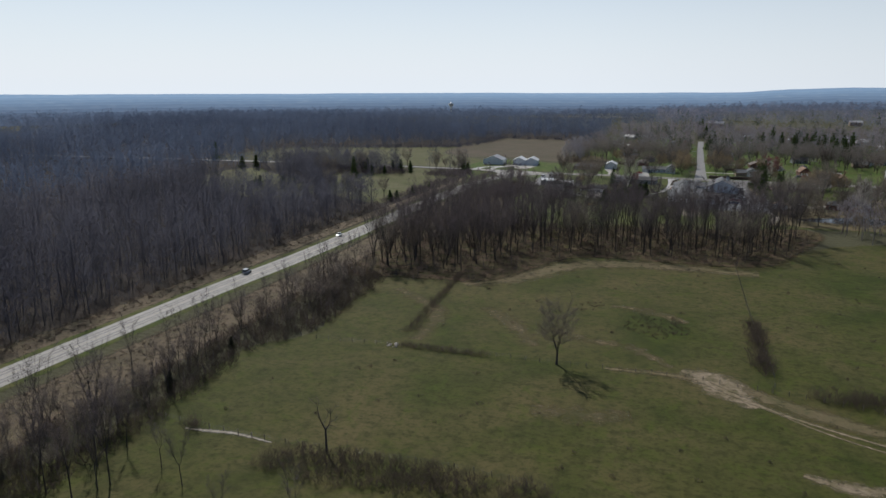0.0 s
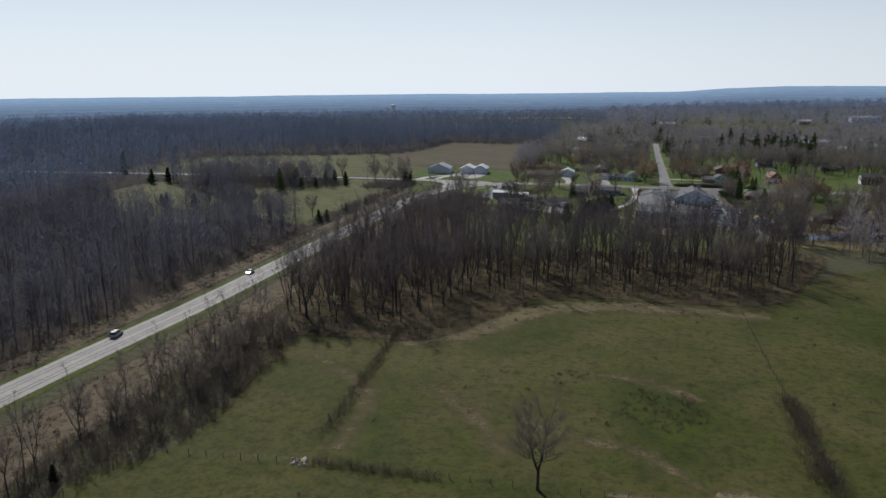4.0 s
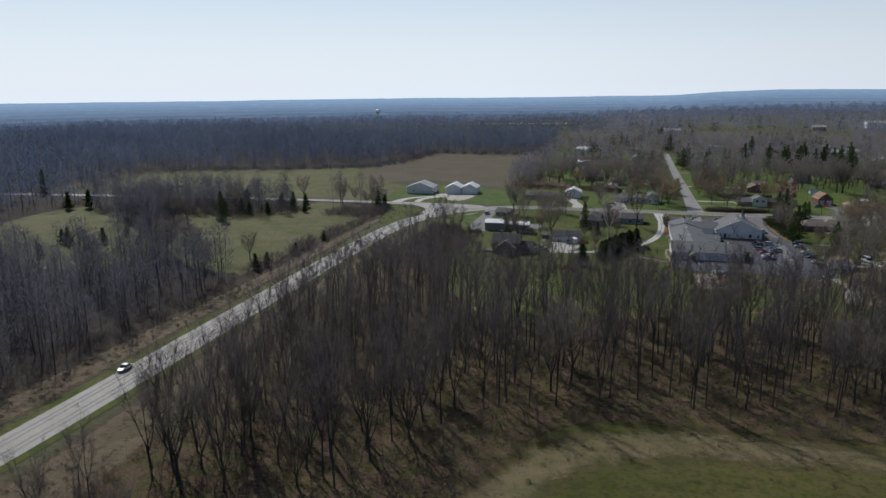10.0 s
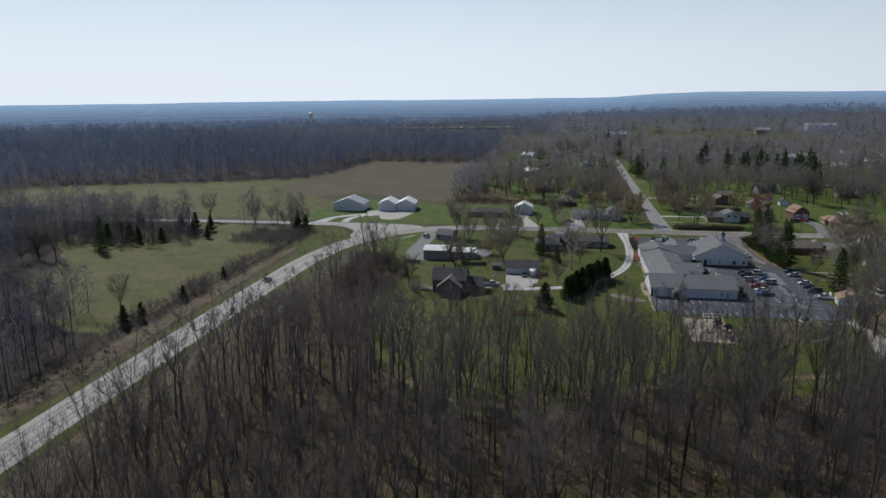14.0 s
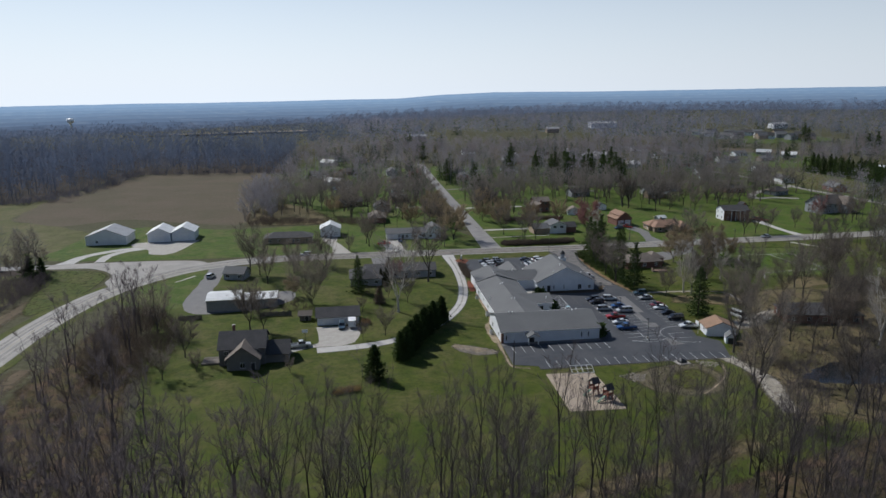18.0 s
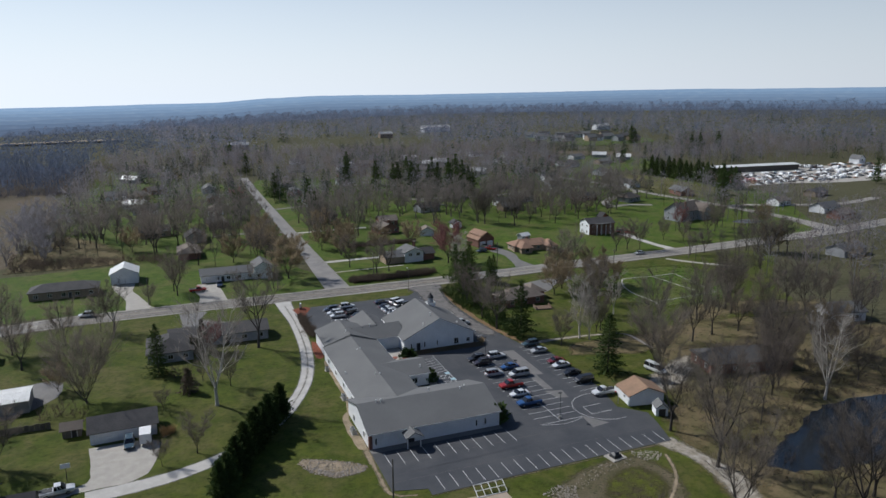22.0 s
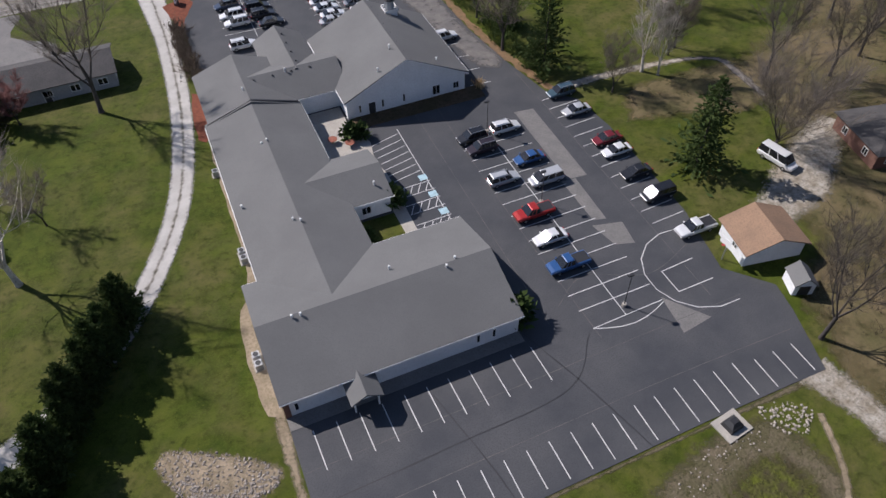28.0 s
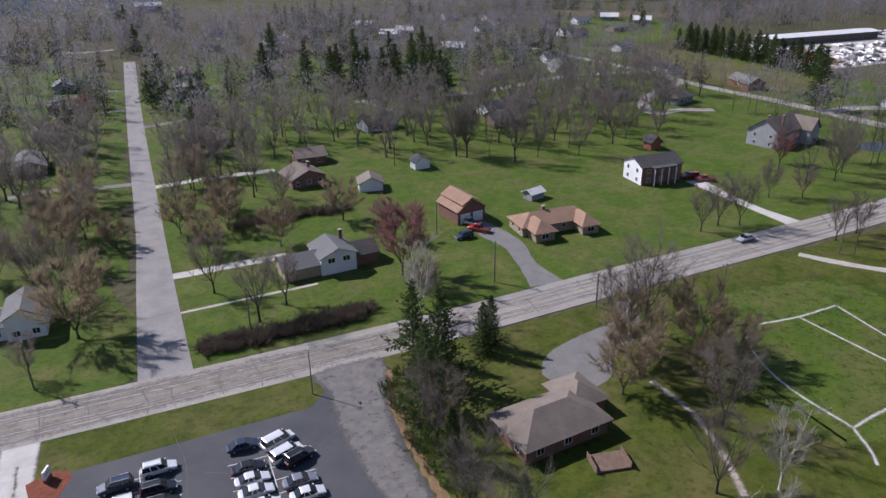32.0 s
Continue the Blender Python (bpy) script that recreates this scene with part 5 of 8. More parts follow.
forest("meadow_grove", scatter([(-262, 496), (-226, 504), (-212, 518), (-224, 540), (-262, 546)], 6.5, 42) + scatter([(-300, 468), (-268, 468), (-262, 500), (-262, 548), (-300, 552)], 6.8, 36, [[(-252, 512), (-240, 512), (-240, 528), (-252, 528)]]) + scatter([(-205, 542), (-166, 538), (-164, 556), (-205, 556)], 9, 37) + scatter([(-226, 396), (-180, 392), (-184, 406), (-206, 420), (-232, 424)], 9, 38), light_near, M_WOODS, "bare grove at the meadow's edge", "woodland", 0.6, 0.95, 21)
forest("west_brush", scatter([(-176, -20), (-171, 120), (-167, 240), (-166, 380), (-176, 390), (-186, 240), (-192, -20)], 5, 33), brush, M_BRUSH, "brown brush at the wood's edge", "thicket", 0.5, 1.2)
forest("meadow_hedge", scatter([(-166, 385), (-161, 480), (-160, 540), (-166, 545), (-168, 480), (-174, 390)], 4, 34), brush, M_TWIGDARK, "grey-brown hedge between meadow and highway", "hedge", 1.0, 2.2)
for x, y, s in ((-168, 402, 0.8), (-166, 424, 0.7), (-165, 452, 0.6), (-170, 396, 0.9), (-227, 535, 1.1), (-221, 538, 1.15), (-211, 534, 1.1), (-204.6, 518, 0.85), (-222.8, 509, 0.9), (-232, 505, 1.0), (-240, 511, 1.1), (-246, 503, 1.2), (-217, 528, 0.9), (-169, 543, 1.3), (-166, 546, 1.0), (-252, 540, 1.2), (-258, 548, 0.9), (-300, 530, 1.2), (-318, 528, 1.3), (-335, 503, 1.5), (-344, 497, 1.4), (-262, 440, 0.7), (-281, 420, 0.9), (-270, 395, 0.8), (-276, 418, 1.1), (-262, 424, 1.0)):
    plant(CEDAR, x, y, s * 1.05, squash=1.5)
plant(SPRUCE, -238, 486, 0.95)
plant(SPRUCE, -404, 544, 1.0)
for x, y, s in ((-170, 540, 0.8), (-178, 548, 0.7), (-190, 560, 0.7), (-170, 556, 0.7), (-224, 560, 0.9), (-248, 470, 0.9), (-200, 400, 0.9), (-190, 392, 0.9), (-216, 405, 1.0), (-298, 571, 0.95), (-285, 572, 0.85), (-262, 570, 0.9), (-193, 547, 1.0), (-172, 549, 1.0), (-240, 505, 1.0), (-256, 470, 1.0), (-180, 410, 0.7)):
    plant(YARD[int(abs(x)) % 4], x, y, s)

# far woods out to the skyline
def far_places(seed, r0, r1, gap0, gap1, az0, az1, thin=0.34):
    """Places of far trees between two radii and two bearings, with clearings left open."""
    rng = random.Random(seed)
    out = []
    r = r0
    while r < r1:
        gap = gap0 + (gap1 - gap0) * (r - r0) / (r1 - r0)
        count = int(math.radians(az0 - az1) * r / gap)
        for k in range(count):
            a = math.radians(90 + az0 - (az0 - az1) * (k + rng.random()) / count)
            rr = r + rng.uniform(-0.5, 0.5) * gap
            x, y = CENTRE[0] + rr * math.cos(a), CENTRE[1] + rr * math.sin(a)
            if noise.noise(Vector((x / 300, y / 150, 3.1))) > thin:
                continue
            if (-105 < x < 640 and y < 1060) or (395 < x < 565 and y < 1240) or (-760 < x < -100 and y < 1050) or any(inside(x, y, c) for c in CLEAR):
                continue
            if inside(x, y, PALE_FIELD):
                continue
            out.append((x, y))
        r += gap * 0.9
    return out


PALE_FIELD = [(-420, 1500), (-300, 1440), (-110, 1440), (-90, 1500), (-200, 1540), (-400, 1560)]
structure("pale_field", Geo().add([(x, y, land(x, y) + 1.5) for x, y in PALE_FIELD], [tuple(reversed(range(len(PALE_FIELD))))]), M_DIRT, "pale stubble field beyond the woods", "field")
far_trees = [far_crown(300 + i, h, r, 30, 0.85) for i, (h, r) in enumerate(((19, 6.0), (16, 5.2), (22, 6.4), (17, 5.8)))]
far_masses = [far_crown(310 + i, h, r, 60, 1.0) for i, (h, r) in enumerate(((19, 9), (16, 8), (22, 10)))]
left_woods = far_places(41, 640, 1200, 12.5, 15, 60, 2)
right_woods = far_places(42, 640, 1500, 12.5, 17, 2, -64, 0.30)
forest("far_woods", left_woods, far_trees, M_WOODS_DEEP, "far leafless woods with slate-blue haze in their colour", "woodland", 0.75, 1.25, 8)
forest("far_woods", right_woods[::2], far_trees, M_WOODS_BLUE, "far leafless woods tinted with blue haze", "woodland", 0.75, 1.25, 9)
forest("far_woods", right_woods[1::2], far_trees, M_WOODS_WARM, "far rosy leafless woods, haze-paled in colour", "woodland", 0.7, 1.2, 10)
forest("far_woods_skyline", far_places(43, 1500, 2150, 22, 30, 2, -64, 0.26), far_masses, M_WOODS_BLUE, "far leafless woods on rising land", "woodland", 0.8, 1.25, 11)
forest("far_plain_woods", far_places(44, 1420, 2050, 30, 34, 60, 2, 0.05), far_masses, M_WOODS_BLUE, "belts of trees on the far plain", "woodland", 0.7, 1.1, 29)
far_pines = [both(conifer(330 + i, 17, 4.5, 8, boughs=5, tufts=2, leaf=1.7)) for i in range(2)]
forest("far_evergreens", [p for i, p in enumerate(right_woods) if noise.noise(Vector((p[0] / 90, p[1] / 60, 7.7))) > 0.34 and i % 3 == 0], far_pines, M_EVERGREEN_FAR, "dark evergreens standing among far woods", "woodland", 0.8, 1.25, 22)

# ---- building kit ----
def wall_solid(x0, x1, y0, y1, ze, zr, axis, hip=0.0):
    """A closed wall body under a gable roof (or level under a hipped one)."""
    g = Geo()
    if hip:
        return g.box(x0, x1, y0, y1, -0.3, ze)
    if axis == "x":
        yc = (y0 + y1) / 2
        sec = [(y0, -0.3), (y1, -0.3), (y1, ze), (yc, zr), (y0, ze)]
        vs = [(x0, y, z) for y, z in sec] + [(x1, y, z) for y, z in sec]
    else:
        xc = (x0 + x1) / 2
        sec = [(x1, -0.3), (x0, -0.3), (x0, ze), (xc, zr), (x1, ze)]
        vs = [(x, y0, z) for x, z in sec] + [(x, y1, z) for x, z in sec]
    return g.add(vs, [(4, 3, 2, 1, 0), (5, 6, 7, 8, 9)] + [(i, (i + 1) % 5, 5 + (i + 1) % 5, 5 + i) for i in range(5)])


def roof_planes(x0, x1, y0, y1, ze, zr, axis, over=0.45, hip=0.0, thick=0.16, end=None):
    """The slabs of a gable or hip roof with overhanging eaves; each plane a list of corners."""
    end = over if end is None else end
    half = ((y1 - y0) if axis == "x" else (x1 - x0)) / 2
    drop = over * (zr - ze) / half
    e = ze - drop + thick
    r = zr + thick
    if axis == "x":
        yc = (y0 + y1) / 2
        a0, a1 = x0 - end, x1 + end
        r0, r1 = (a0 + hip + end, a1 - hip - end) if hip else (a0, a1)
        planes = [[(a0, y0 - over, e), (a1, y0 - over, e), (r1, yc, r), (r0, yc, r)], [(a1, y1 + over, e), (a0, y1 + over, e), (r0, yc, r), (r1, yc, r)]]
        if hip:
            planes += [[(a0, y1 + over, e), (a0, y0 - over, e), (r0, yc, r)], [(a1, y0 - over, e), (a1, y1 + over, e), (r1, yc, r)]]
    else:
        xc = (x0 + x1) / 2
        a0, a1 = y0 - end, y1 + end
        r0, r1 = (a0 + hip + end, a1 - hip - end) if hip else (a0, a1)
        planes = [[(x0 - over, a1, e), (x0 - over, a0, e), (xc, r0, r), (xc, r1, r)], [(x1 + over, a0, e), (x1 + over, a1, e), (xc, r1, r), (xc, r0, r)]]
        if hip:
            planes += [[(x0 - over, a0, e), (x1 + over, a0, e), (xc, r0, r)], [(x1 + over, a1, e), (x0 - over, a1, e), (xc, r1, r)]]
    return planes


def add_roof(root, mat, *args, **kw):
    thick = kw.get("thick", 0.16)
    g = Geo()
    for p in roof_planes(*args, **kw):
        g.slab(p, thick)
    return part("roof", g, mat, root)


def opening(root, kind, side, at, face, z, w, h, frame_mat, pane_mat, label=""):
    """A framed window or a door on a wall. side: S, N, E or W; at: place along the wall; face: the wall's plane."""
    turn = {"S": 0, "E": 90, "N": 180, "W": 270}[side]
    pos = (at, face) if side in "SN" else (face, at)
    m = pose(pos[0], pos[1], z, 0, 0, turn)
    g = Geo()
    f = 0.07
    for x0, x1, z0, z1 in ((-w / 2 - f, w / 2 + f, -f, 0), (-w / 2 - f, w / 2 + f, h, h + f), (-w / 2 - f, -w / 2, 0, h), (w / 2, w / 2 + f, 0, h)):
        g.box(x0, x1, -0.06, 0.02, z0, z1)
    ob = part(kind, g, frame_mat, root, label, m)
    p = Geo().box(-w / 2, w / 2, -0.02, 0.02, 0, h)
    part("pane" if kind == "window" else "leaf", p, pane_mat, ob)
    if kind == "window" and w > 0.8:
        part("mullion", Geo().box(-0.03, 0.03, -0.045, -0.018, 0, h), frame_mat, ob)
    if kind == "door":
        part("handle", Geo().box(w / 2 - 0.16, w / 2 - 0.1, -0.07, -0.02, 0.95, 1.1), M_STEEL, ob)
    return ob


def garage_door(root, side, at, face, w, h, mat):
    turn = {"S": 0, "E": 90, "N": 180, "W": 270}[side]
    pos = (at, face) if side in "SN" else (face, at)
    frame_ob = part("garage_door", Geo().box(-w / 2 - 0.1, w / 2 + 0.1, -0.05, 0.02, h, h + 0.12), mat, root, "", pose(pos[0], pos[1], 0, 0, 0, turn))
    n = 4
    for i in range(n):
        part("panel", Geo().box(-w / 2, w / 2, -0.045, 0.02, i * h / n + 0.02, (i + 1) * h / n - 0.02), mat, frame_ob)


def chimney(root, x, y, z0, z1, mat=None):
    c = part("chimney", Geo().box(x - 0.4, x + 0.4, y - 0.3, y + 0.3, z0, z1), mat or M_BRICK, root)
    part("cap", Geo().box(x - 0.47, x + 0.47, y - 0.37, y + 0.37, z1, z1 + 0.1), M_CONCRETE, c)


def vent(root, x, y, z, h=0.55, mat=None):
    part("roof_vent", Geo().tube((x, y, z - 0.3), (x, y, z + h), 0.11, 0.11, 6).tube((x, y, z + h), (x, y, z + h + 0.12), 0.18, 0.14, 6), mat or M_WHITE, root)


def house(name, x, y, turn, w, d, ze, zr, axis, wall_mat, roof_mat, label, category="house", hip=0.0, over=0.5, windows=(), doors=(), garages=(), chimneys=(), group="", trim=None):
    """A gabled or hipped building round its own middle."""
    root = thing(name, pose(x, y, land(x, y), 0, 0, turn), label, category, group)
    x0, x1, y0, y1 = -w / 2, w / 2, -d / 2, d / 2
    part("wall", wall_solid(x0, x1, y0, y1, ze, zr, axis, hip), wall_mat, root)
    add_roof(root, roof_mat, x0, x1, y0, y1, ze, zr, axis, over=over, hip=hip)
    plane = {"S": y0, "N": y1, "E": x1, "W": x0}
    for side, at, z, ww, hh in windows:
        opening(root, "window", side, at, plane[side] + (-0.012 if side in "SW" else 0.012), z, ww, hh, trim or M_WHITE, M_GLASS)
    for side, at, ww, hh in doors:
        opening(root, "door", side, at, plane[side] + (-0.012 if side in "SW" else 0.012), 0.05, ww, hh, trim or M_WHITE, M_DARK)
    for side, at, ww, hh in garages:
        garage_door(root, side, at, plane[side] + (-0.012 if side in "SW" else 0.012), ww, hh, M_WHITE)
    for cx, cy, ch in chimneys:
        chimney(root, cx, cy, ze, ch)
    return root


def around(w, d, n=3, z=0.95, ww=1.2, hh=1.1):
    """Even rows of windows on the long and short sides."""
    out = [(s, -w / 2 + w * (i + 0.5) / n, z, ww, hh) for s in "SN" for i in range(n)]
    return out + [(s, k * d / 4, z, ww * 0.8, hh) for s in "EW" for k in (-1, 1)]


# ---- the church and its wings ----
church = thing("church_building", pose(0, 0, 0.1), "white-sided church and school with grey shingle roofs", "church")
BLOCKS = [(-9.5, 18.5, 450.8, 467.8, 3.3, 5.9, "x"), (-7.6, 6.4, 459.8, 501.2, 3.3, 5.5, "y"), (-7.1, 6.0, 501.2, 514.6, 3.45, 5.75, "y"), (-0.8, 14.5, 502.3, 513.2, 3.4, 5.5, "x"),
          (4.2, 12.0, 507.5, 521.0, 3.4, 5.5, "y"), (0.5, 12.1, 476.1, 486.0, 3.1, 4.75, "x")]
for b in BLOCKS:
    part("wall", wall_solid(*b), M_SIDING, church)
    add_roof(church, M_SHINGLE, *b, over=0.4)
part("wall", wall_solid(13.2, 33.4, 498.2, 517.5, 3.5, 8.35, "y"), M_SIDING, church, "tall white siding wall with a broad gable")
add_roof(church, M_SHINGLE, 13.2, 33.4, 498.2, 517.5, 3.5, 8.35, "y", over=0.5, thick=0.2)
part("parapet", Geo().slab([(-7.7, 501.15, 3.55), (-7.7, 501.45, 3.55), (-0.55, 501.45, 6.0), (-0.55, 501.15, 6.0)], 0.1).slab([(-0.55, 501.15, 6.0), (-0.55, 501.45, 6.0), (6.5, 501.45, 3.65), (6.5, 501.15, 3.65)], 0.1), M_DARK, church, "dark flashing strip between roofs")
for x0, x1, y, z in ((-9.9, 18.9, 450.38, 3.14), (-9.9, 18.9, 468.22, 3.14), (6.9, 12.6, 475.68, 2.95), (-0.5, 12.6, 501.86, 3.2)):
    part("gutter", Geo().box(x0, x1, y - 0.06, y + 0.06, z, z + 0.14), M_WHITE, church)
for x, y0, y1, z in ((-8.03, 468.3, 501, 3.13), (6.83, 486.5, 501, 3.13), (12.68, 498, 517.5, 3.27), (33.92, 498, 517.5, 3.27)):
    part("gutter", Geo().box(x - 0.06, x + 0.06, y0, y1, z, z + 0.14), M_WHITE, church)
part("gable_trim", Geo().slab([(12.7, 497.66, 3.2), (12.7, 497.78, 3.2), (23.3, 497.78, 8.52), (23.3, 497.66, 8.52)], 0.22).slab([(23.3, 497.66, 8.52), (23.3, 497.78, 8.52), (33.9, 497.78, 3.2), (33.9, 497.66, 3.2)], 0.22), M_WHITE, church)
for x in (-8.2, 13.3, 15.3):
    opening(church, "window", "S", x, 450.78, 0.9, 0.34, 1.35, M_WHITE, M_GLASS)
for x, w, h, z in ((15.3, 0.3, 1.3, 0.8), (19.1, 0.3, 1.3, 0.8), (22.7, 0.3, 1.3, 0.8), (28.3, 1.2, 1.6, 0.5), (31.8, 0.9, 1.1, 0.7)):
    opening(church, "window", "S", x, 498.18, z, w, h, M_WHITE, M_GLASS)
opening(church, "door", "S", 17.3, 498.18, 0.02, 1.1, 2.1, M_WHITE, M_DARK)
opening(church, "door", "S", -1.1, 450.78, 0.02, 1.7, 2.1, M_WHITE, M_DARK)
for y in (455, 463):
    opening(church, "window", "W", y, -9.52, 0.9, 1.0, 1.1, M_WHITE, M_GLASS)
for y in (472, 480, 488, 496):
    opening(church, "window", "W", y, -7.62, 0.9, 1.4, 1.1, M_WHITE, M_GLASS)
opening(church, "window", "S", 8.6, 476.08, 0.9, 1.2, 1.2, M_WHITE, M_GLASS)
opening(church, "door", "E", 480, 12.12, 0.02, 1.6, 2.1, M_WHITE, M_GLASS)
for y in (502.5, 507, 511.5):
    opening(church, "window", "E", y, 33.42, 0.9, 0.8, 1.4, M_WHITE, M_GLASS)
part("corner_brick", Geo().box(-9.62, -8.95, 450.68, 451.4, -0.1, 3.1), M_BRICK, church, "dark brick corner pier")
porch = part("porch", Geo().box(-2.6, 0.4, 448.2, 450.8, 2.3, 2.45), M_WHITE, church, "small gabled entrance porch")
for x in (-2.45, 0.25):
    part("post", Geo().box(x - 0.09, x + 0.09, 448.3, 448.48, -0.1, 2.3), M_WHITE, porch)
g = Geo()
for p in roof_planes(-2.7, 0.5, 448.0, 451.4, 2.45, 3.45, "y", over=0.25):
    g.slab(p, 0.14)
part("roof", g, M_SHINGLE, porch)
part("gable", Geo().add([(-2.6, 448.15, 2.45), (0.4, 448.15, 2.45), (-1.1, 448.15, 3.35)], [(0, 1, 2)]), M_WHITE, porch)
for x, y, z in ((-1.4, 491.1, 5.0), (-0.6, 491.2, 5.3), (-6.8, 481.1, 3.6), (-1.4, 474.4, 5.2), (-0.6, 473.6, 5.4), (-1.0, 504.5, 5.6), (6.3, 507.2, 5.4), (-5.7, 459.0, 5.8), (-4.7, 458.9, 5.8), (6.8, 461.8, 5.2), (12.9, 458.8, 5.7), (14.3, 459.6, 5.7), (10.6, 478.0, 3.9)):
    vent(church, x, y, z)
for x, y, z in ((19.1, 499.3, 6.6), (22.2, 502.3, 8.2), (29.0, 499.5, 5.7)):
    vent(church, x, y, z)
for i in range(6):
    vent(church, 23.9, 500.5 + 3 * i, 7.9, 0.25, M_DARK)
for i in range(4):
    vent(church, 8.7, 509.5 + 3 * i, 5.2, 0.22, M_DARK)
    vent(church, 1.2 + 3 * i, 507.0, 5.2, 0.22, M_DARK)
cup = part("cupola", Geo().box(26.1, 28.1, 514.2, 516.2, 5.6, 7.2), M_SIDING, church, "white octagonal bell cupola on a square base")
part("railing", Geo().box(25.9, 28.3, 514.0, 514.06, 7.2, 7.7).box(25.9, 28.3, 516.34, 516.4, 7.2, 7.7).box(25.9, 25.96, 514.0, 516.4, 7.2, 7.7).box(28.24, 28.3, 514.0, 516.4, 7.2, 7.7), M_WHITE, cup)
part("lantern", Geo().tube((27.1, 515.2, 7.2), (27.1, 515.2, 9.0), 0.85, 0.8, 8), M_SIDING_G, cup, "grey louvred lantern")
part("spire", Geo().tube((27.1, 515.2, 9.0), (27.1, 515.2, 10.5), 1.05, 0.05, 8), M_SHINGLE_DK, cup, "dark pointed cap")

for x, y in ((-8.6, 493.7), (-8.6, 476.5), (-10.7, 459.7), (-8.6, 475.2), (-10.7, 458.4)):
    ac = thing("air_conditioner", pose(x, y, 0.09), "grey outdoor air-conditioning unit on a pad", "air conditioner", "air conditioners")
    part("pad", Geo().box(-0.6, 0.6, -0.6, 0.6, -0.05, 0.08), M_CONCRETE, ac)
    part("housing", Geo().box(-0.42, 0.42, -0.42, 0.42, 0.08, 0.95), M_STEEL, ac)
    part("fan_grille", Geo().tube((0, 0, 0.95), (0, 0, 1.0), 0.33, 0.33, 10), M_DARK, ac)

# ---- car park ----
LOT = [(-9.6, 450.3), (-9.8, 435.3), (-3.6, 433.6), (-3.6, 431.5), (13.2, 431.8), (31.4, 432.1), (47.6, 432.0), (50.2, 440.2), (51.0, 444.0), (46.6, 449.0), (48.8, 459.6), (49.6, 480), (48.8, 488), (45.2, 491.5), (43.2, 503), (41.9, 515), (41.6, 530), (42.6, 543), (46, 556.8), (33.5, 556.8), (34.5, 551.5), (31.4, 548.2), (-4.4, 547.6), (-5.9, 539), (-6.2, 518), (-6.2, 452)]
lot = structure("parking_lot", Geo().prism(LOT[::-1] if sum(LOT[i][0] * LOT[i - 1][1] - LOT[i - 1][0] * LOT[i][1] for i in range(len(LOT))) > 0 else LOT, 0.0, 0.13), M_LOT, "dark sealed asphalt car park with white stall lines", "car park")


def lot_mark(x0, y0, x1, y1, w=0.11, mat=None, name="parking_line", z=0.142):
    d = Vector((x1 - x0, y1 - y0)).normalized()
    n = Vector((-d.y, d.x)) * w / 2
    part(name, Geo().add([(x0 - n.x, y0 - n.y, z), (x0 + n.x, y0 + n.y, z), (x1 + n.x, y1 + n.y, z), (x1 - n.x, y1 - n.y, z)], [(3, 2, 1, 0)]), mat or M_LINE, lot)


for k in range(11):
    lot_mark(-7.4 + 2.62 * k, 448.2, -7.3 + 2.62 * k, 443.3)
for k in range(19):
    lot_mark(-0.9 + 2.63 * k, 436.9 if k < 16 else 436.3, -0.9 + 2.63 * k, 432.4)
for k in range(13):
    lot_mark(43.3, 459.2 + 2.56 * k, 48.5, 459.5 + 2.56 * k)
for k in range(15):
    y = 450.4 + 2.55 * k
    if y < 487:
        lot_mark(26.6, y, 36.8, y + 0.1)
lot_mark(31.5, 447.6, 31.6, 486.5)
for k in range(5):
    lot_mark(34.6, 498.5 + 4.4 * k, 38.2, 498.2 + 4.4 * k)
for k in range(5):
    lot_mark(0.6, 531.6 + 2.7 * k, 11.2, 531.4 + 2.7 * k)
    lot_mark(17.4, 529.0 + 2.7 * k, 28.6, 528.8 + 2.7 * k)
lot_mark(6.0, 529, 6.0, 544)
lot_mark(23.0, 527, 23.0, 543)
lot_mark(11.8, 513.8, 11.6, 525.5)
for k in range(9):
    a = math.pi * (0.42 + 1.02 * k / 8)
    b = math.pi * (0.42 + 1.02 * (k + 1) / 8)
    lot_mark(44.0 + 7.0 * math.cos(a), 450.6 + 6.7 * math.sin(a), 44.0 + 7.0 * math.cos(b), 450.6 + 6.7 * math.sin(b))
lot_mark(39.4, 451.6, 44.3, 451.9)
lot_mark(39.4, 448.0, 44.6, 448.1)
lot_mark(39.4, 448.0, 39.4, 451.6)
for k in range(6):
    lot_mark(26.8 + 1.67 * k, 447.5 - 1.3 * math.sin(math.pi * k / 6), 26.8 + 1.67 * (k + 1), 447.5 - 1.3 * math.sin(math.pi * (k + 1) / 6))
lot_mark(26.8, 447.5, 36.8, 447.8)
for k in range(7):
    lot_mark(14.2, 490.4 - 1.5 * k, 18.9, 491.6 - 1.55 * k)
lot_mark(19.3, 492.8, 18.9, 470.5)
for y in (478.8, 475.2, 471.2):
    for k in range(4):
        lot_mark(14.4 + 1.2 * k, y - 0.9, 15.4 + 1.2 * k, y + 0.7)
    lot_mark(14.2, y + 0.8, 19.4, y + 0.9)
    lot_mark(14.2, y - 1.0, 19.4, y - 0.9)
for y in (480.7, 476.9, 473.1):
    lot_mark(18.1, y, 19.3, y, 1.2, M_BLUEMARK, "accessible_mark", 0.146)
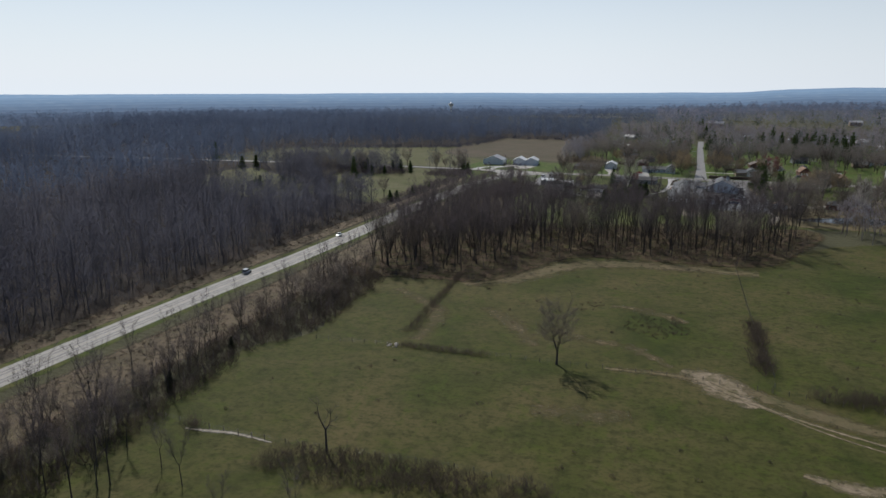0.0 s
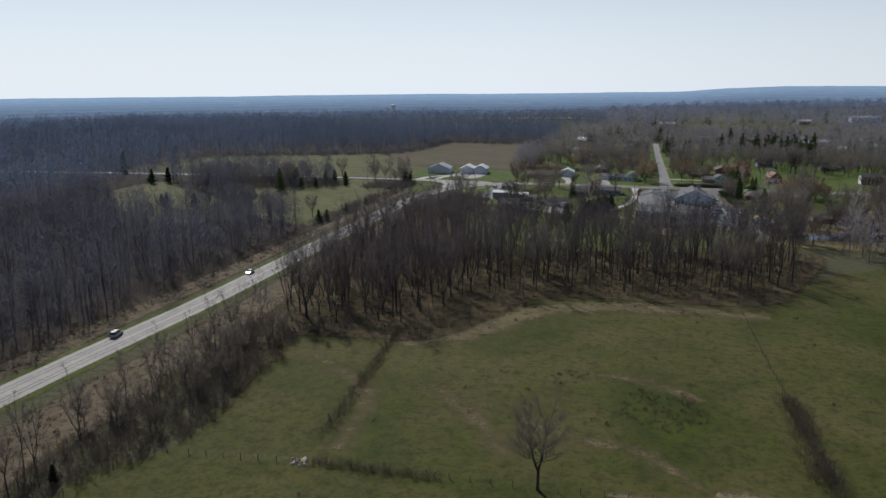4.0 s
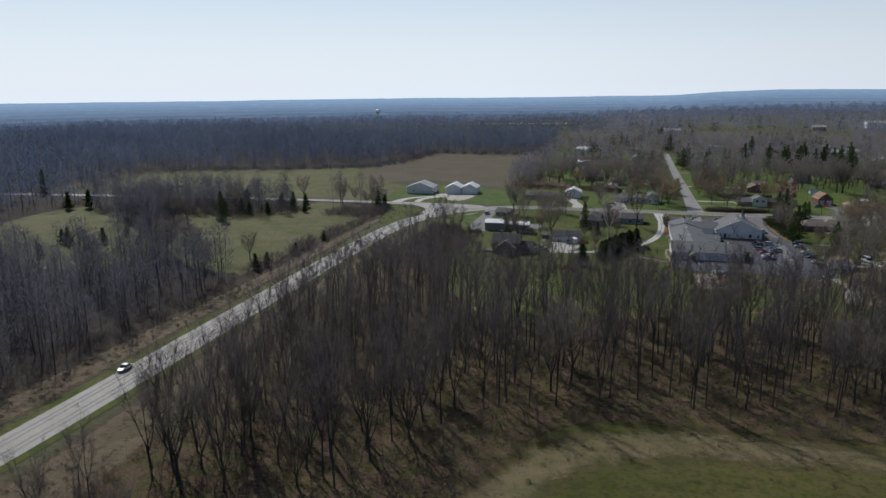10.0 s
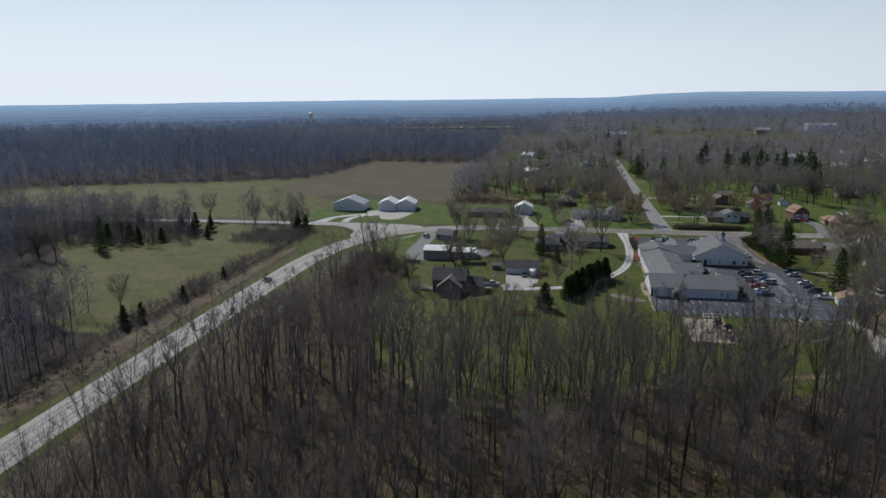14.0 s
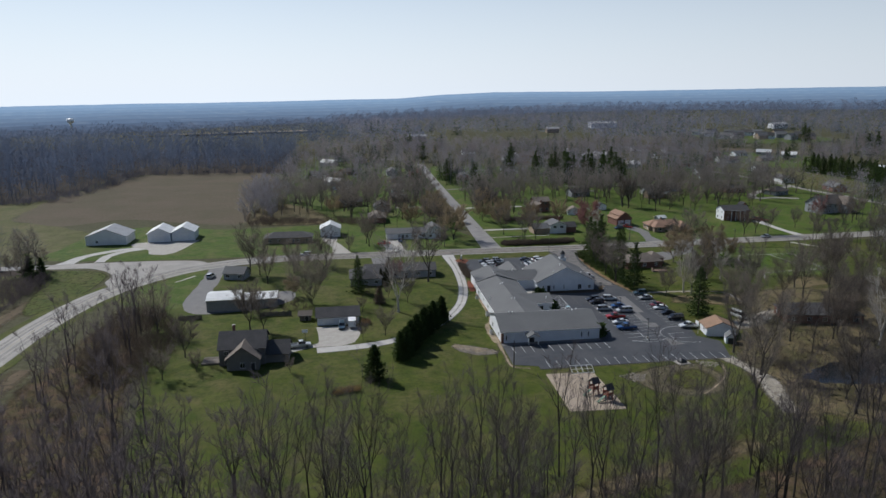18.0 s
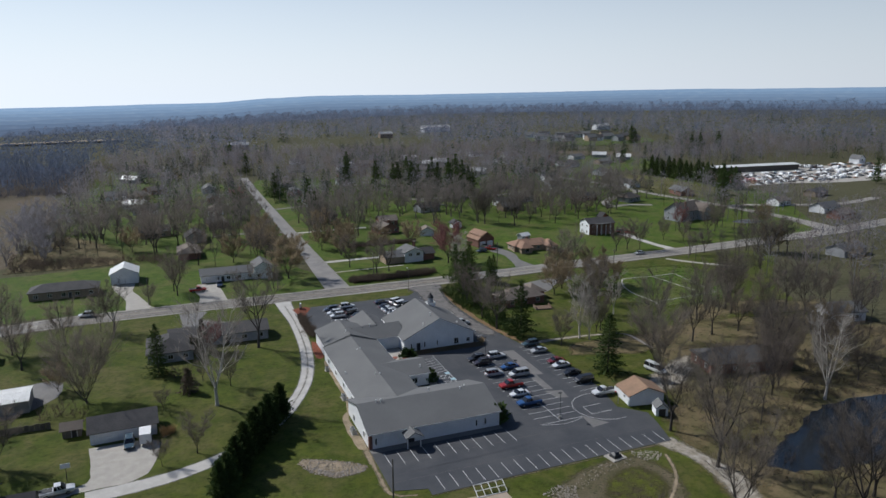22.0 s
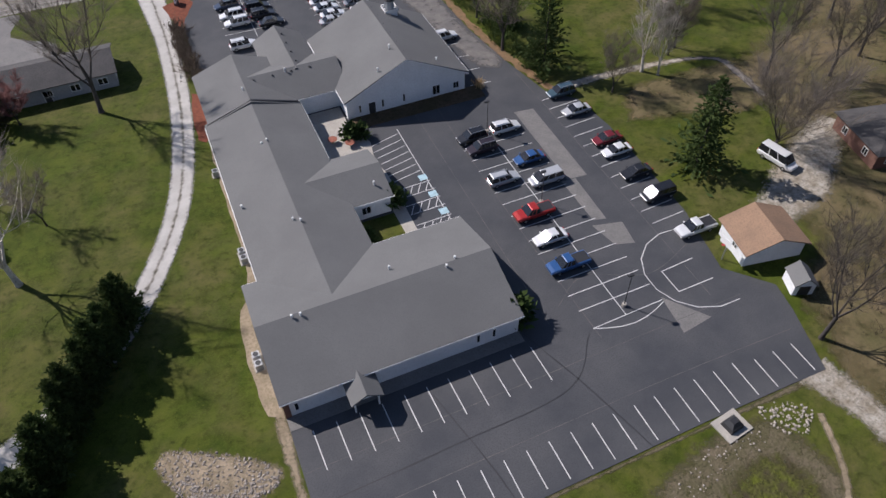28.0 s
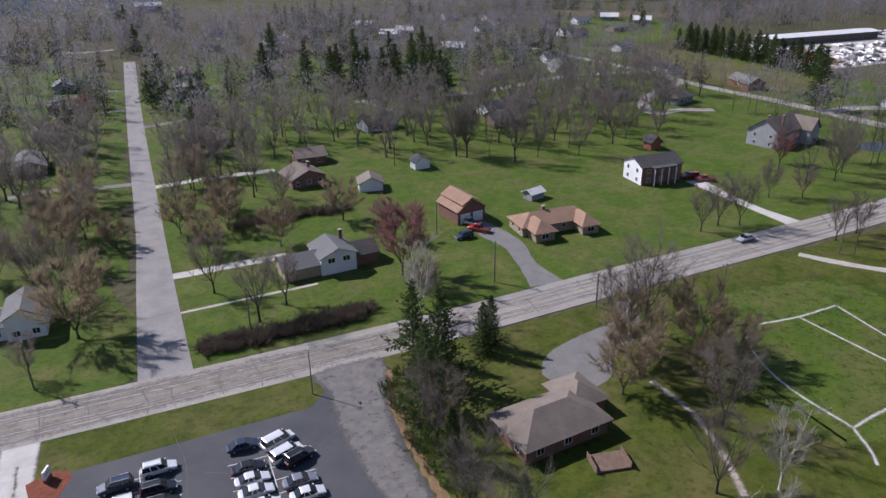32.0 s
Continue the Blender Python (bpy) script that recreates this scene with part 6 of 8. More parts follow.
for name, pts in (("pale_patch", [(37.8, 489), (41, 488.6), (40.5, 471.4), (37.4, 471.6)]), ("pale_patch", [(35.7, 462.2), (39.8, 461.2), (39.2, 457.2), (36.6, 458)]), ("pale_patch", [(36.9, 448.2), (40.6, 443.2), (36.2, 442.6)]), ("pale_patch", [(36.4, 471.6), (38.6, 471.4), (38.2, 462.6), (36.4, 463)]),
                  ("worn_drive", [(35.6, 520), (38.5, 503), (43.0, 503), (41.7, 515), (41.5, 530), (42.5, 543), (45.9, 556.8), (33.6, 556.8), (34.8, 551.5), (34, 540)])):
    g = soft_patch(name, pts, 0.137, 2.2, S_WORNLOT, 2.0) if name == "worn_drive" else Geo().add([(x, y, 0.137) for x, y in pts], [tuple(range(len(pts)))])
    part(name, g, M_LOTOLD, lot, "older greyer asphalt")
for pts in ([(19, 450), (22, 441), (24.5, 432)], [(6, 447), (8, 438), (9, 432)], [(-9, 440), (5, 440.5), (20, 441.5), (26, 447)]):
    part("crack_seal", ribbon(pts, 0.14, 0.139, 0.8, 0.03), M_DARK, lot, "dark sealed crack")
for pts in ([(-9.4, 437.6), (10, 437.9), (30, 438.2), (48, 438)], [(-9.4, 443.8), (20, 444.2), (46, 444.6)], [(22.4, 450), (22.8, 470), (23.4, 500)], [(27.0, 446), (26.6, 470), (27.4, 505)], [(42.6, 446), (43.0, 470), (43.2, 500)], [(24.6, 452), (30, 455), (38, 452), (47, 455)], [(14, 540), (24, 536), (34, 541)], [(9, 522), (12, 540), (11, 551)]):
    part("paving_seam", ribbon(pts, 0.07, 0.1385, 1.0, 0.03), M_SEAL, lot, "thin dark paving seam")
for x, y in ((31.6, 486.1), (31.6, 468.9), (32.0, 448.9)):
    lamp = thing("lot_lamp", pose(x, y, 0.13), "slim dark parking lot lamp post", "lamp post", "parking lot lamps")
    part("base", Geo().tube((0, 0, 0), (0, 0, 0.5), 0.3, 0.28, 10), M_CONCRETE, lamp)
    part("pole", Geo().tube((0, 0, 0.5), (0, 0, 5.8), 0.07, 0.05, 8), M_DARK, lamp)
    part("lamp_head", Geo().box(-0.55, 0.15, -0.2, 0.2, 5.75, 5.95), M_DARK, lamp)

structure("courtyard", Geo().prism([(7.0, 488), (13.8, 488), (14.5, 491.5), (12.8, 497.9), (12.9, 502), (7.0, 502)], 0.0, 0.15), M_CONCRETE, "pale concrete courtyard", "courtyard")
structure("entry_walk", Geo().prism([(12.3, 470), (14.0, 470), (14.3, 483), (13.6, 488.6), (12.3, 488)], 0.0, 0.15), M_CONCRETE, "pale concrete walk by the entrance", "path")
structure("front_walk", Geo().prism([(-9.6, 449.0), (18.6, 449.2), (18.6, 450.9), (-9.6, 450.9)], 0.0, 0.16), M_LOTOLD, "narrow grey walk along the wall", "path")
structure("court_grass", Geo().prism([(6.9, 468.3), (12.3, 468.3), (12.3, 475.6), (6.9, 475.6)], 0.0, 0.15), M_LAWN, "small square of grass", "lawn")
structure("shade_bed", Geo().prism([(13.5, 495.2), (35.6, 494.8), (35.8, 498.3), (13.5, 498.3)], 0.0, 0.16), M_LITTER, "dark mulched bed along the wall", "flower bed")
structure("mulch_bed", patch([(-8.3, 547.4), (-4.7, 548.7), (-2.6, 546.8), (-5.0, 541), (-6.3, 536), (-7.2, 540)], 0.14, 1.2, 0.1, 31), M_MULCH, "red mulch bed round the sign", "flower bed")
structure("mulch_strip", patch([(-8.2, 516), (-7.2, 515), (-7.4, 503), (-8.6, 502), (-9.4, 503), (-9.1, 510)], 0.14, 1.5, 0.1, 32), M_MULCH, "red mulch strip beside the wall", "flower bed")
structure("bare_strip", patch([(-8.2, 500), (-7.4, 500), (-7.8, 470), (-9.8, 467), (-9.8, 451), (-11.5, 452), (-11.4, 466), (-8.9, 472)], 0.11, 1.5, 0.2, 33), M_DIRT, "bare soil strip along the wall", "dirt")
structure("kerb_mulch", ribbon([(45.8, 553), (43.4, 543), (42.6, 530), (42.9, 515), (44.2, 503), (46.6, 491)], 1.5, 0.12, 1, 0.35), M_NEEDLELITTER, "orange-brown needle litter along the drive", "verge")
sign = thing("church_sign", pose(-5.6, 547.2, 0.12, 0, 0, 70), "small white sign on a brick base", "sign")
part("base", Geo().box(-0.7, 0.7, -0.3, 0.3, 0, 0.6), M_BRICK, sign)
part("board", Geo().box(-0.85, 0.85, -0.15, 0.15, 0.6, 1.9), M_WHITE, sign)
part("bar", Geo().box(-0.6, 0.6, -0.165, -0.15, 1.2, 1.35), M_DARK, sign, "row of dark writing")
for x in (9.2, 11.4):
    table = thing("picnic_table", pose(x, 491.8 if x > 10 else 493.6, 0.15), "round red courtyard table", "table", "courtyard tables")
    part("tabletop", Geo().tube((0, 0, 0.72), (0, 0, 0.78), 0.75, 0.75, 12), M_REDWOOD, table)
    part("pedestal", Geo().tube((0, 0, 0), (0, 0, 0.72), 0.12, 0.1, 8), M_DARK, table)

# ---- cars ----
PAINTS = {}


def paint(col):
    if col not in PAINTS:
        PAINTS[col] = plain("car_paint", col, 0.3, 0.25 if max(col) > 0.25 else 0.1, 0.5, 0.6, 0.08)
    return PAINTS[col]


def loft(stations):
    """A body skin through cross-sections: x, bottom, top, half width, shoulder."""
    g = Geo()
    rings = []
    for x, zb, zt, w, sh in stations:
        rings.append([(x, -w * 0.92, zb), (x, -w, zb + 0.18), (x, -w, zt - sh), (x, -w * 0.86, zt), (x, w * 0.86, zt), (x, w, zt - sh), (x, w, zb + 0.18), (x, w * 0.92, zb)])
    vs = [p for r in rings for p in r]
    fs = []
    for i in range(len(rings) - 1):
        for k in range(8):
            a, b = i * 8 + k, i * 8 + (k + 1) % 8
            fs.append((a, a + 8, b + 8, b))
    fs.append(tuple(range(8)))
    fs.append(tuple(reversed(range(8 * len(rings) - 8, 8 * len(rings)))))
    return g.add(vs, fs)


SHAPES = {  # length, width, bonnet height, roof, cabin base rear/front, roof rear/front
    "sedan": (4.75, 1.82, 0.92, 1.44, -1.75, 1.25, -0.95, 0.35),
    "suv": (4.75, 1.88, 1.05, 1.74, -2.2, 1.2, -1.95, 0.45),
    "pickup": (5.7, 1.98, 1.12, 1.86, -0.55, 1.5, -0.35, 0.75),
    "van": (5.1, 1.98, 1.08, 1.80, -2.4, 1.75, -2.2, 0.8),
    "bigvan": (5.9, 2.05, 1.15, 2.15, -2.8, 2.2, -2.7, 1.4),
}


def car(kind, col, x, y, turn, label, z=0.13, group="parked cars"):
    ln, wd, zb, zr, c0, c1, r0, r1 = SHAPES[kind]
    key = (kind, col)
    m = pose(x, y, z, 0, 0, turn)
    if key in car.made:
        return tagged(copy_thing(car.made[key], m), label)
    root = thing("car" if kind in ("sedan", "suv") else "pickup_truck" if kind == "pickup" else "van", m, label, "car" if kind in ("sedan", "suv") else "pickup truck" if kind == "pickup" else "van", group)
    car.made[key] = root
    p = paint(col)
    h, w = ln / 2, wd / 2
    if kind == "pickup":
        st = [(-h, 0.5, zb - 0.1, w * 0.96, 0.08), (-h + 0.1, 0.42, zb, w, 0.08), (c0, 0.4, zb, w, 0.08), (c1, 0.4, zb, w, 0.1), (h - 0.5, 0.42, zb - 0.08, w * 0.97, 0.12), (h, 0.5, zb - 0.25, w * 0.88, 0.12)]
    else:
        st = [(-h, 0.48, zb - 0.2, w * 0.86, 0.1), (-h + 0.25, 0.38, zb - 0.02, w * 0.96, 0.1), (c0 + 0.3, 0.34, zb, w, 0.1), (c1, 0.34, zb, w, 0.1), (h - 0.6, 0.36, zb - 0.16, w * 0.96, 0.14), (h - 0.12, 0.42, zb - 0.28, w * 0.86, 0.14), (h, 0.48, zb - 0.38, w * 0.74, 0.1)]
    part("body", loft(st), p, root)
    tw, bw = w * 0.76, w * 0.90
    g = Geo().add([(r0, -tw, zr), (r1, -tw, zr), (r1, tw, zr), (r0, tw, zr), (r0 + 0.1, -tw * 0.8, zr + 0.05), (r1 - 0.1, -tw * 0.8, zr + 0.05), (r1 - 0.1, tw * 0.8, zr + 0.05), (r0 + 0.1, tw * 0.8, zr + 0.05)],
                  [(4, 5, 6, 7), (0, 1, 5, 4), (1, 2, 6, 5), (2, 3, 7, 6), (3, 0, 4, 7), (3, 2, 1, 0)])
    roof_ob = part("roof", g, p, root)
    if kind == "suv":
        for s in (-1, 1):
            part("roof_rail", Geo().box(r0 + 0.1, r1 - 0.2, s * tw * 0.8 - 0.03, s * tw * 0.8 + 0.03, zr + 0.05, zr + 0.12), M_STEEL, roof_ob)
    lo = zb - 0.03
    part("windscreen", Geo().add([(c1, -bw, lo), (c1, bw, lo), (r1, tw, zr), (r1, -tw, zr)], [(0, 1, 2, 3)]), M_GLASS, root)
    part("rear_window", Geo().add([(c0, bw, lo), (c0, -bw, lo), (r0, -tw, zr), (r0, tw, zr)], [(0, 1, 2, 3)]), M_GLASS, root)
    for s in (-1, 1):
        side = part("side_window", Geo().add([(c0, s * bw, lo), (c1, s * bw, lo), (r1, s * tw, zr), (r0, s * tw, zr)], [(0, 1, 2, 3) if s < 0 else (3, 2, 1, 0)]), M_GLASS, root)
        for q in (0.36, 0.68):
            xb, xt = c0 + q * (c1 - c0), r0 + q * (r1 - r0)
            part("pillar", Geo().add([(xb - 0.06, s * (bw + 0.012), lo), (xb + 0.06, s * (bw + 0.012), lo), (xt + 0.05, s * (tw + 0.012), zr), (xt - 0.05, s * (tw + 0.012), zr)], [(0, 1, 2, 3) if s < 0 else (3, 2, 1, 0)]), p, side)
        part("headlight", Geo().box(h - 0.22, h - 0.04, s * w * 0.62 - 0.2, s * w * 0.62 + 0.2, zb - 0.46, zb - 0.30), M_LAMPCLR, root)
        part("tail_light", Geo().box(-h + 0.0, -h + 0.14, s * w * 0.7 - 0.14, s * w * 0.7 + 0.14, zb - 0.4, zb - 0.12), M_LAMPRED, root)
        part("mirror", Geo().box(c1 - 0.35, c1 - 0.2, s * (w + 0.1) - 0.1, s * (w + 0.1) + 0.1, zb - 0.02, zb + 0.14), p, root)
        for xw in (-h * 0.6, h * 0.6):
            tyre = part("wheel", Geo().tube((xw, s * (w - 0.2), 0.34), (xw, s * (w + 0.015), 0.34), 0.345, 0.345, 14), M_RUBBER, root)
            part("rim", Geo().tube((xw, s * (w + 0.012), 0.34), (xw, s * (w + 0.03), 0.34), 0.21, 0.19, 10), M_ALLOY, tyre)
    if kind == "pickup":
        part("cargo_bed", Geo().box(-h + 0.14, c0 - 0.1, -w * 0.8, w * 0.8, zb - 0.02, zb + 0.015), M_DARK, root, "dark open cargo bed")
    return root


car.made = {}
WHT, SLV, GRY, BLK, NAV, BLU, RED, MAR, TEAL = (0.75, 0.75, 0.74), (0.48, 0.49, 0.50), (0.20, 0.21, 0.23), (0.018, 0.018, 0.02), (0.03, 0.045, 0.08), (0.03, 0.09, 0.24), (0.42, 0.03, 0.025), (0.16, 0.015, 0.02), (0.05, 0.09, 0.12)
for kind, col, x, y, turn, label in (
        ("suv", BLK, 28.7, 485.4, 180, "black SUV parked on asphalt"), ("suv", (0.03, 0.02, 0.025), 29.0, 482.5, 180, "dark maroon-black SUV parked on asphalt"), ("suv", WHT, 34.4, 485.5, 0, "white SUV with a sunroof parked on asphalt"),
        ("sedan", BLU, 34.3, 477.6, 180, "bright blue hatchback parked on asphalt"), ("suv", SLV, 28.8, 475.0, 0, "silver SUV with roof rails parked on asphalt"), ("van", SLV, 34.4, 472.6, 180, "silver minivan parked on asphalt"),
        ("pickup", RED, 29.5, 467.2, 180, "red pickup truck parked on asphalt"), ("sedan", WHT, 29.2, 462.2, 180, "white sedan parked on asphalt"), ("pickup", BLU, 29.0, 457.2, 180, "blue pickup truck parked on asphalt"),
        ("suv", TEAL, 46.8, 490.0, 180, "dark blue-grey SUV parked in a shaded stall"), ("sedan", SLV, 46.6, 484.8, 180, "silver sedan parked in a stall"), ("sedan", MAR, 47.1, 476.7, 180, "dark red sedan parked in a stall"),
        ("sedan", WHT, 46.9, 473.7, 180, "white sedan parked in a stall"), ("sedan", BLK, 46.8, 468.5, 180, "black sedan parked in a stall"), ("van", BLK, 47.0, 463.4, 180, "black minivan parked in a stall"), ("pickup", WHT, 47.6, 455.8, 180, "white pickup truck parked in a stall"),
        ("sedan", NAV, 20.1, 542.7, 0, "dark blue sedan behind the church"), ("van", WHT, 24.9, 541.7, 20, "white van behind the church"), ("van", WHT, 25.5, 538.4, 20, "white van behind the church"), ("sedan", BLK, 20.0, 537.6, 0, "black sedan behind the church"),
        ("suv", BLK, 27.0, 537.0, 20, "black SUV behind the church"), ("sedan", WHT, 20.1, 535.1, 0, "white sedan behind the church"), ("sedan", WHT, 20.2, 532.6, 0, "white sedan behind the church"), ("sedan", GRY, 26.0, 532.2, 0, "grey sedan behind the church"),
        ("sedan", WHT, 20.6, 529.7, 0, "white sedan behind the church"), ("sedan", SLV, 19.8, 527.4, 0, "silver sedan behind the church"), ("sedan", WHT, 26.4, 529.4, 0, "white sedan behind the church"), ("suv", NAV, 3.0, 541.3, 180, "dark blue SUV behind the church"),
        ("suv", WHT, 8.6, 542.6, 0, "white SUV behind the church"), ("suv", BLK, 8.3, 538.4, 0, "black SUV behind the church"), ("suv", WHT, 3.2, 537.2, 180, "white SUV behind the church"), ("suv", BLK, 8.6, 535.2, 0, "black SUV behind the church"),
        ("suv", WHT, 3.5, 534.2, 180, "white SUV behind the church"), ("sedan", BLK, 9.4, 531.8, 0, "black sedan behind the church"), ("suv", WHT, 2.8, 526.2, 0, "white SUV beside the church wall"), ("suv", WHT, 36.4, 513.6, 0, "white SUV beside the church wall")):
    car(kind, col, x, y, turn, label)
for kind, col, x, y, turn, label in (
        ("bigvan", WHT, 67.0, 462.4, 282, "white passenger van on a house drive"), ("pickup", WHT, -64.6, 456.2, 8, "white pickup truck on a concrete drive"), ("suv", TEAL, -53.4, 470.4, 270, "dark teal SUV before the garage"),
        ("suv", WHT, -102.3, 534.5, 75, "white SUV in the gravel yard"), ("pickup", RED, -35.3, 581.2, 5, "red pickup truck on a house drive"), ("suv", NAV, -27.6, 585.6, 270, "dark blue SUV before the house"),
        ("suv", NAV, 81.2, 598.2, 185, "dark blue SUV on the grass by the barn"), ("pickup", RED, 86.4, 600.6, 130, "red pickup truck on a drive"), ("pickup", WHT, 86.2, 605.4, 120, "white pickup truck before the barn"),
        ("van", RED, 160.4, 610.2, 160, "red box van by the white house"), ("pickup", RED, 162.2, 606.2, 150, "red pickup truck by the white house"), ("suv", GRY, 224, 622, 20, "grey SUV beside a big house")):
    car(kind, col, x, y, turn, label, 0.11)
car("suv", SLV, -157.4, 225.8, 96, "silver SUV on the highway", 0.125, "cars on the road")
car("sedan", WHT, -154.2, 297, 274, "white sedan on the highway", 0.125, "cars on the road")
car("sedan", GRY, -147.0, 450.5, 93, "grey sedan on the highway", 0.125, "cars on the road")
car("sedan", WHT, 140.9, 568.8, 183, "white sedan on the road", 0.125, "cars on the road")
car("suv", WHT, -69.0, 564.6, 180, "white SUV on the road", 0.125, "cars on the road")

# ---- white barns, sheds and houses ----
house("white_barn", -159.5, 606, 0, 17.5, 13.5, 4.0, 7.4, "y", M_SIDING, M_TINGREY, "long white metal-sided barn with a grey roof", "barn", garages=(("E", 0, 4, 3.4),), windows=(("S", -4, 1.2, 0.9, 0.9),), group="white barns")
for i, (x, y) in enumerate(((-137.6, 608.5), (-127.2, 610.0))):
    house("white_barn", x, y, 3, 10.0, 12.5, 4.2, 6.6, "y", M_SIDING, M_TIN, "white metal barn with a white roof", "barn", garages=(("S", 0, 4.2, 3.4),), group="white barns")
house("white_garage", -59.5, 606.5, 0, 9.2, 9.5, 4.0, 6.2, "y", M_SIDING, M_TIN, "white gabled garage with a white roof", "garage", garages=(("S", 0, 3.4, 2.6),), windows=(("E", 0, 1.2, 0.9, 0.9),))
house("grey_ranch_house", -78, 594, 0, 21, 8.5, 2.9, 4.7, "x", M_TANBRICK, M_SHINGLE_DK, "low ranch house with a dark roof", "house", hip=4.2, windows=around(21, 8.5, 5), doors=(("S", 2, 1, 2.05),))
house("ranch_house", -24, 595.5, 0, 19, 8.2, 2.9, 4.5, "x", M_SIDING, M_SHINGLE, "long low white ranch house with a pale roof", "house", windows=around(19, 8.2, 5), doors=(("S", -2, 1, 2.05),), garages=(("S", -6.5, 4.8, 2.2),))
house("ranch_house_wing", -11.5, 595, 0, 6.5, 9.5, 4.6, 6.4, "y", M_SIDING, M_SHINGLE, "white gabled end house beside the ranch", "house", windows=around(6.5, 9.5, 2))
house("grey_ranch_house", -32, 528, 0, 26, 9.0, 2.9, 4.6, "x", M_SIDING_G, M_SHINGLE_DK, "long grey ranch house with a dark roof", "house", windows=around(26, 9, 6, 1.0, 1.4), doors=(("S", 2, 1, 2.05),))
house("grey_ranch_house", -45, 521, 0, 11, 13, 2.9, 5.2, "y", M_SIDING_G, M_SHINGLE_DK, "grey house wing with a slate-grey roof", "house", hip=4.5, windows=around(11, 13, 3))
dark = house("dark_house", -78.5, 450, 0, 13, 11, 5.2, 8.6, "x", M_TAUPE, M_SHINGLE_DK, "two-storey taupe house with a black roof", "house", windows=around(13, 11, 3, 3.4) + around(13, 11, 3, 0.8), chimneys=((-3.5, 5.0, 8.8),))
part("gable_wall", wall_solid(-3.8, 5.2, -9.5, 0, 3.6, 7.0, "y"), M_TAUPE, dark, "projecting taupe gable")
add_roof(dark, M_SHINGLE_BR, -3.8, 5.2, -9.5, 0, 3.6, 7.0, "y", over=0.6)
opening(dark, "window", "S", 0.6, -9.52, 0.8, 1.2, 1.5, M_WHITE, M_GLASS)
opening(dark, "door", "S", 3.6, -9.52, 0.05, 1.1, 2.1, M_WHITE, M_DARK)
part("garage_wall", wall_solid(6.2, 13.2, -4.5, 4.0, 2.8, 5.4, "x"), M_TAUPE, dark)
add_roof(dark, M_SHINGLE_DK, 6.2, 13.2, -4.5, 4.0, 2.8, 5.4, "x", over=0.5)
dark.scale = (0.88, 0.88, 0.9)
deck = part("deck", Geo().box(-12, -6.6, -4, 1.5, 0.0, 0.5), M_TIMBER, dark, "weathered timber deck")
for k in range(6):
    part("plank", Geo().box(-12, -6.6, -4 + 0.92 * k, -3.14 + 0.92 * k, 0.5, 0.54), M_TIMBER, deck)
house("long_garage", -54.6, 477, 2, 12.4, 6.8, 2.7, 4.6, "x", M_SIDING, M_SHINGLE_DK, "long white garage with a dark roof", "garage", garages=(("S", -3, 3.6, 2.2), ("S", 1.6, 3.6, 2.2)))
trailer = thing("box_trailer", pose(-50.4, 471.0, 0.1), "white box trailer before the garage", "trailer")
part("box", Geo().box(-1.1, 1.1, -1.9, 1.9, 0.5, 2.5), M_WHITE, trailer)
for s in (-1, 1):
    part("wheel", Geo().tube((s * 1.1, 0, 0.33), (s * 1.3, 0, 0.33), 0.33, 0.33, 12), M_RUBBER, trailer)
house("garden_shed", -64.5, 480, 0, 3.4, 3, 2.0, 2.9, "x", M_TIMBER, M_SHINGLE_BR, "small timber garden shed", "shed", doors=(("S", 0.5, 1, 1.8),))
house("white_roofed_shed", -91, 497, 3, 10.4, 10.4, 3.8, 4.6, "x", M_SHEDWALL, M_TIN, "grey metal shed with a white roof", "shed", over=0.2, group="yard sheds")
house("white_roofed_shed", -80.0, 499, 3, 10.6, 8.6, 2.8, 3.4, "x", M_SHEDWALL, M_TIN, "lower grey shed with a white roof", "shed", over=0.2, group="yard sheds")
house("blue_house", -92.5, 533, -15, 7.6, 6.6, 2.6, 4.4, "x", M_SIDING_G, M_SHINGLE, "small blue-grey cottage with a pale roof", "house", windows=around(9, 8, 2))
house("brown_roofed_garage", 53.7, 450.4, -10, 8.2, 6.0, 2.6, 4.3, "y", M_SIDING, M_SHINGLE_WB, "white block garage with a brown roof", "garage", windows=(("W", -0.5, 1.2, 0.9, 0.6),), garages=(("E", 0, 3.6, 2.2),))
house("small_white_shed", 53.2, 442.8, -20, 2.6, 2.8, 1.9, 3.0, "y", M_SIDING, M_SHINGLE, "tiny white storage shed with double doors", "shed", over=0.2, doors=(("S", 0, 1.5, 1.7),))
house("brick_house", 90, 458, -12, 22, 10, 2.9, 5.0, "x", M_BRICK, M_SHINGLE_DK, "low brick house half hidden by bare trees", "house", hip=4.5, windows=around(22, 10, 5))
house("white_block_building", 145, 476, -12, 12, 8, 3.0, 5.2, "x", M_SIDING, M_SHINGLE, "white building with a grey roof", "outbuilding", windows=around(12, 8, 2))
house("brown_roofed_house", 62.5, 528, 5, 14.5, 9, 2.8, 5.0, "x", M_BRICK, M_SHINGLE_BR, "brick house with a brown hipped roof", "house", hip=4.3, windows=around(14.5, 9, 3), over=0.6)
house("brown_roofed_house", 69.5, 532, 5, 6, 7, 2.8, 4.6, "y", M_BRICK, M_SHINGLE_BR, "brick house wing with a brown hipped roof", "house", hip=3, windows=(("E", 0, 0.9, 1.2, 1.1),), over=0.6)
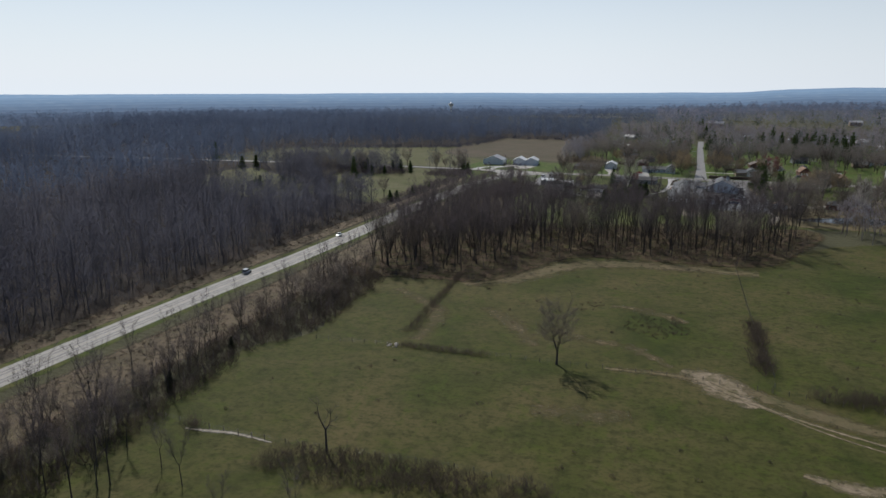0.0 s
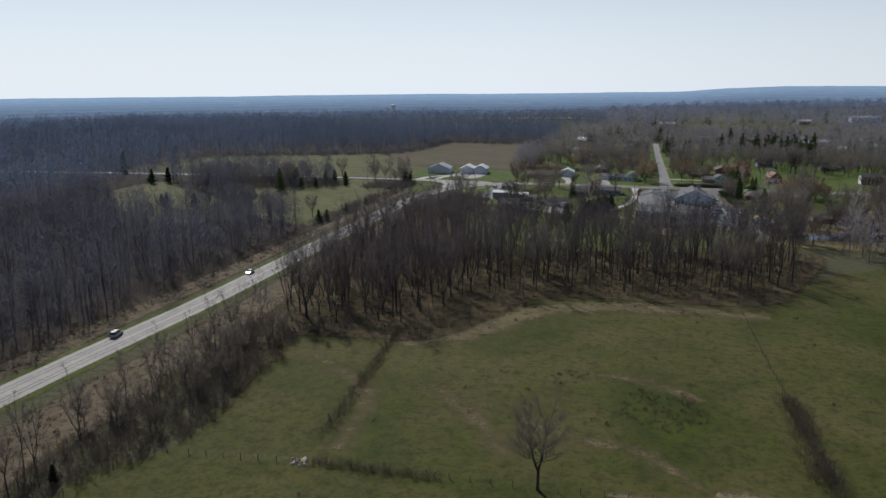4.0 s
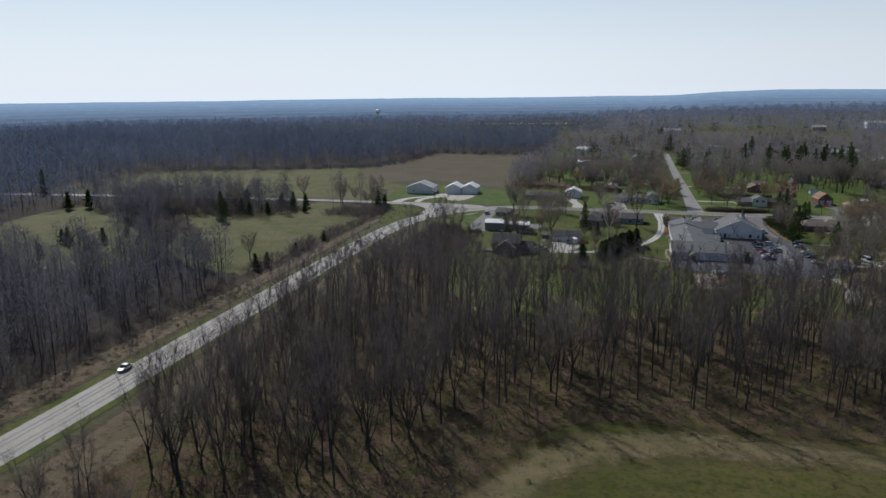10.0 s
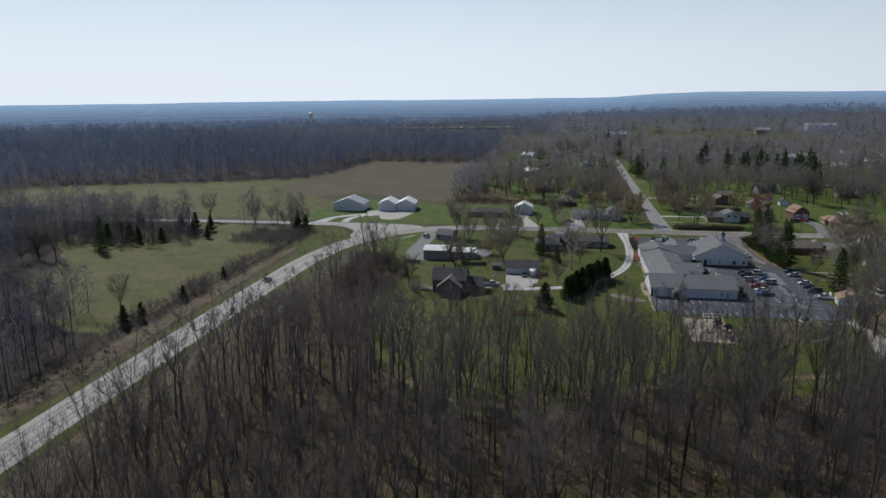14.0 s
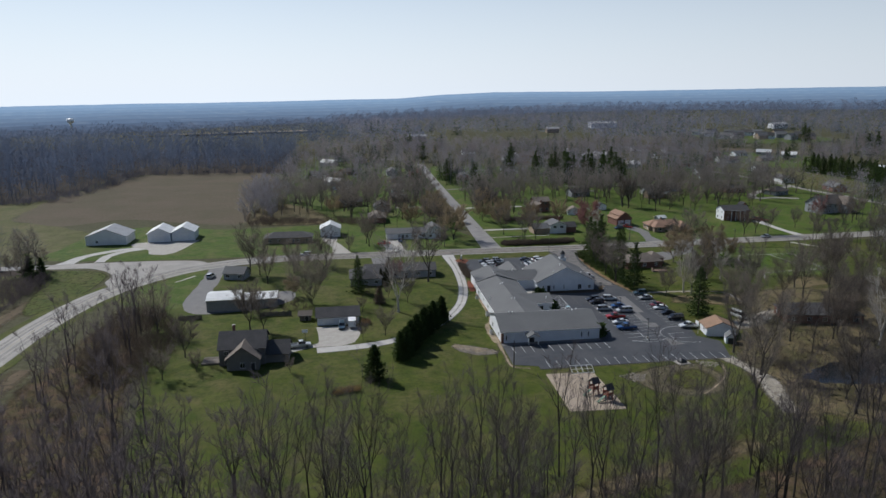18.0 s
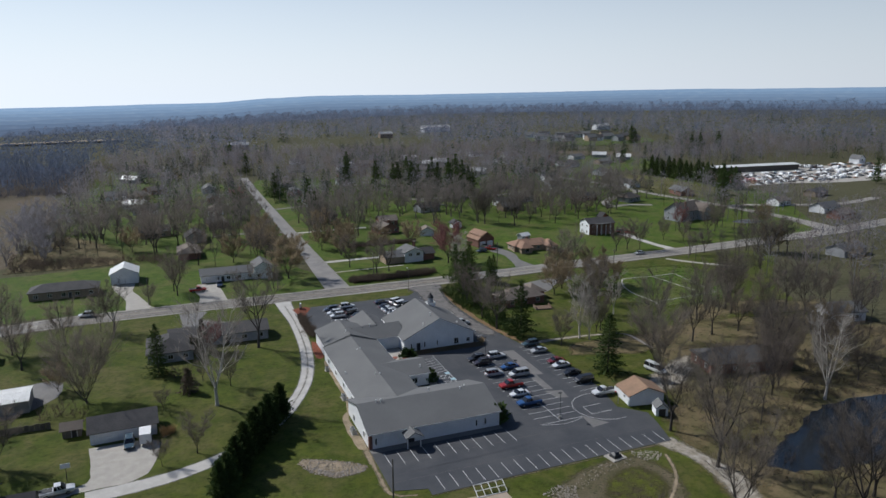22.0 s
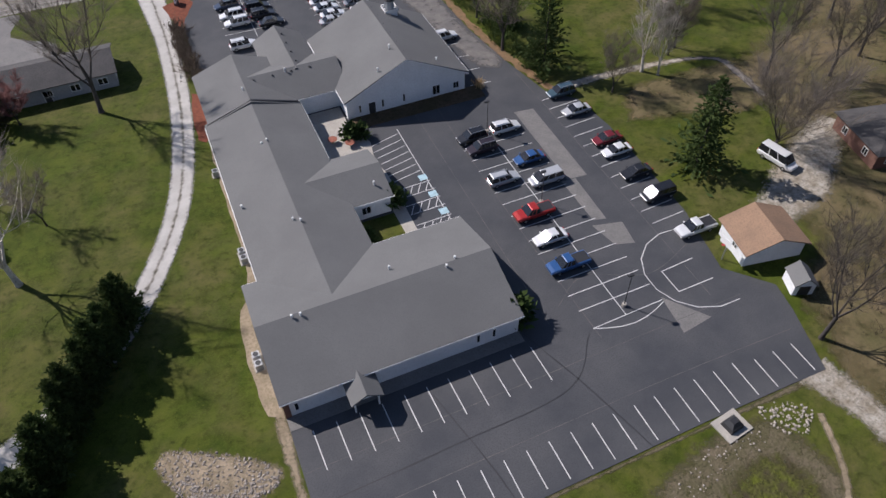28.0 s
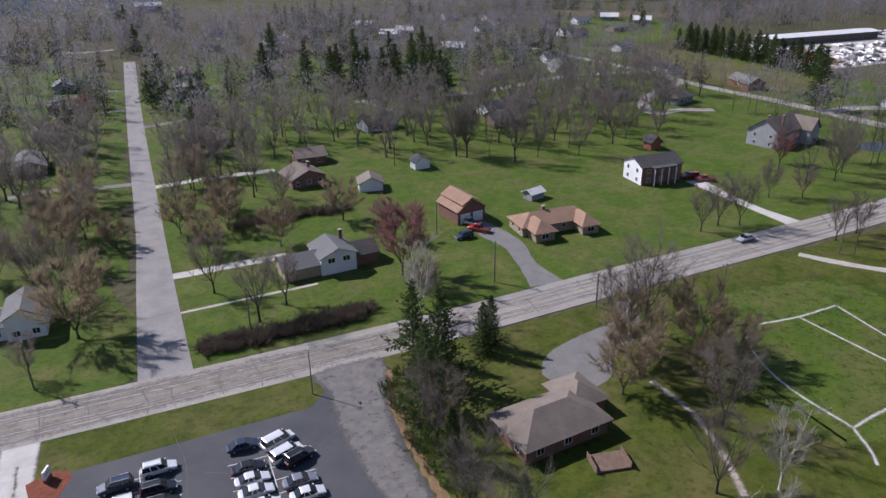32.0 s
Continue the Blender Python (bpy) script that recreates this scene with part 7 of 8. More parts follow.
orange = house("orange_roofed_house", 103.4, 596, -3, 18, 7.4, 2.8, 4.6, "x", M_TANBRICK, M_SHINGLE_OR, "pale ranch house with an orange-brown hipped roof", "house", hip=3.7, windows=around(18, 7.4, 4), chimneys=((-1.5, 0.5, 5.6),), over=0.7)
for x0, x1 in ((-8.2, -2.0), (4.4, 10.0)):
    part("wall", Geo().box(x0 + 0.6, x1 - 0.6, -8.0, 0, -0.2, 2.8), M_TANBRICK, orange)
    add_roof(orange, M_SHINGLE_OR, x0 + 0.6, x1 - 0.6, -8.0, 0.5, 2.8, 4.4, "y", over=0.7, hip=2.6)
    opening(orange, "window", "S", (x0 + x1) / 2, -8.02, 0.8, 1.8, 1.2, M_WHITE, M_GLASS)
barn = house("brick_barn", 86.6, 611.5, 8, 8.2, 9.6, 3.7, 6.5, "y", M_BRICK, M_SHINGLE_OR, "brick barn with a rounded orange-brown roof", "barn", garages=(("S", -1.9, 2.9, 2.6), ("S", 1.9, 2.9, 2.6)))
add_roof(barn, M_SHINGLE_OR, -2.9, 2.9, -4.8, 4.8, 5.2, 6.8, "y", over=0.2, end=0.5)
house("grey_garden_shed", 110.2, 615.2, 15, 4.6, 3.4, 2.1, 3.0, "x", M_SIDING_G, M_TIN, "small pale grey metal shed", "shed")
house("barn_shed", 92, 654, 5, 5, 3.6, 2.6, 4.0, "y", M_SIDING, M_SHINGLE_DK, "small pale barn-shaped shed", "shed")
split = house("split_level_house", 48.5, 597, 4, 8, 8.4, 4.2, 5.9, "y", M_SIDING, M_SHINGLE, "white split-level house with a grey roof", "house", windows=(("S", -1.7, 2.7, 1.5, 1.1), ("S", 1.7, 2.7, 1.5, 1.1), ("E", 0, 2.7, 1.2, 1.1)), chimneys=((3.0, 3.0, 7.0),))
part("wing_wall", wall_solid(-12, -4, -3.5, 4, 2.8, 4.6, "x"), M_TANBRICK, split)
add_roof(split, M_SHINGLE, -12, -4, -3.5, 4, 2.8, 4.6, "x", over=0.5)
part("wing_wall", wall_solid(4, 9.5, -3, 3.5, 2.8, 4.6, "x"), M_BRICK, split)
add_roof(split, M_SHINGLE_DK, 4, 9.5, -3, 3.5, 2.8, 4.6, "x", over=0.5)
house("brown_house", 55.5, 656, 10, 10.4, 9.6, 2.8, 5.0, "y", M_BRICK, M_SHINGLE_BR, "brown brick house with a tan roof", "house", windows=around(10.4, 9.6, 3), chimneys=((2, 0, 6.0),))
house("brown_house", 62, 675, 0, 9.2, 8.2, 2.8, 4.8, "x", M_BRICK, M_SHINGLE_BR, "brown brick house among trees", "house", windows=around(9.2, 8.2, 2))
house("tan_garage", 72, 642.5, -12, 6.6, 6.2, 2.5, 4.2, "y", M_SIDING, M_SHINGLE_BR, "tan-roofed white garage beside a house", "garage", garages=(("W", 0, 3.4, 2.2),))
porchy = house("white_porch_house", 150, 615, -3, 13.5, 9, 5.4, 7.4, "x", M_SIDING, M_SHINGLE_DK, "white two-storey house with a columned porch", "house", windows=around(13.5, 9, 3, 3.5) + around(13.5, 9, 3, 0.8), doors=(("S", 0, 1.1, 2.1),))
part("porch_roof", Geo().box(-4, 4, -6.6, -4.4, 5.2, 5.5), M_SHINGLE_DK, porchy)
for k in range(4):
    part("column", Geo().tube((-3.6 + 2.4 * k, -6.3, 0), (-3.6 + 2.4 * k, -6.3, 5.2), 0.16, 0.14, 8), M_WHITE, porchy)
part("brick_front", Geo().box(-6.78, 6.78, -4.56, -4.48, -0.1, 5.2), M_BRICK, porchy, "dark brick front wall")
house("red_shed", 170, 640, 0, 4, 4, 2.6, 4.6, "y", M_REDWOOD, M_SHINGLE_DK, "small dark red shed", "shed")
big = house("large_house", 213, 628, 15, 20, 11, 5.4, 9.2, "x", M_SIDING_G, M_SHINGLE_BR, "large grey two-storey house with steep gables", "house", windows=around(20, 11, 5, 3.4) + around(20, 11, 5, 0.8), chimneys=((-4, -3, 10.2), (-6, 1, 9.8)))
part("gable_wall", wall_solid(4, 10, -9, 0, 5.2, 8.6, "y"), M_SIDING_G, big)
add_roof(big, M_SHINGLE_BR, 4, 10, -9, 0, 5.2, 8.6, "y", over=0.5)
# closed walls in dark timber colour imitate the shade inside the open front
house("yard_hall", 410, 783, -4, 84, 13, 4.6, 5.4, "x", M_TIMBER, M_TIN, "very long white storage hall, dark walls for its open front's shade", "warehouse", over=1.0)

# ---- yard and garden trees ----
ROW = [(-23.2, 472.2), (-26.0, 467.6), (-28.6, 463.0), (-31.2, 458.2), (-33.6, 453.2), (-35.8, 448.2), (-37.8, 443.0)]
for i, (x, y) in enumerate(smooth_line(ROW, 1.75)):
    plant(ARBOR, x + 0.5 * math.sin(i * 2.3), y, 0.80 + 0.09 * math.sin(i * 1.9), squash=0.86)
plant(ARBOR, -45.2, 431.5, 0.92)
plant(SPRUCE, -48.0, 506.6, 0.80, squash=1.0)
plant(PINE, 47.8, 497.5, 0.84, squash=0.95)
plant(SPRUCE, 55.8, 466.4, 0.92, squash=1.2)
plant(JUNIPER, -36.8, 519.4, 1.0)
plant(JUNIPER, -39.6, 518.2, 0.6)
plant(GNARLED, -35.8, 483.2, 1.15)
plant(WEEPER, -41.4, 493)
plant(BUDDING, -34.7, 518.9, 0.6)
for x, y, s in ((47.8, 540, 0.8), (52.5, 545, 0.9), (62.8, 551, 0.62), (65.2, 552.6, 0.62), (51.4, 555, 0.75), (46.8, 528, 0.55), (49, 512, 0.6)):
    plant(PINE if s > 0.7 else SPRUCE, x, y, s)
for x, y, s in ((88, 785, 1.1), (98, 778, 1.0), (108, 770, 1.1), (118, 764, 1.0), (128, 752, 1.1), (138, 745, 1.0), (104, 760, 0.9), (124, 828, 1.0), (150, 784, 1.0), (30, 700, 0.8), (34, 740, 0.9), (-8, 720, 0.9)):
    plant(PINE, x, y, s)
for k in range(34):
    plant(SPRUCE, 315 + 4.5 * math.sin(math.pi * k / 33) + 3.2 * (k % 2) + 0.8 * (k % 3), 799 - 3.0 * k, 0.72 + 0.06 * (k * 7 % 5), squash=1.15)
for x, y, s in ((472, 930, 1.0), (480, 927, 1.1), (508, 931, 1.1), (480, 1046, 1.2), (488, 1050, 1.0), (354, 885, 0.7), (360, 890, 0.7), (350, 880, 0.6), (346, 886, 0.6), (430, 686, 0.9), (262, 655, 1.25), (-76, 754, 0.8), (25, 794, 1.0), (87, 862, 1.1), (19, 929, 0.9), (16, 1035, 1.0), (99, 771, 1.1), (130, 745, 1.0), (155, 808, 1.1), (72, 803, 1.0), (20, 778, 0.9), (112, 768, 1.0), (122, 758, 1.1), (142, 748, 0.9), (146, 800, 1.0), (138, 812, 1.0)):
    plant(PINE if s > 0.85 else SPRUCE, x, y, s)
for x, y, s in ((62.6, 490.2, 0.85), (92.1, 434.7, 0.95), (57.3, 567.0, 0.75), (84, 505, 0.62), (64.5, 488.2, 0.6)):
    plant(SYCAMORE, x, y, s)
BROAD = ((-22.5, 516.9, 3, 1.02), (108.5, 452, 3, 0.8), (50.2, 435.5, 3, 0.8), (-32, 493, 2, 0.62), (-41, 462.3, 2, 0.6), (-47.4, 459.6, 2, 0.4), (-66, 438.4, 2, 0.3), (-89.4, 442.3, 1, 0.35), (-80.3, 523, 1, 0.8), (-63.8, 547.7, 2, 0.8), (86.4, 518, 1, 0.9), (54.9, 487.2, 2, 0.7), (69.5, 492.4, 2, 0.7), (124, 484, 1, 0.9), (134.5, 479, 0, 0.9), (118, 491.5, 1, 1.0), (125, 501, 0, 0.9),
         (106.3, 446, 1, 0.9), (80, 480, 3, 0.9), (116.6, 504, 1, 0.8), (137.4, 488.6, 0, 0.9), (83, 441, 1, 0.8), (-42, 578.8, 1, 0.9), (-88.4, 538.3, 3, 0.85), (-84.5, 536, 1, 0.95), (-106.3, 473.4, 1, 0.9), (-94.3, 452.7, 2, 0.8), (-96.7, 438.5, 2, 0.6), (-80, 472, 1, 0.9), (-76, 470, 2, 0.9),
         (92.9, 545, 0, 1.0), (86.4, 543.5, 2, 1.1), (28.9, 578.6, 0, 0.75), (22.4, 594.3, 1, 0.8), (35, 583, 1, 0.75), (-6, 600, 1, 0.85), (40, 649, 3, 0.7), (-10, 575.5, 2, 0.6), (135.3, 577.6, 1, 0.7), (141.6, 578.7, 1, 0.75), (168.3, 588.3, 2, 0.7), (176, 584, 2, 0.7), (147, 577, 2, 0.9), (72, 494, 1, 0.7), (76, 508, 1, 0.75),
         (49, 420.5, 3, 0.98), (57.4, 398, 3, 0.95), (66.8, 402.7, 1, 0.95), (37, 403, 3, 0.9), (70, 441, 1, 0.9), (95, 452, 3, 0.8), (102, 458, 1, 0.9), (108, 478, 1, 0.8), (90, 476, 0, 0.8), (88, 444, 1, 0.7), (44.3, 506, 0, 0.8), (45, 518, 2, 0.9), (46, 532, 1, 0.8),
         (-47, 485, 2, 0.35), (-38, 499, 2, 0.4), (-83, 487, 1, 0.55), (-60, 545, 3, 0.7), (-72, 538, 1, 0.8), (-50.5, 571.5, 2, 0.5), (-43, 585, 1, 0.8))
for x, y, k, s in BROAD:
    plant(YARD[k], x, y, s * 1.12)
plant(BUSHY, -63.2, 495.5, 1.05)
for x, y, s in ((69.8, 465.7, 0.95), (95, 451, 0.8)):
    plant(BUSHY, x, y, s)
plant(BUDDING, 61, 586, 1.25)
plant(BUDDING, -4.6, 752, 0.9)
for x, y, s in ((84, 536, 0.95), (-2.9, 586.4, 1.15), (97.5, 536.4, 0.95), (100, 530, 0.7), (78, 531, 0.85), (92, 528, 0.7), (40, 612, 0.8), (30, 628, 0.8), (58, 622, 0.8), (24, 616, 0.7), (-8, 640, 0.9), (4, 628, 0.6), (66, 606, 0.7), (62, 575, 0.55), (-70, 505, 0.5)):
    plant(CATKIN, x, y, s)
structure("rough_yard", soft_patch("rough_yard", [(-104, 634), (-80, 633), (-62, 637), (-64, 664), (-84, 700), (-102, 700)], 0.075, 6, S_DRYGRASS), None, "rough brown ground under bare trees", "rough ground")
forest("yard_thicket", scatter([(-100, 634), (-62, 634), (-44, 630), (-44, 640), (-98, 650)], 3.2, 14) + scatter([(-104, 640), (-90, 640), (-84, 720), (-104, 730)], 8, 13), brush, M_BRUSH, "tangled brown thicket behind the lawns", "thicket", 0.8, 2.0, 33)
forest("field_corner_trees", scatter([(-106, 640), (-92, 638), (-82, 712), (-100, 736), (-108, 730)], 10, 12), [both(bare_tree(126 + i, h, 0.12, 7.2, 0.3, 22, 4, 14, 5, 1.2, 0.06)) for i, h in enumerate((17, 15))], M_TWIGHAZE, "haze-paled grey leafless trees at the field's corner", "trees", 0.7, 1.1, 34)
park = scatter([(18, 640), (48, 632), (90, 660), (130, 640), (180, 650), (240, 690), (240, 735), (110, 735), (20, 720)], 11.5, 51, [[(44, 640), (80, 636), (80, 684), (44, 684)]])
park += scatter([(4, 604), (4, 735), (-95, 735), (-98, 668), (-60, 645), (-36, 626), (-24, 600)], 11.5, 52, [[(-44, 632), (-28, 632), (-28, 648), (-44, 648)]])
park += scatter([(18, 600), (30, 598), (36, 700), (18, 700)], 10.5, 54, [[(15, 603), (40, 603), (40, 609), (15, 609)], [(15, 668), (50, 668), (50, 674), (15, 674)]])
park += scatter([(56, 398), (110, 397), (150, 420), (150, 468), (100, 480), (82, 452), (64, 447)], 19, 68, [[(57, 413), (70, 408), (84, 407), (105, 413), (124, 427), (108, 437), (88, 437), (62, 425)]])
park += scatter([(185, 590), (235, 588), (235, 606), (200, 612), (186, 606)], 11, 53) + scatter([(98, 462), (150, 440), (165, 500), (140, 512), (100, 500)], 21, 54) + scatter([(150, 520), (210, 540), (200, 556), (150, 552)], 13, 55)
backyard = [(x, y) for x, y in park if y > 664]
grove = [both(bare_tree(120 + i, h, 0.2, sp, 0.36, 18, 4, 14, 4, 1.0, 0.085)) for i, (h, sp) in enumerate(((16, 7.0), (14, 6.2), (18, 7.6)))]
forest("backyard_trees", backyard[::2], grove, M_TWIGBROWN, "crowded leafless trees behind the houses", "trees", 0.75, 1.1, 17)
forest("backyard_trees", backyard[1::2], grove, M_GREYTWIG, "crowded pale grey-brown trees behind the houses", "trees", 0.75, 1.1, 18)
for i, (x, y) in enumerate(p for p in park if p[1] <= 664):
    r = random.Random(i + 77)
    q = r.random()
    plant((YARD[i % 4] if q < 0.38 else TALL[(1, 4, 0, 2)[i % 4]]) if q < 0.9 else CATKIN if q < 0.98 else BUDDING, x, y, r.uniform(0.75, 1.1) * (0.68 if 0.38 <= q < 0.9 else 0.95))
suburb = scatter([(8, 912), (18, 912), (18, 1060), (8, 1060)], 7, 69) + scatter([(-98, 735), (8, 735), (8, 1060), (-98, 1060)], 13, 56) + scatter([(18, 720), (110, 735), (250, 735), (250, 690), (330, 700), (320, 815), (640, 822), (640, 1060), (18, 1060)], 12, 57, [[(258, 690), (258, 800), (330, 812), (330, 690)], [(335, 700), (335, 806), (560, 806), (560, 690)], [(400, 992), (450, 920), (413, 918), (375, 950), (335, 990), (360, 1012)], [(392, 1005), (470, 945), (545, 1062), (400, 1062)], [(275, 835), (330, 835), (385, 885), (370, 930), (320, 950), (295, 925)]]) + scatter([(225, 596), (290, 606), (330, 640), (330, 690), (270, 700), (225, 680)], 14, 16) + scatter([(560, 690), (700, 700), (700, 830), (575, 820)], 12, 15) + scatter([(280, 590), (640, 690), (640, 450), (200, 450), (160, 520), (230, 560)], 13, 58) + scatter([(110, 396), (300, 300), (640, 300), (640, 450), (160, 450)], 11, 59) + scatter([(100, 330), (200, 390), (190, 420), (80, 402), (66, 380)], 9, 60)
crowd = [rough_tree(230 + i, h, r, 100, 0.25) for i, (h, r) in enumerate(((16, 5.4), (14, 5.2), (18, 5.8)))]
forest("suburb_trees", suburb[::2], crowd, M_TWIGHAZE, "haze-paled grey leafless trees among far houses", "trees", 0.75, 1.15, 12)
forest("suburb_trees", suburb[1::2], crowd, M_TWIGHAZE_ROSE, "haze-paled rosy leafless trees among far houses", "trees", 0.75, 1.15, 19)
clustered = lambda x, y: noise.noise(Vector((x / 55, y / 45, 4.4)))
forest("suburb_evergreens", [p for i, p in enumerate(suburb) if p[1] > 700 and (clustered(*p) > 0.32 or i % 17 == 5)], [both(conifer(240 + i, 16, 4.6, 12, boughs=6, tufts=3)) for i in range(2)], M_EVERGREEN_FAR, "dark evergreens among far houses", "trees", 0.7, 1.15, 13)
forest("suburb_budding", [(x + 6, y + 4) for i, (x, y) in enumerate(suburb) if i % 13 == 2], [rough_tree(250, 13, 5, 150, 0.22)], M_CATKIN, "budding tan trees among far houses", "trees", 0.7, 1.0, 14)
forest("suburb_willows", [(x - 5, y + 3) for i, (x, y) in enumerate(suburb) if i % 16 == 7] + [(-52, 760), (-30, 812), (-12, 848), (60, 700), (28, 690)], [rough_tree(251, 13, 5, 150, 0.22)], M_WILLOW, "yellow-green budding trees among far houses", "trees", 0.7, 1.1, 30)
hedge = [shrub(90 + i, 1.7, 1.6, 22, 16, 0.05).arrays() for i in range(2)]
forest("road_hedge", scatter([(17, 570.6), (46, 571.2), (52, 575), (18, 574.4)], 1.0, 61) + scatter([(30, 628), (62, 627), (62, 630.5), (30, 631)], 1.5, 62) + scatter([(-7.6, 519), (-6.7, 519), (-6.7, 538), (-7.6, 538)], 0.8, 63), hedge, M_BRUSH, "clipped brown leafless hedge", "hedge", 0.9, 1.4)
forest("drive_shrubs", scatter([(43.6, 552), (42.8, 530), (43.5, 512), (46.5, 494), (50, 500), (48, 530), (50, 552)], 2.6, 64), hedge, M_HEDGE, "mixed green and brown shrubs along the drive", "shrubs", 0.7, 1.5)
forest("pond_brush", scatter([(52, 440), (56, 416), (60, 408), (110, 400), (140, 420), (108, 440), (88, 440), (70, 432)], 3.8, 65, [[(58, 413), (84, 409), (120, 428), (90, 435)]]), brush, M_BRUSH, "tangled brown brush round the pond", "thicket", 0.5, 1.1)
forest("pond_tangle", scatter([(53, 440), (58, 404), (110, 398), (150, 430), (150, 468), (100, 472), (84, 452), (62, 448)], 5.5, 70, [[(57, 413), (70, 408), (84, 407), (105, 412), (122, 427), (108, 436), (88, 436), (62, 425)], [(62, 454), (78, 454), (86, 470), (70, 470)]]), brush, M_TWIG, "tangled brown saplings and brush near the pond", "thicket", 0.8, 1.7, 23)
forest("yard_brush", scatter([(-112, 430), (-100, 440), (-98, 470), (-110, 496), (-124, 500), (-122, 460)], 2.8, 66) + [(-67, 491), (-64, 489), (-70, 490), (-44, 505), (-41, 507), (-43, 502)], brush, M_BRUSH, "brown leafless brush", "thicket", 0.8, 1.9)
forest("edge_trees", scatter([(-122, 500), (-110, 496), (-104, 440), (-90, 404), (-90, 388), (-124, 378), (-126, 440)], 8.6, 67), joined, M_TWIGDARK, "bare trees at the lawn's edge", "woodland", 0.45, 0.9, 15)
bush = conifer(95, 2.2, 1.5, 9, -0.4, 0.02, 0.3, 0.4)
BUSH = tree_thing("round_bush", *bush, M_BARK, M_HEDGE, "rounded green bush by the wall", "bush", "bushes by the wall")
for x, y, s in ((12.2, 493.6, 1.1), (13.6, 493.2, 1.0), (19.3, 452.4, 1.5), (8.0, 471.0, 0.5), (12.9, 477.2, 1.3), (7.6, 473, 0.6)):
    plant(BUSH, x, y, s)
straw = array_mesh("ornamental_grass", *shrub(97, 1.4, 1.2, 40, 8, 0.05).arrays(), M_STRAW)
for x, y, s in ((35.7, 497.6, 1.2), (-46.6, 472.4, 1.6), (-45.6, 473.4, 1.3), (-54.5, 424.0, 1.1), (-53.2, 424.4, 1.2), (-51.8, 424.7, 1.2), (-50.4, 425.0, 1.2), (-49.2, 425.4, 1.0)):
    ob = tagged(new("ornamental_grass", straw), "tan clump of dried ornamental grass", "grass clump", "ornamental grasses")
    ob.matrix_basis = Matrix.Translation((x, y, 0.1)) @ Matrix.Rotation(x, 4, "Z") @ Matrix.Scale(s, 4)

forest("weed_tufts", scatter([(-14, 222), (2, 226), (6, 212), (-4, 204), (-16, 210)], 2.2, 71) + scatter([(-32, 232), (-22, 236), (-22, 226), (-30, 222)], 2.4, 72) + scatter([(-90, 190), (-20, 186), (20, 240), (20, 296), (-30, 290), (-60, 262), (-72, 210)], 15, 73) + scatter([(-100, 125), (40, 125), (60, 168), (-95, 166)], 14, 74) + scatter([(30, 180), (120, 190), (140, 340), (60, 330), (30, 290)], 15, 75) + scatter([(-168, 20), (-162, 200), (-158, 380), (-166, 380), (-178, 20)], 7, 76), tufts, M_BRUSH, "brown weed tufts in the grass", "weeds", 0.5, 1.3)

for x, y, k, s in ((119.5, 495.6, 0, 0.9), (160, 560, 1, 0.7), (168, 561, 2, 0.8), (199, 551, 0, 0.8), (187, 557, 1, 0.9)):
    plant(YARD[k], x, y, s)

# ---- stones ----
def stones(name, poly, spacing, seed, size, label, keep=1.0):
    """Loose stones of mixed sizes, thinner where `keep` is low."""
    rng = random.Random(seed)
    g = Geo()
    for x, y in scatter(poly, spacing, seed):
        if rng.random() > keep:
            continue
        x, y = x + rng.uniform(-0.5, 0.5) * spacing, y + rng.uniform(-0.5, 0.5) * spacing
        r = size * rng.uniform(0.35, 1.0) ** 1.5 * 1.5
        a = rng.uniform(0, 6.28)
        ring = [(x + r * math.cos(a + k * 1.2566) * rng.uniform(0.6, 1.2), y + r * math.sin(a + k * 1.2566) * rng.uniform(0.6, 1.2), 0.08) for k in range(5)]
        top = [(x + 0.55 * (px - x), y + 0.55 * (py - y), 0.1 + r * rng.uniform(0.3, 0.7)) for px, py, _ in ring]
        g.add(ring + top, [(5, 6, 7, 8, 9)] + [(k, (k + 1) % 5, 5 + (k + 1) % 5, 5 + k) for k in range(5)])
    return tagged(new(name, g.mesh(name, M_STONE)), label, "stones", "", "stuff")


OVAL = [(-23.6, 450.6), (-22.4, 452.2), (-18.6, 450.6), (-13.6, 447.4), (-11.5, 445.4), (-12.4, 443.6), (-17.6, 443.2), (-21.6, 446.6)]
structure("stone_bed", soft_patch("stone_bed", OVAL, 0.1, 1.6, S_DIRT, 0.8), None, "tan soil under the rubble", "dirt")
stones("rubble_bed", OVAL, 0.3, 42, 0.15, "pale rubble stones in an oval bed", 0.75)
stones("rubble_edge", [(-23.2, 449.4), (-21.6, 446.4), (-17.6, 443.0), (-12.4, 443.4), (-11.4, 445.2), (-13.4, 445.6), (-17.4, 445.0), (-20.6, 447.8)], 0.3, 48, 0.17, "pale rubble stones along the bed's edge", 0.9)
stones("riprap", [(14.5, 424.4), (17.5, 426.4), (21, 424.6), (19.5, 421.4), (16.6, 420.6)], 0.36, 43, 0.17, "pale riprap stones at the basin", 0.9)
stones("riprap", [(37.4, 431.4), (41, 430.6), (42.6, 428.6), (40, 426.4), (37.4, 428.2)], 0.36, 44, 0.17, "pale riprap stones at the basin", 0.9)
stones("riprap", [(20, 425.5), (28, 429), (36, 430), (36, 427.5), (28, 426.5), (22, 423.5)], 0.5, 49, 0.12, "scattered stones in the basin", 0.6)
stones("stone_heap", [(-77, 173.5), (-74, 173), (-73, 176), (-76.5, 176.5)], 0.9, 45, 0.55, "pale stone heap at the field gate")
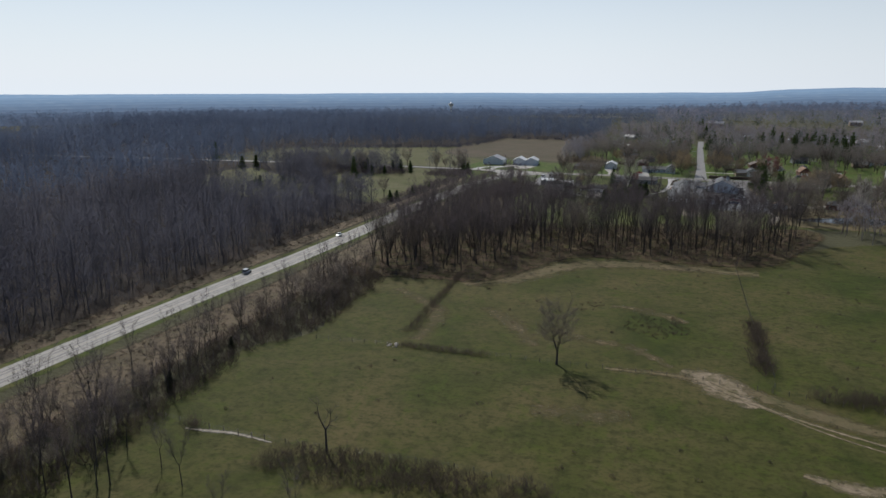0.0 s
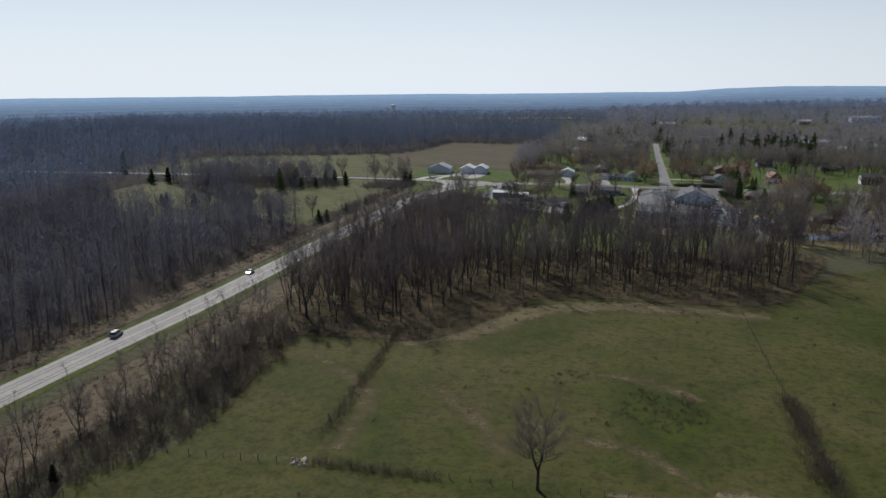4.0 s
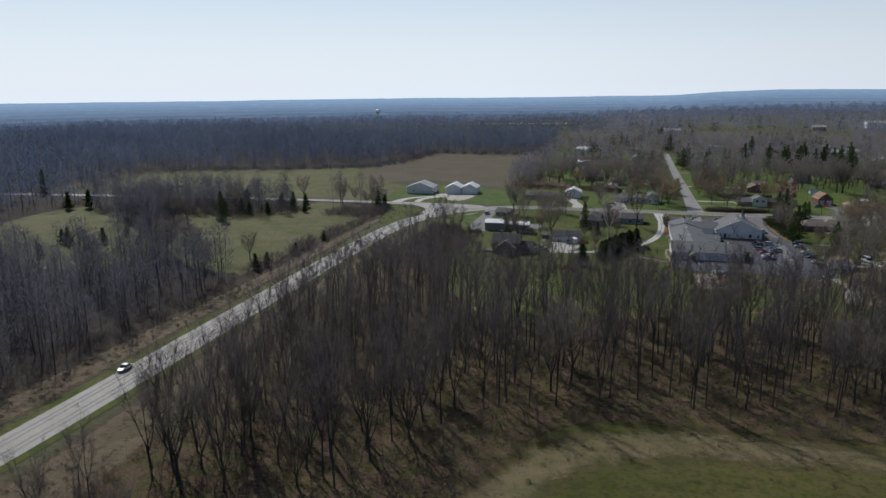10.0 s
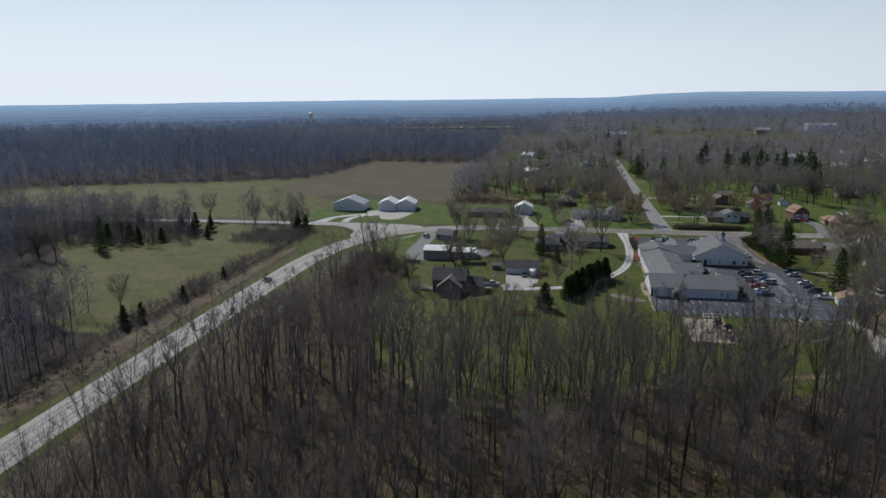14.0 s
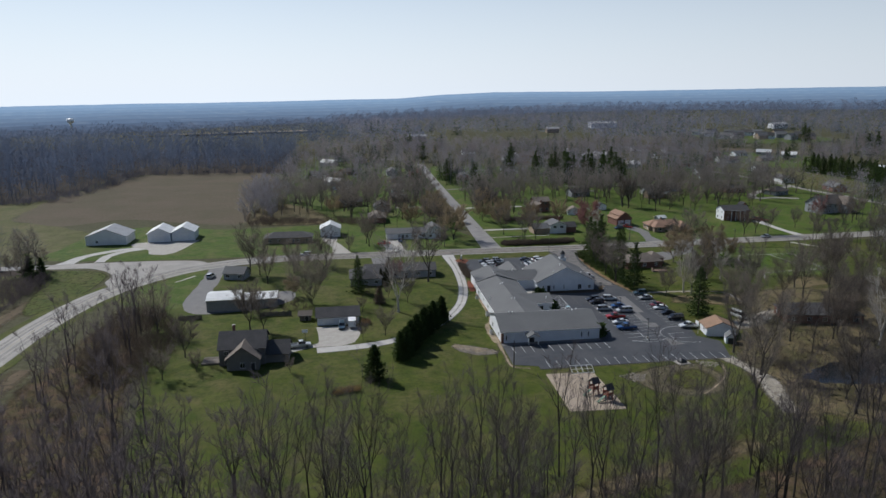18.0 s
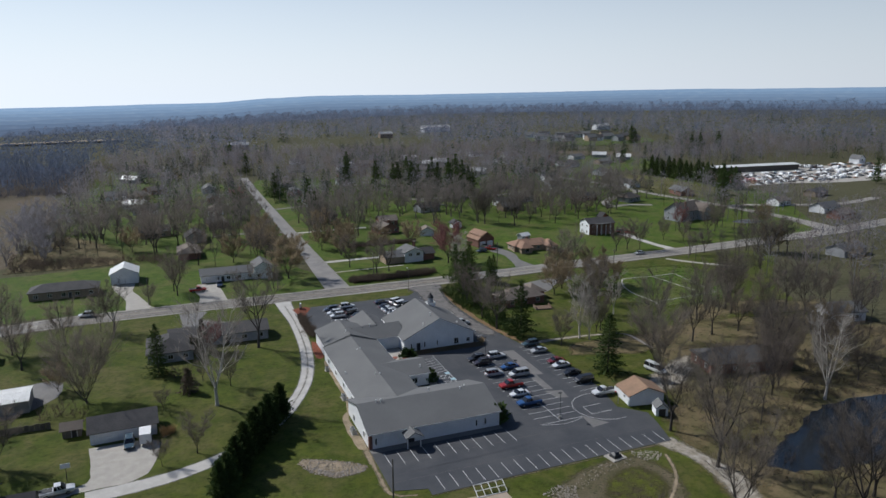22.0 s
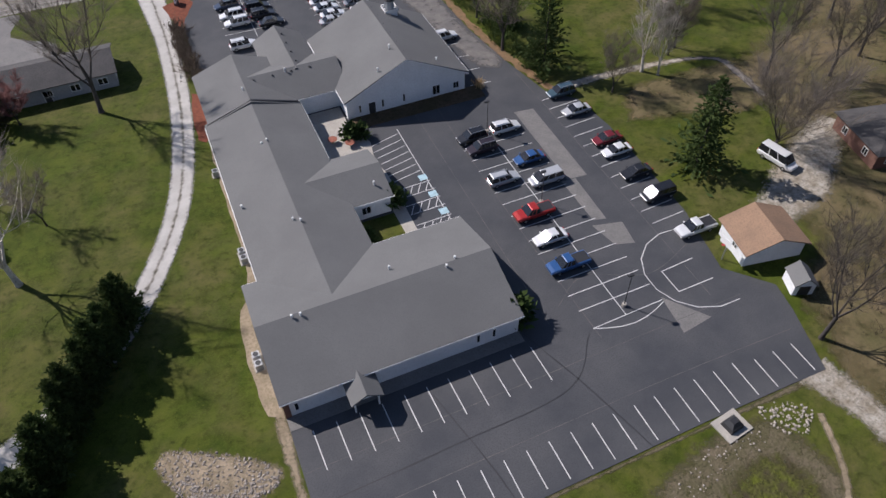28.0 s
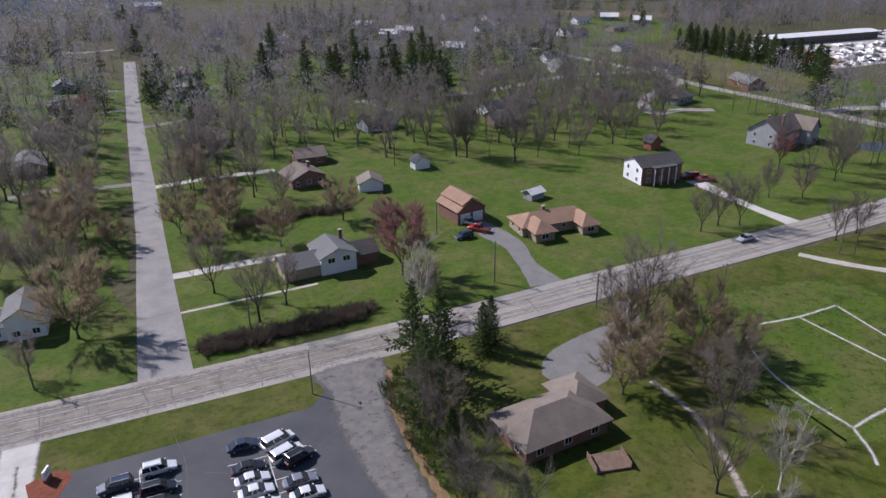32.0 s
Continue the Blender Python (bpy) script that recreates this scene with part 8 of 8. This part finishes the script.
mon = thing("drain_box", pose(33.4, 430.6, 0.1, 0, 0, 8), "dark grated drain box on a concrete pad", "drain")
part("pad", Geo().box(-1.7, 1.7, -1.4, 1.4, 0, 0.15), M_CONCRETE, mon)
part("box", Geo().box(-0.9, 0.9, -0.8, 0.8, 0.15, 0.7, 0.1), M_DARK, mon)
part("cap", Geo().box(-0.75, 0.75, -0.65, 0.65, 0.7, 1.1, 0.35), M_DARK, mon)

# ---- playground ----
for x, y, turn in ((4.6, 415.6, 20), (6.6, 411.8, 20)):
    ps = thing("playset", pose(x, y, 0.12, 0, 0, turn), "red-brown timber playset with a green slide", "playset", "playsets")
    for px in (-0.75, 0.75):
        for py in (-0.75, 0.75):
            part("post", Geo().box(px - 0.07, px + 0.07, py - 0.07, py + 0.07, 0, 2.9), M_REDWOOD, ps)
    part("deck", Geo().box(-0.85, 0.85, -0.85, 0.85, 1.35, 1.45), M_REDWOOD, ps)
    for s in (-1, 1):
        part("rail", Geo().box(-0.85, 0.85, s * 0.8 - 0.04, s * 0.8 + 0.04, 1.6, 2.2), M_REDWOOD, ps)
    g = Geo()
    for p in roof_planes(-0.9, 0.9, -0.9, 0.9, 2.9, 3.9, "x", over=0.15):
        g.slab(p, 0.06)
    part("roof", g, M_SHINGLE_DK, ps)
    part("slide", Geo().slab([(-0.85, -0.3, 1.4), (-0.85, 0.3, 1.4), (-3.0, 0.3, 0.25), (-3.0, -0.3, 0.25)], 0.06).box(-3.0, -0.85, -0.36, -0.3, 0.2, 0.4), plain("green_plastic", (0.03, 0.12, 0.05), 0.4), ps, "green plastic slide")
    part("ladder", Geo().slab([(0.85, -0.3, 1.4), (0.85, 0.3, 1.4), (1.6, 0.3, 0), (1.6, -0.3, 0)], 0.06), M_REDWOOD, ps)
sw = thing("swing_frame", pose(8.4, 409.6, 0.12, 0, 0, 25), "dark metal A-frame swing on wood chips", "swing")
part("beam", Geo().tube((-1.5, 0, 2.3), (1.5, 0, 2.3), 0.06, 0.06, 6), M_DARK, sw)
for s in (-1, 1):
    for q in (-1, 1):
        part("leg", Geo().tube((s * 1.5, 0, 2.3), (s * 1.7, q * 0.9, 0), 0.05, 0.05, 6), M_DARK, sw)
fr = thing("goal_frame", pose(6.2, 428.9, 0.1), "white pipe goal frame lying by the playground", "goal frame")
for k in range(5):
    part("pipe", Geo().tube((-2.8 + 1.4 * k, -1.2, 0.08), (-2.8 + 1.4 * k, 1.0, 1.2), 0.07, 0.07, 6), M_WHITE, fr)
for y, z in ((-1.2, 0.08), (1.0, 1.2), (-0.1, 0.64)):
    part("crossbar", Geo().tube((-2.8, y, z), (2.8, y, z), 0.07, 0.07, 6), M_WHITE, fr)
hoop = thing("basketball_hoop", pose(47.6, 450.2, 0.1, 0, 0, 0), "basketball hoop on a grey pole", "hoop")
part("pole", Geo().tube((0, 0, 0), (0, 0, 3.3), 0.07, 0.07, 8), M_STEEL, hoop)
part("backboard", Geo().box(-0.5, -0.44, -0.9, 0.9, 2.9, 4.0), M_WHITE, hoop)
part("rim", Geo().tube((-0.75, 0, 3.05), (-0.75, 0, 3.09), 0.23, 0.23, 10), M_LAMPRED, hoop)
hoop2 = thing("basketball_hoop", pose(-63.5, 460.5, 0.1, 0, 0, 90), "basketball hoop beside the drive", "hoop")
part("pole", Geo().tube((0, 0, 0), (0, 0, 3.0), 0.06, 0.06, 8), M_DARK, hoop2)
part("backboard", Geo().box(-0.4, -0.35, -0.8, 0.8, 2.7, 3.6), M_WHITE, hoop2)

# ---- garage yard ----
yard_fence = thing("board_fence", pose(0, 0, 0), "dark weathered board fence behind the sheds", "fence")
for k in (*range(2, 9), *range(26, 36)):
    part("board", Geo().box(-105 + 1.0 * k, -104.06 + 1.0 * k, 484.6, 484.66, 0.05, 1.5 + 0.08 * math.sin(k * 2.7)), M_TIMBER, yard_fence)

# ---- ball field lines ----
structure("playing_field", soft_patch("playing_field", [(98, 506), (112, 503), (128, 505), (142, 520), (146, 544), (124, 552), (100, 548), (96, 526)], 0.085, 6, soften(M_YARDGRASS, "thinning_fresh_lawn", 2.0), 2), None, "bright green playing field grass", "playing field")
for pts in ([(104, 510), (103.4, 521), (105.3, 529.5), (109, 536), (112.3, 538.4), (123, 537.4), (133.4, 537.6)], [(123.2, 537.2), (124.4, 524), (125.5, 512)], [(133.4, 537.6), (132, 526), (130.5, 512)], [(104, 510), (112, 511), (130.5, 512)], [(104, 510), (101.6, 505), (100, 503)]):
    structure("field_line", soft_ribbon("field_line", pts, 0.62, 0.1, 0.8, S_DRIVE, 1), None, "worn pale line round a playing field", "field line")
structure("field_path", ribbon([(146, 558), (152, 549), (162, 538)], 2.4, 0.1, 2, 0.2), M_CONCRETE, "pale path beside the field", "path")
structure("ditch", ribbon([(-114, 530), (-111, 534), (-108.5, 538)], 0.9, 0.1, 1, 0.2), M_CONCRETE, "pale concrete ditch", "ditch")

structure("yard_track", soft_ribbon("yard_track", [(84.4, 532), (84.9, 525), (84.1, 518.8), (81.8, 512.3), (79, 506)], 1.3, 0.1, 0.9, S_GRAVEL), None, "narrow grey garden track", "path")
M_BROWNWOOD = surface("weathered_brown_boards", (0.20, 0.135, 0.095), (0.145, 0.10, 0.075), 0.6, (0.095, 0.07, 0.055), 0.05, 0.9, 0.2, spec=0.2)
sundeck = thing("sun_deck", pose(66.5, 518.6, 0.08, 0, 0, -12), "weathered brown timber deck behind the house", "deck")
for k in range(8):
    part("plank", Geo().box(-2.6, 2.6, -1.8 + 0.45 * k, -1.38 + 0.45 * k, 0.3, 0.36), M_BROWNWOOD, sundeck)
part("frame", Geo().box(-2.6, 2.6, -1.8, 1.8, 0, 0.3), M_TIMBER, sundeck)
for s in (-1, 1):
    part("rail", Geo().box(s * 2.55 - 0.04, s * 2.55 + 0.04, -1.8, 1.8, 0.36, 1.1), M_BROWNWOOD, sundeck)

# ---- cracks and joints in the road ----
rng = random.Random(12)
for k in range(34):
    x = -62 + 6.4 * k + rng.uniform(-3.2, 3.2)
    y0 = 557.2 + max(0, (x - 60) * 0.04)
    part("crack", ribbon([(x, y0), (x + rng.uniform(-0.5, 0.5), y0 + 3), (x + rng.uniform(-0.7, 0.7), y0 + 6.5), (x + rng.uniform(-0.7, 0.7), y0 + rng.uniform(7.5, 9.6))], rng.uniform(0.08, 0.2), 0.1345, 0.9, 0.06), M_SEAL, road)
for off, a, b in ((-1.9, -60, 20), (-2.2, 40, 150), (2.0, -20, 120), (0.6, 70, 160)):
    pts = [(x, 562 + off + max(0, (x - 50) * 0.045) + 0.25 * math.sin(x * 0.7)) for x in range(a, b, 5)]
    part("crack", ribbon(pts, 0.14, 0.134, 1.2, 0.1), M_SEAL, road)
for k in range(44):
    y = 60 + 9.5 * k
    line = np.interp(y, [p[1] for p in HIGHWAY[1:9]], [p[0] for p in HIGHWAY[1:9]])
    if y < 480:
        part("joint", ribbon([(line - 4.9, y), (line, y + 0.1), (line + 4.9, y + 0.2)], 0.1, 0.128, 2, 0.02), M_LOTOLD, road)

# ---- poles, wires and fences ----
POLES = [(-51, 570.5), (-9.1, 571.6), (26.7, 575.1), (77.3, 574.6), (112.5, 546.6), (154.4, 554.4)]


def utility_pole(x, y, h=9.5, arm=True):
    root = thing("utility_pole", pose(x, y, 0.05, 0, 0, 90), "tall weathered wooden utility pole", "utility pole", "utility poles")
    part("pole", Geo().tube((0, 0, -0.2), (0, 0, h), 0.16, 0.11, 8), M_TIMBER, root)
    if arm:
        part("crossarm", Geo().box(-1.1, 1.1, -0.06, 0.06, h - 0.7, h - 0.58), M_TIMBER, root)
        for k in (-1, 0, 1):
            part("insulator", Geo().tube((k, 0, h - 0.58), (k, 0, h - 0.35), 0.05, 0.04, 6), M_STEEL, root)


for x, y in POLES:
    utility_pole(x, y)
for x, y, h in ((76.2, 603.3, 8.5), (90.4, 556.5, 7.5), (-10.2, 433.1, 7.5), (-75, 553, 8), (200, 562, 9)):
    utility_pole(x, y, h, False)
g = Geo()
for (x0, y0), (x1, y1) in zip(POLES[:3], POLES[1:4]):
    for s in range(8):
        a, b = s / 8, (s + 1) / 8
        q = lambda t: (x0 + (x1 - x0) * t, y0 + (y1 - y0) * t, 9.0 - 3.2 * t * (1 - t))
        g.tube(q(a), q(b), 0.015, 0.015, 3, False)
tagged(new("power_line", g.mesh("power_line", M_DARK)), "thin dark sagging power line", "power line")
street = thing("street_lamp", pose(32.5, 551.6, 0.1), "tall thin street lamp at the entrance", "street lamp")
part("pole", Geo().tube((0, 0, 0), (0, 0, 8.4), 0.11, 0.07, 8), M_TIMBER, street)
part("arm", Geo().tube((0, 0, 8.2), (0.1, 1.5, 8.5), 0.04, 0.04, 6), M_STEEL, street)
part("lamp_head", Geo().box(-0.1, 0.3, 1.3, 1.8, 8.42, 8.56), M_STEEL, street)


def fence(pts, label, gap=3.6):
    line = smooth_line(pts, gap)
    root = thing("fence", pose(0, 0, 0), label, "fence", "field fences")
    for x, y in line:
        part("post", POST, M_TIMBER, root, "", pose(x, y, 0.0))
    g = Geo()
    for (xa, ya), (xb, yb) in zip(line[:-1], line[1:]):
        for z in (0.5, 0.85, 1.15):
            g.tube((xa, ya, z), (xb, yb, z), 0.007, 0.007, 3, False)
    part("wire", g, M_DARK, root)


POST = Geo().tube((0, 0, -0.2), (0, 0, 1.35), 0.09, 0.08, 6).mesh("post", M_TIMBER)
fence([(-109, 117.3), (-79, 115.8), (-62, 116.7), (-38, 118.2), (-20, 117)], "old wooden post fence across the pasture")
fence([(-97.6, 172), (-75.4, 174.2), (-49.4, 176.2), (-28.4, 176.5), (-0.5, 178.6), (20.7, 176.4), (47, 172.2), (80, 166)], "old wooden post fence across the pasture")
fence([(21.8, 302.6), (23.2, 230.4), (25.4, 185.9), (24, 177)], "old wooden post fence along the pasture")
fence([(-105, 216), (-101, 178), (-111, 158), (-110, 118)], "old wooden post fence beside the thicket", 4.5)

# ---- the far neighbourhood ----
ROOFS = [M_SHINGLE_BR, M_SHINGLE_DK, M_SHINGLE, M_SHINGLE_OR]
WALLS = [M_BRICK, M_SIDING, M_TANBRICK, M_SIDING_G]
spots = [(-36, 640, 90), (-32, 672, 90), (-20, 705, 95), (-18, 745, 88), (-16, 790, 90), (-16, 835, 90), (36, 712, 90), (38, 755, 92), (36, 800, 88), (38, 845, 90), (-50, 690, 10), (-55, 760, 0), (-60, 820, 5), (95, 705, 10), (140, 690, 0), (160, 715, 15), (200, 705, 0), (215, 770, 80), (175, 770, 10), (262, 745, 85), (270, 700, 80), (222, 690, 20),
         (345, 662, 15), (300, 616, 10), (240, 850, 10), (290, 870, 0), (330, 880, 10), (140, 860, 5), (90, 880, 0), (60, 930, 0), (-40, 930, 0), (120, 960, 10), (200, 950, 0), (280, 960, 5)]
for i, (x, y, a) in enumerate(spots):
    r = random.Random(i)
    w, d = r.uniform(11, 16), r.uniform(7.5, 9)
    house("suburban_house", x, y, a, w, d, 2.9, r.uniform(4.6, 5.6), "x", WALLS[(i * 7) % 4], ROOFS[(i * 5 + i // 3) % 4], ("red brick", "white-sided", "tan brick", "grey-sided")[(i * 7) % 4] + " suburban house among bare trees", "house", hip=3.5 if i % 3 == 0 else 0, windows=[("S", -w / 4, 0.9, 1.6, 1.2), ("S", w / 4, 0.9, 1.6, 1.2), ("N", 0, 0.9, 1.6, 1.2)], doors=(("S", 0, 1.0, 2.05),), group="suburban houses")
for x, y, a, w, wall, roof, label in ((291, 598, 12, 13, M_BRICK, M_SHINGLE_BR, "red-brown brick house by the main road"), (220, 536, 8, 15, M_SIDING_G, M_SHINGLE, "low grey house south of the road"), (480, 700, 15, 22, M_SIDING, M_TIN, "long white block building"),
                                     (331, 927, 10, 14, M_SIDING, M_SHINGLE, "pale house among far trees"), (282, 810, 20, 12, M_SIDING, M_SHINGLE, "pale house among far trees"), (145, 706, 5, 12, M_SIDING, M_SHINGLE, "pale house among bare trees"), (227, 796, 0, 13, M_SIDING, M_SHINGLE_DK, "pale house among bare trees"), (294, 643, 10, 11, M_SIDING, M_SHINGLE_BR, "pale house by the side street")):
    house("detached_house", x, y, a, w, 8.2, 3.0, 5.2, "x", wall, roof, label, "house", windows=[("S", -w / 4, 0.9, 1.6, 1.2), ("S", w / 4, 0.9, 1.6, 1.2)], doors=(("S", 0, 1.0, 2.05),), group="suburban houses")
for i, (x, y) in enumerate(scatter([(60, 800), (240, 830), (380, 900), (330, 1050), (60, 1050)], 58, 81) + scatter([(-92, 700), (-46, 700), (-46, 1040), (-92, 1040)], 62, 82)):
    house("far_house", x, y, 40 * math.sin(i * 2.1), 13, 8.4, 3.0, 5.4, "x", (M_SIDING, M_BRICK, M_SIDING_G)[i % 3], (M_SHINGLE, M_SHINGLE_BR, M_TIN)[i % 3], ("white-sided", "red brick", "grey-sided")[i % 3] + " house among far bare trees", "house", windows=(("S", -3, 0.9, 1.6, 1.2), ("S", 3, 0.9, 1.6, 1.2)), group="suburban houses")
for i in range(18):
    r = random.Random(i + 300)
    x, y = 424 + 20 * (i % 6) + r.uniform(-6, 6), 1130 + 34 * (i // 6) + r.uniform(-8, 8) - 7 * (i % 6)
    house("estate_house", x, y, r.uniform(-30, 30), 14, 10, 5.4, 8.8, "x", (M_SIDING, M_SIDING_G, M_TANBRICK)[i % 3], (M_SHINGLE, M_SHINGLE_DK)[i % 2], "two-storey house on a far estate", "house", windows=(("S", -4, 3.4, 1.4, 1.3), ("S", 4, 3.4, 1.4, 1.3)), group="estate houses")
house("far_hall", 534, 786, 10, 10, 9, 5, 8, "y", M_SIDING, M_SHINGLE, "tall white gabled building beyond the yard", "building", windows=(("S", 0, 3, 1.5, 1.5),))
for i, (x, y, w, d, h) in enumerate(((38, 1182, 22, 12, 6), (363, 1400, 44, 16, 8), (250, 1300, 18, 12, 6), (620, 1320, 26, 14, 7))):
    house("far_block", x, y, 10 * math.sin(i * 3), w, d, h, h + 2.5, "x", M_SIDING if i % 2 else M_TANBRICK, M_TINGREY, "pale far building rising above the woods", "building", windows=[("S", k * w / 5, h - 3, 1.8, 1.5) for k in (-2, -1, 0, 1, 2)], group="far buildings")
tower = thing("water_tower", pose(-544, 1644, -8), "distant white water tower", "water tower")
part("stem", Geo().tube((0, 0, 0), (0, 0, 14), 2.2, 1.8, 14), M_WHITE, tower)
g = Geo()
for z0, z1, a, b in ((13, 15, 2, 5.5), (15, 18, 5.5, 6.2), (18, 21, 6.2, 4.8), (21, 22.5, 4.8, 0.8)):
    g.tube((0, 0, z0), (0, 0, z1), a, b, 16)
part("tank", g, M_WHITE, tower)
for name, mat, n, seed in (("stored_white_vehicles", M_WHITE, 190, 3), ("stored_red_vehicles", paint(RED), 22, 4), ("stored_dark_vehicles", M_DARK, 190, 5), ("stored_grey_vehicles", M_STEEL, 150, 6), ("stored_rusty_machines", M_SHINGLE_OR, 60, 7)):
    r = random.Random(seed)
    g = Geo()
    for k in range(n):
        x, y = r.uniform(332, 545), r.uniform(712, 792)
        if name == "stored_red_vehicles":
            x, y = r.uniform(332, 366), r.uniform(722, 758)
        if y < 768 - (x - 366) * 0.06 or x > 456 or x < 362:
            l, w, h = r.uniform(1.7, 2.6), r.uniform(0.75, 1.0), r.uniform(1.1, 1.9)
            if r.random() < 0.5:
                l, w = w, l
            g.box(x - l, x + l, y - w, y + w, 0.3, h * 0.62, 0.08)
            g.box(x - 0.55 * l, x + 0.5 * l, y - 0.8 * w, y + 0.7 * w, h * 0.62, h, 0.2)
    tagged(new(name, g.mesh(name, mat)), "crowded rows of stored vehicles in a dusty yard", "vehicles", "", "stuff")

# ---- skyline ----
def skyline(reach, drop, dark, light, seed, rough=3.0):
    """One glowing backdrop strip with blue haze painted in, for a ridge or plain of the far distance, `drop` degrees
    under the skyline.
    """
    vs, fs = [], []
    n = 260
    for i in range(n + 1):
        az = 80 - 172 * i / n
        x, y = CENTRE[0] - reach * math.sin(radians(az)), CENTRE[1] + reach * math.cos(radians(az))
        # rise angles fitted to the horizon as the camera sees it
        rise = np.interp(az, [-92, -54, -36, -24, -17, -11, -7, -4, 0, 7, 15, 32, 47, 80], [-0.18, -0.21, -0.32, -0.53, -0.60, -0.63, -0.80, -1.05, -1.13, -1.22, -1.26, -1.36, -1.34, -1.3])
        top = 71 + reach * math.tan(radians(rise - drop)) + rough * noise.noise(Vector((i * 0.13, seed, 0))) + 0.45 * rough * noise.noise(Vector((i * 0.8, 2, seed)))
        vs += [(x, y, -190), (x, y, top)]
    for i in range(n):
        fs.append((2 * i, 2 * i + 1, 2 * i + 3, 2 * i + 2))
    # self-lit: haze is in the emission colours, dimmer towards positive x
    m = bpy.data.materials.new("painted_haze_glow")
    m.use_nodes = True
    nd, ln = m.node_tree.nodes, m.node_tree.links
    co = nd.new("ShaderNodeTexCoord")
    mp = nd.new("ShaderNodeMapping")
    mp.inputs["Scale"].default_value = (0.0042, 0.0042, 0.05)
    tex = nd.new("ShaderNodeTexNoise")
    tex.inputs["Detail"].default_value = 4
    ln.new(co.outputs["Object"], mp.inputs["Vector"])
    ln.new(mp.outputs["Vector"], tex.inputs["Vector"])
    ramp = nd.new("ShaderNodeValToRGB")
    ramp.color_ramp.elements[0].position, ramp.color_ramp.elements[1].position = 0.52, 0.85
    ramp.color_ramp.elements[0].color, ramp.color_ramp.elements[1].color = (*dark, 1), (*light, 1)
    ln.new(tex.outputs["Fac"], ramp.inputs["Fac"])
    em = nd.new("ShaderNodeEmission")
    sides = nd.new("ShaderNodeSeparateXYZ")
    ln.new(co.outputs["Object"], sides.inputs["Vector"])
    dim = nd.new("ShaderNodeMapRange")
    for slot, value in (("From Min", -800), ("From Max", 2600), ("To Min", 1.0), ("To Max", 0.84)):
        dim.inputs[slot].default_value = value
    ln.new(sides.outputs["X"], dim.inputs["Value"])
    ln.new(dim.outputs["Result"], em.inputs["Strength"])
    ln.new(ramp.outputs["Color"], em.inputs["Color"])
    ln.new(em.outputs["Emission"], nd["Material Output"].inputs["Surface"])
    structure("backdrop", Geo().add(vs, fs), m, "glowing backdrop of distant woods and hills, blue haze painted in", "backdrop")


# farther strips get brighter colours, the thickening haze put in by hand
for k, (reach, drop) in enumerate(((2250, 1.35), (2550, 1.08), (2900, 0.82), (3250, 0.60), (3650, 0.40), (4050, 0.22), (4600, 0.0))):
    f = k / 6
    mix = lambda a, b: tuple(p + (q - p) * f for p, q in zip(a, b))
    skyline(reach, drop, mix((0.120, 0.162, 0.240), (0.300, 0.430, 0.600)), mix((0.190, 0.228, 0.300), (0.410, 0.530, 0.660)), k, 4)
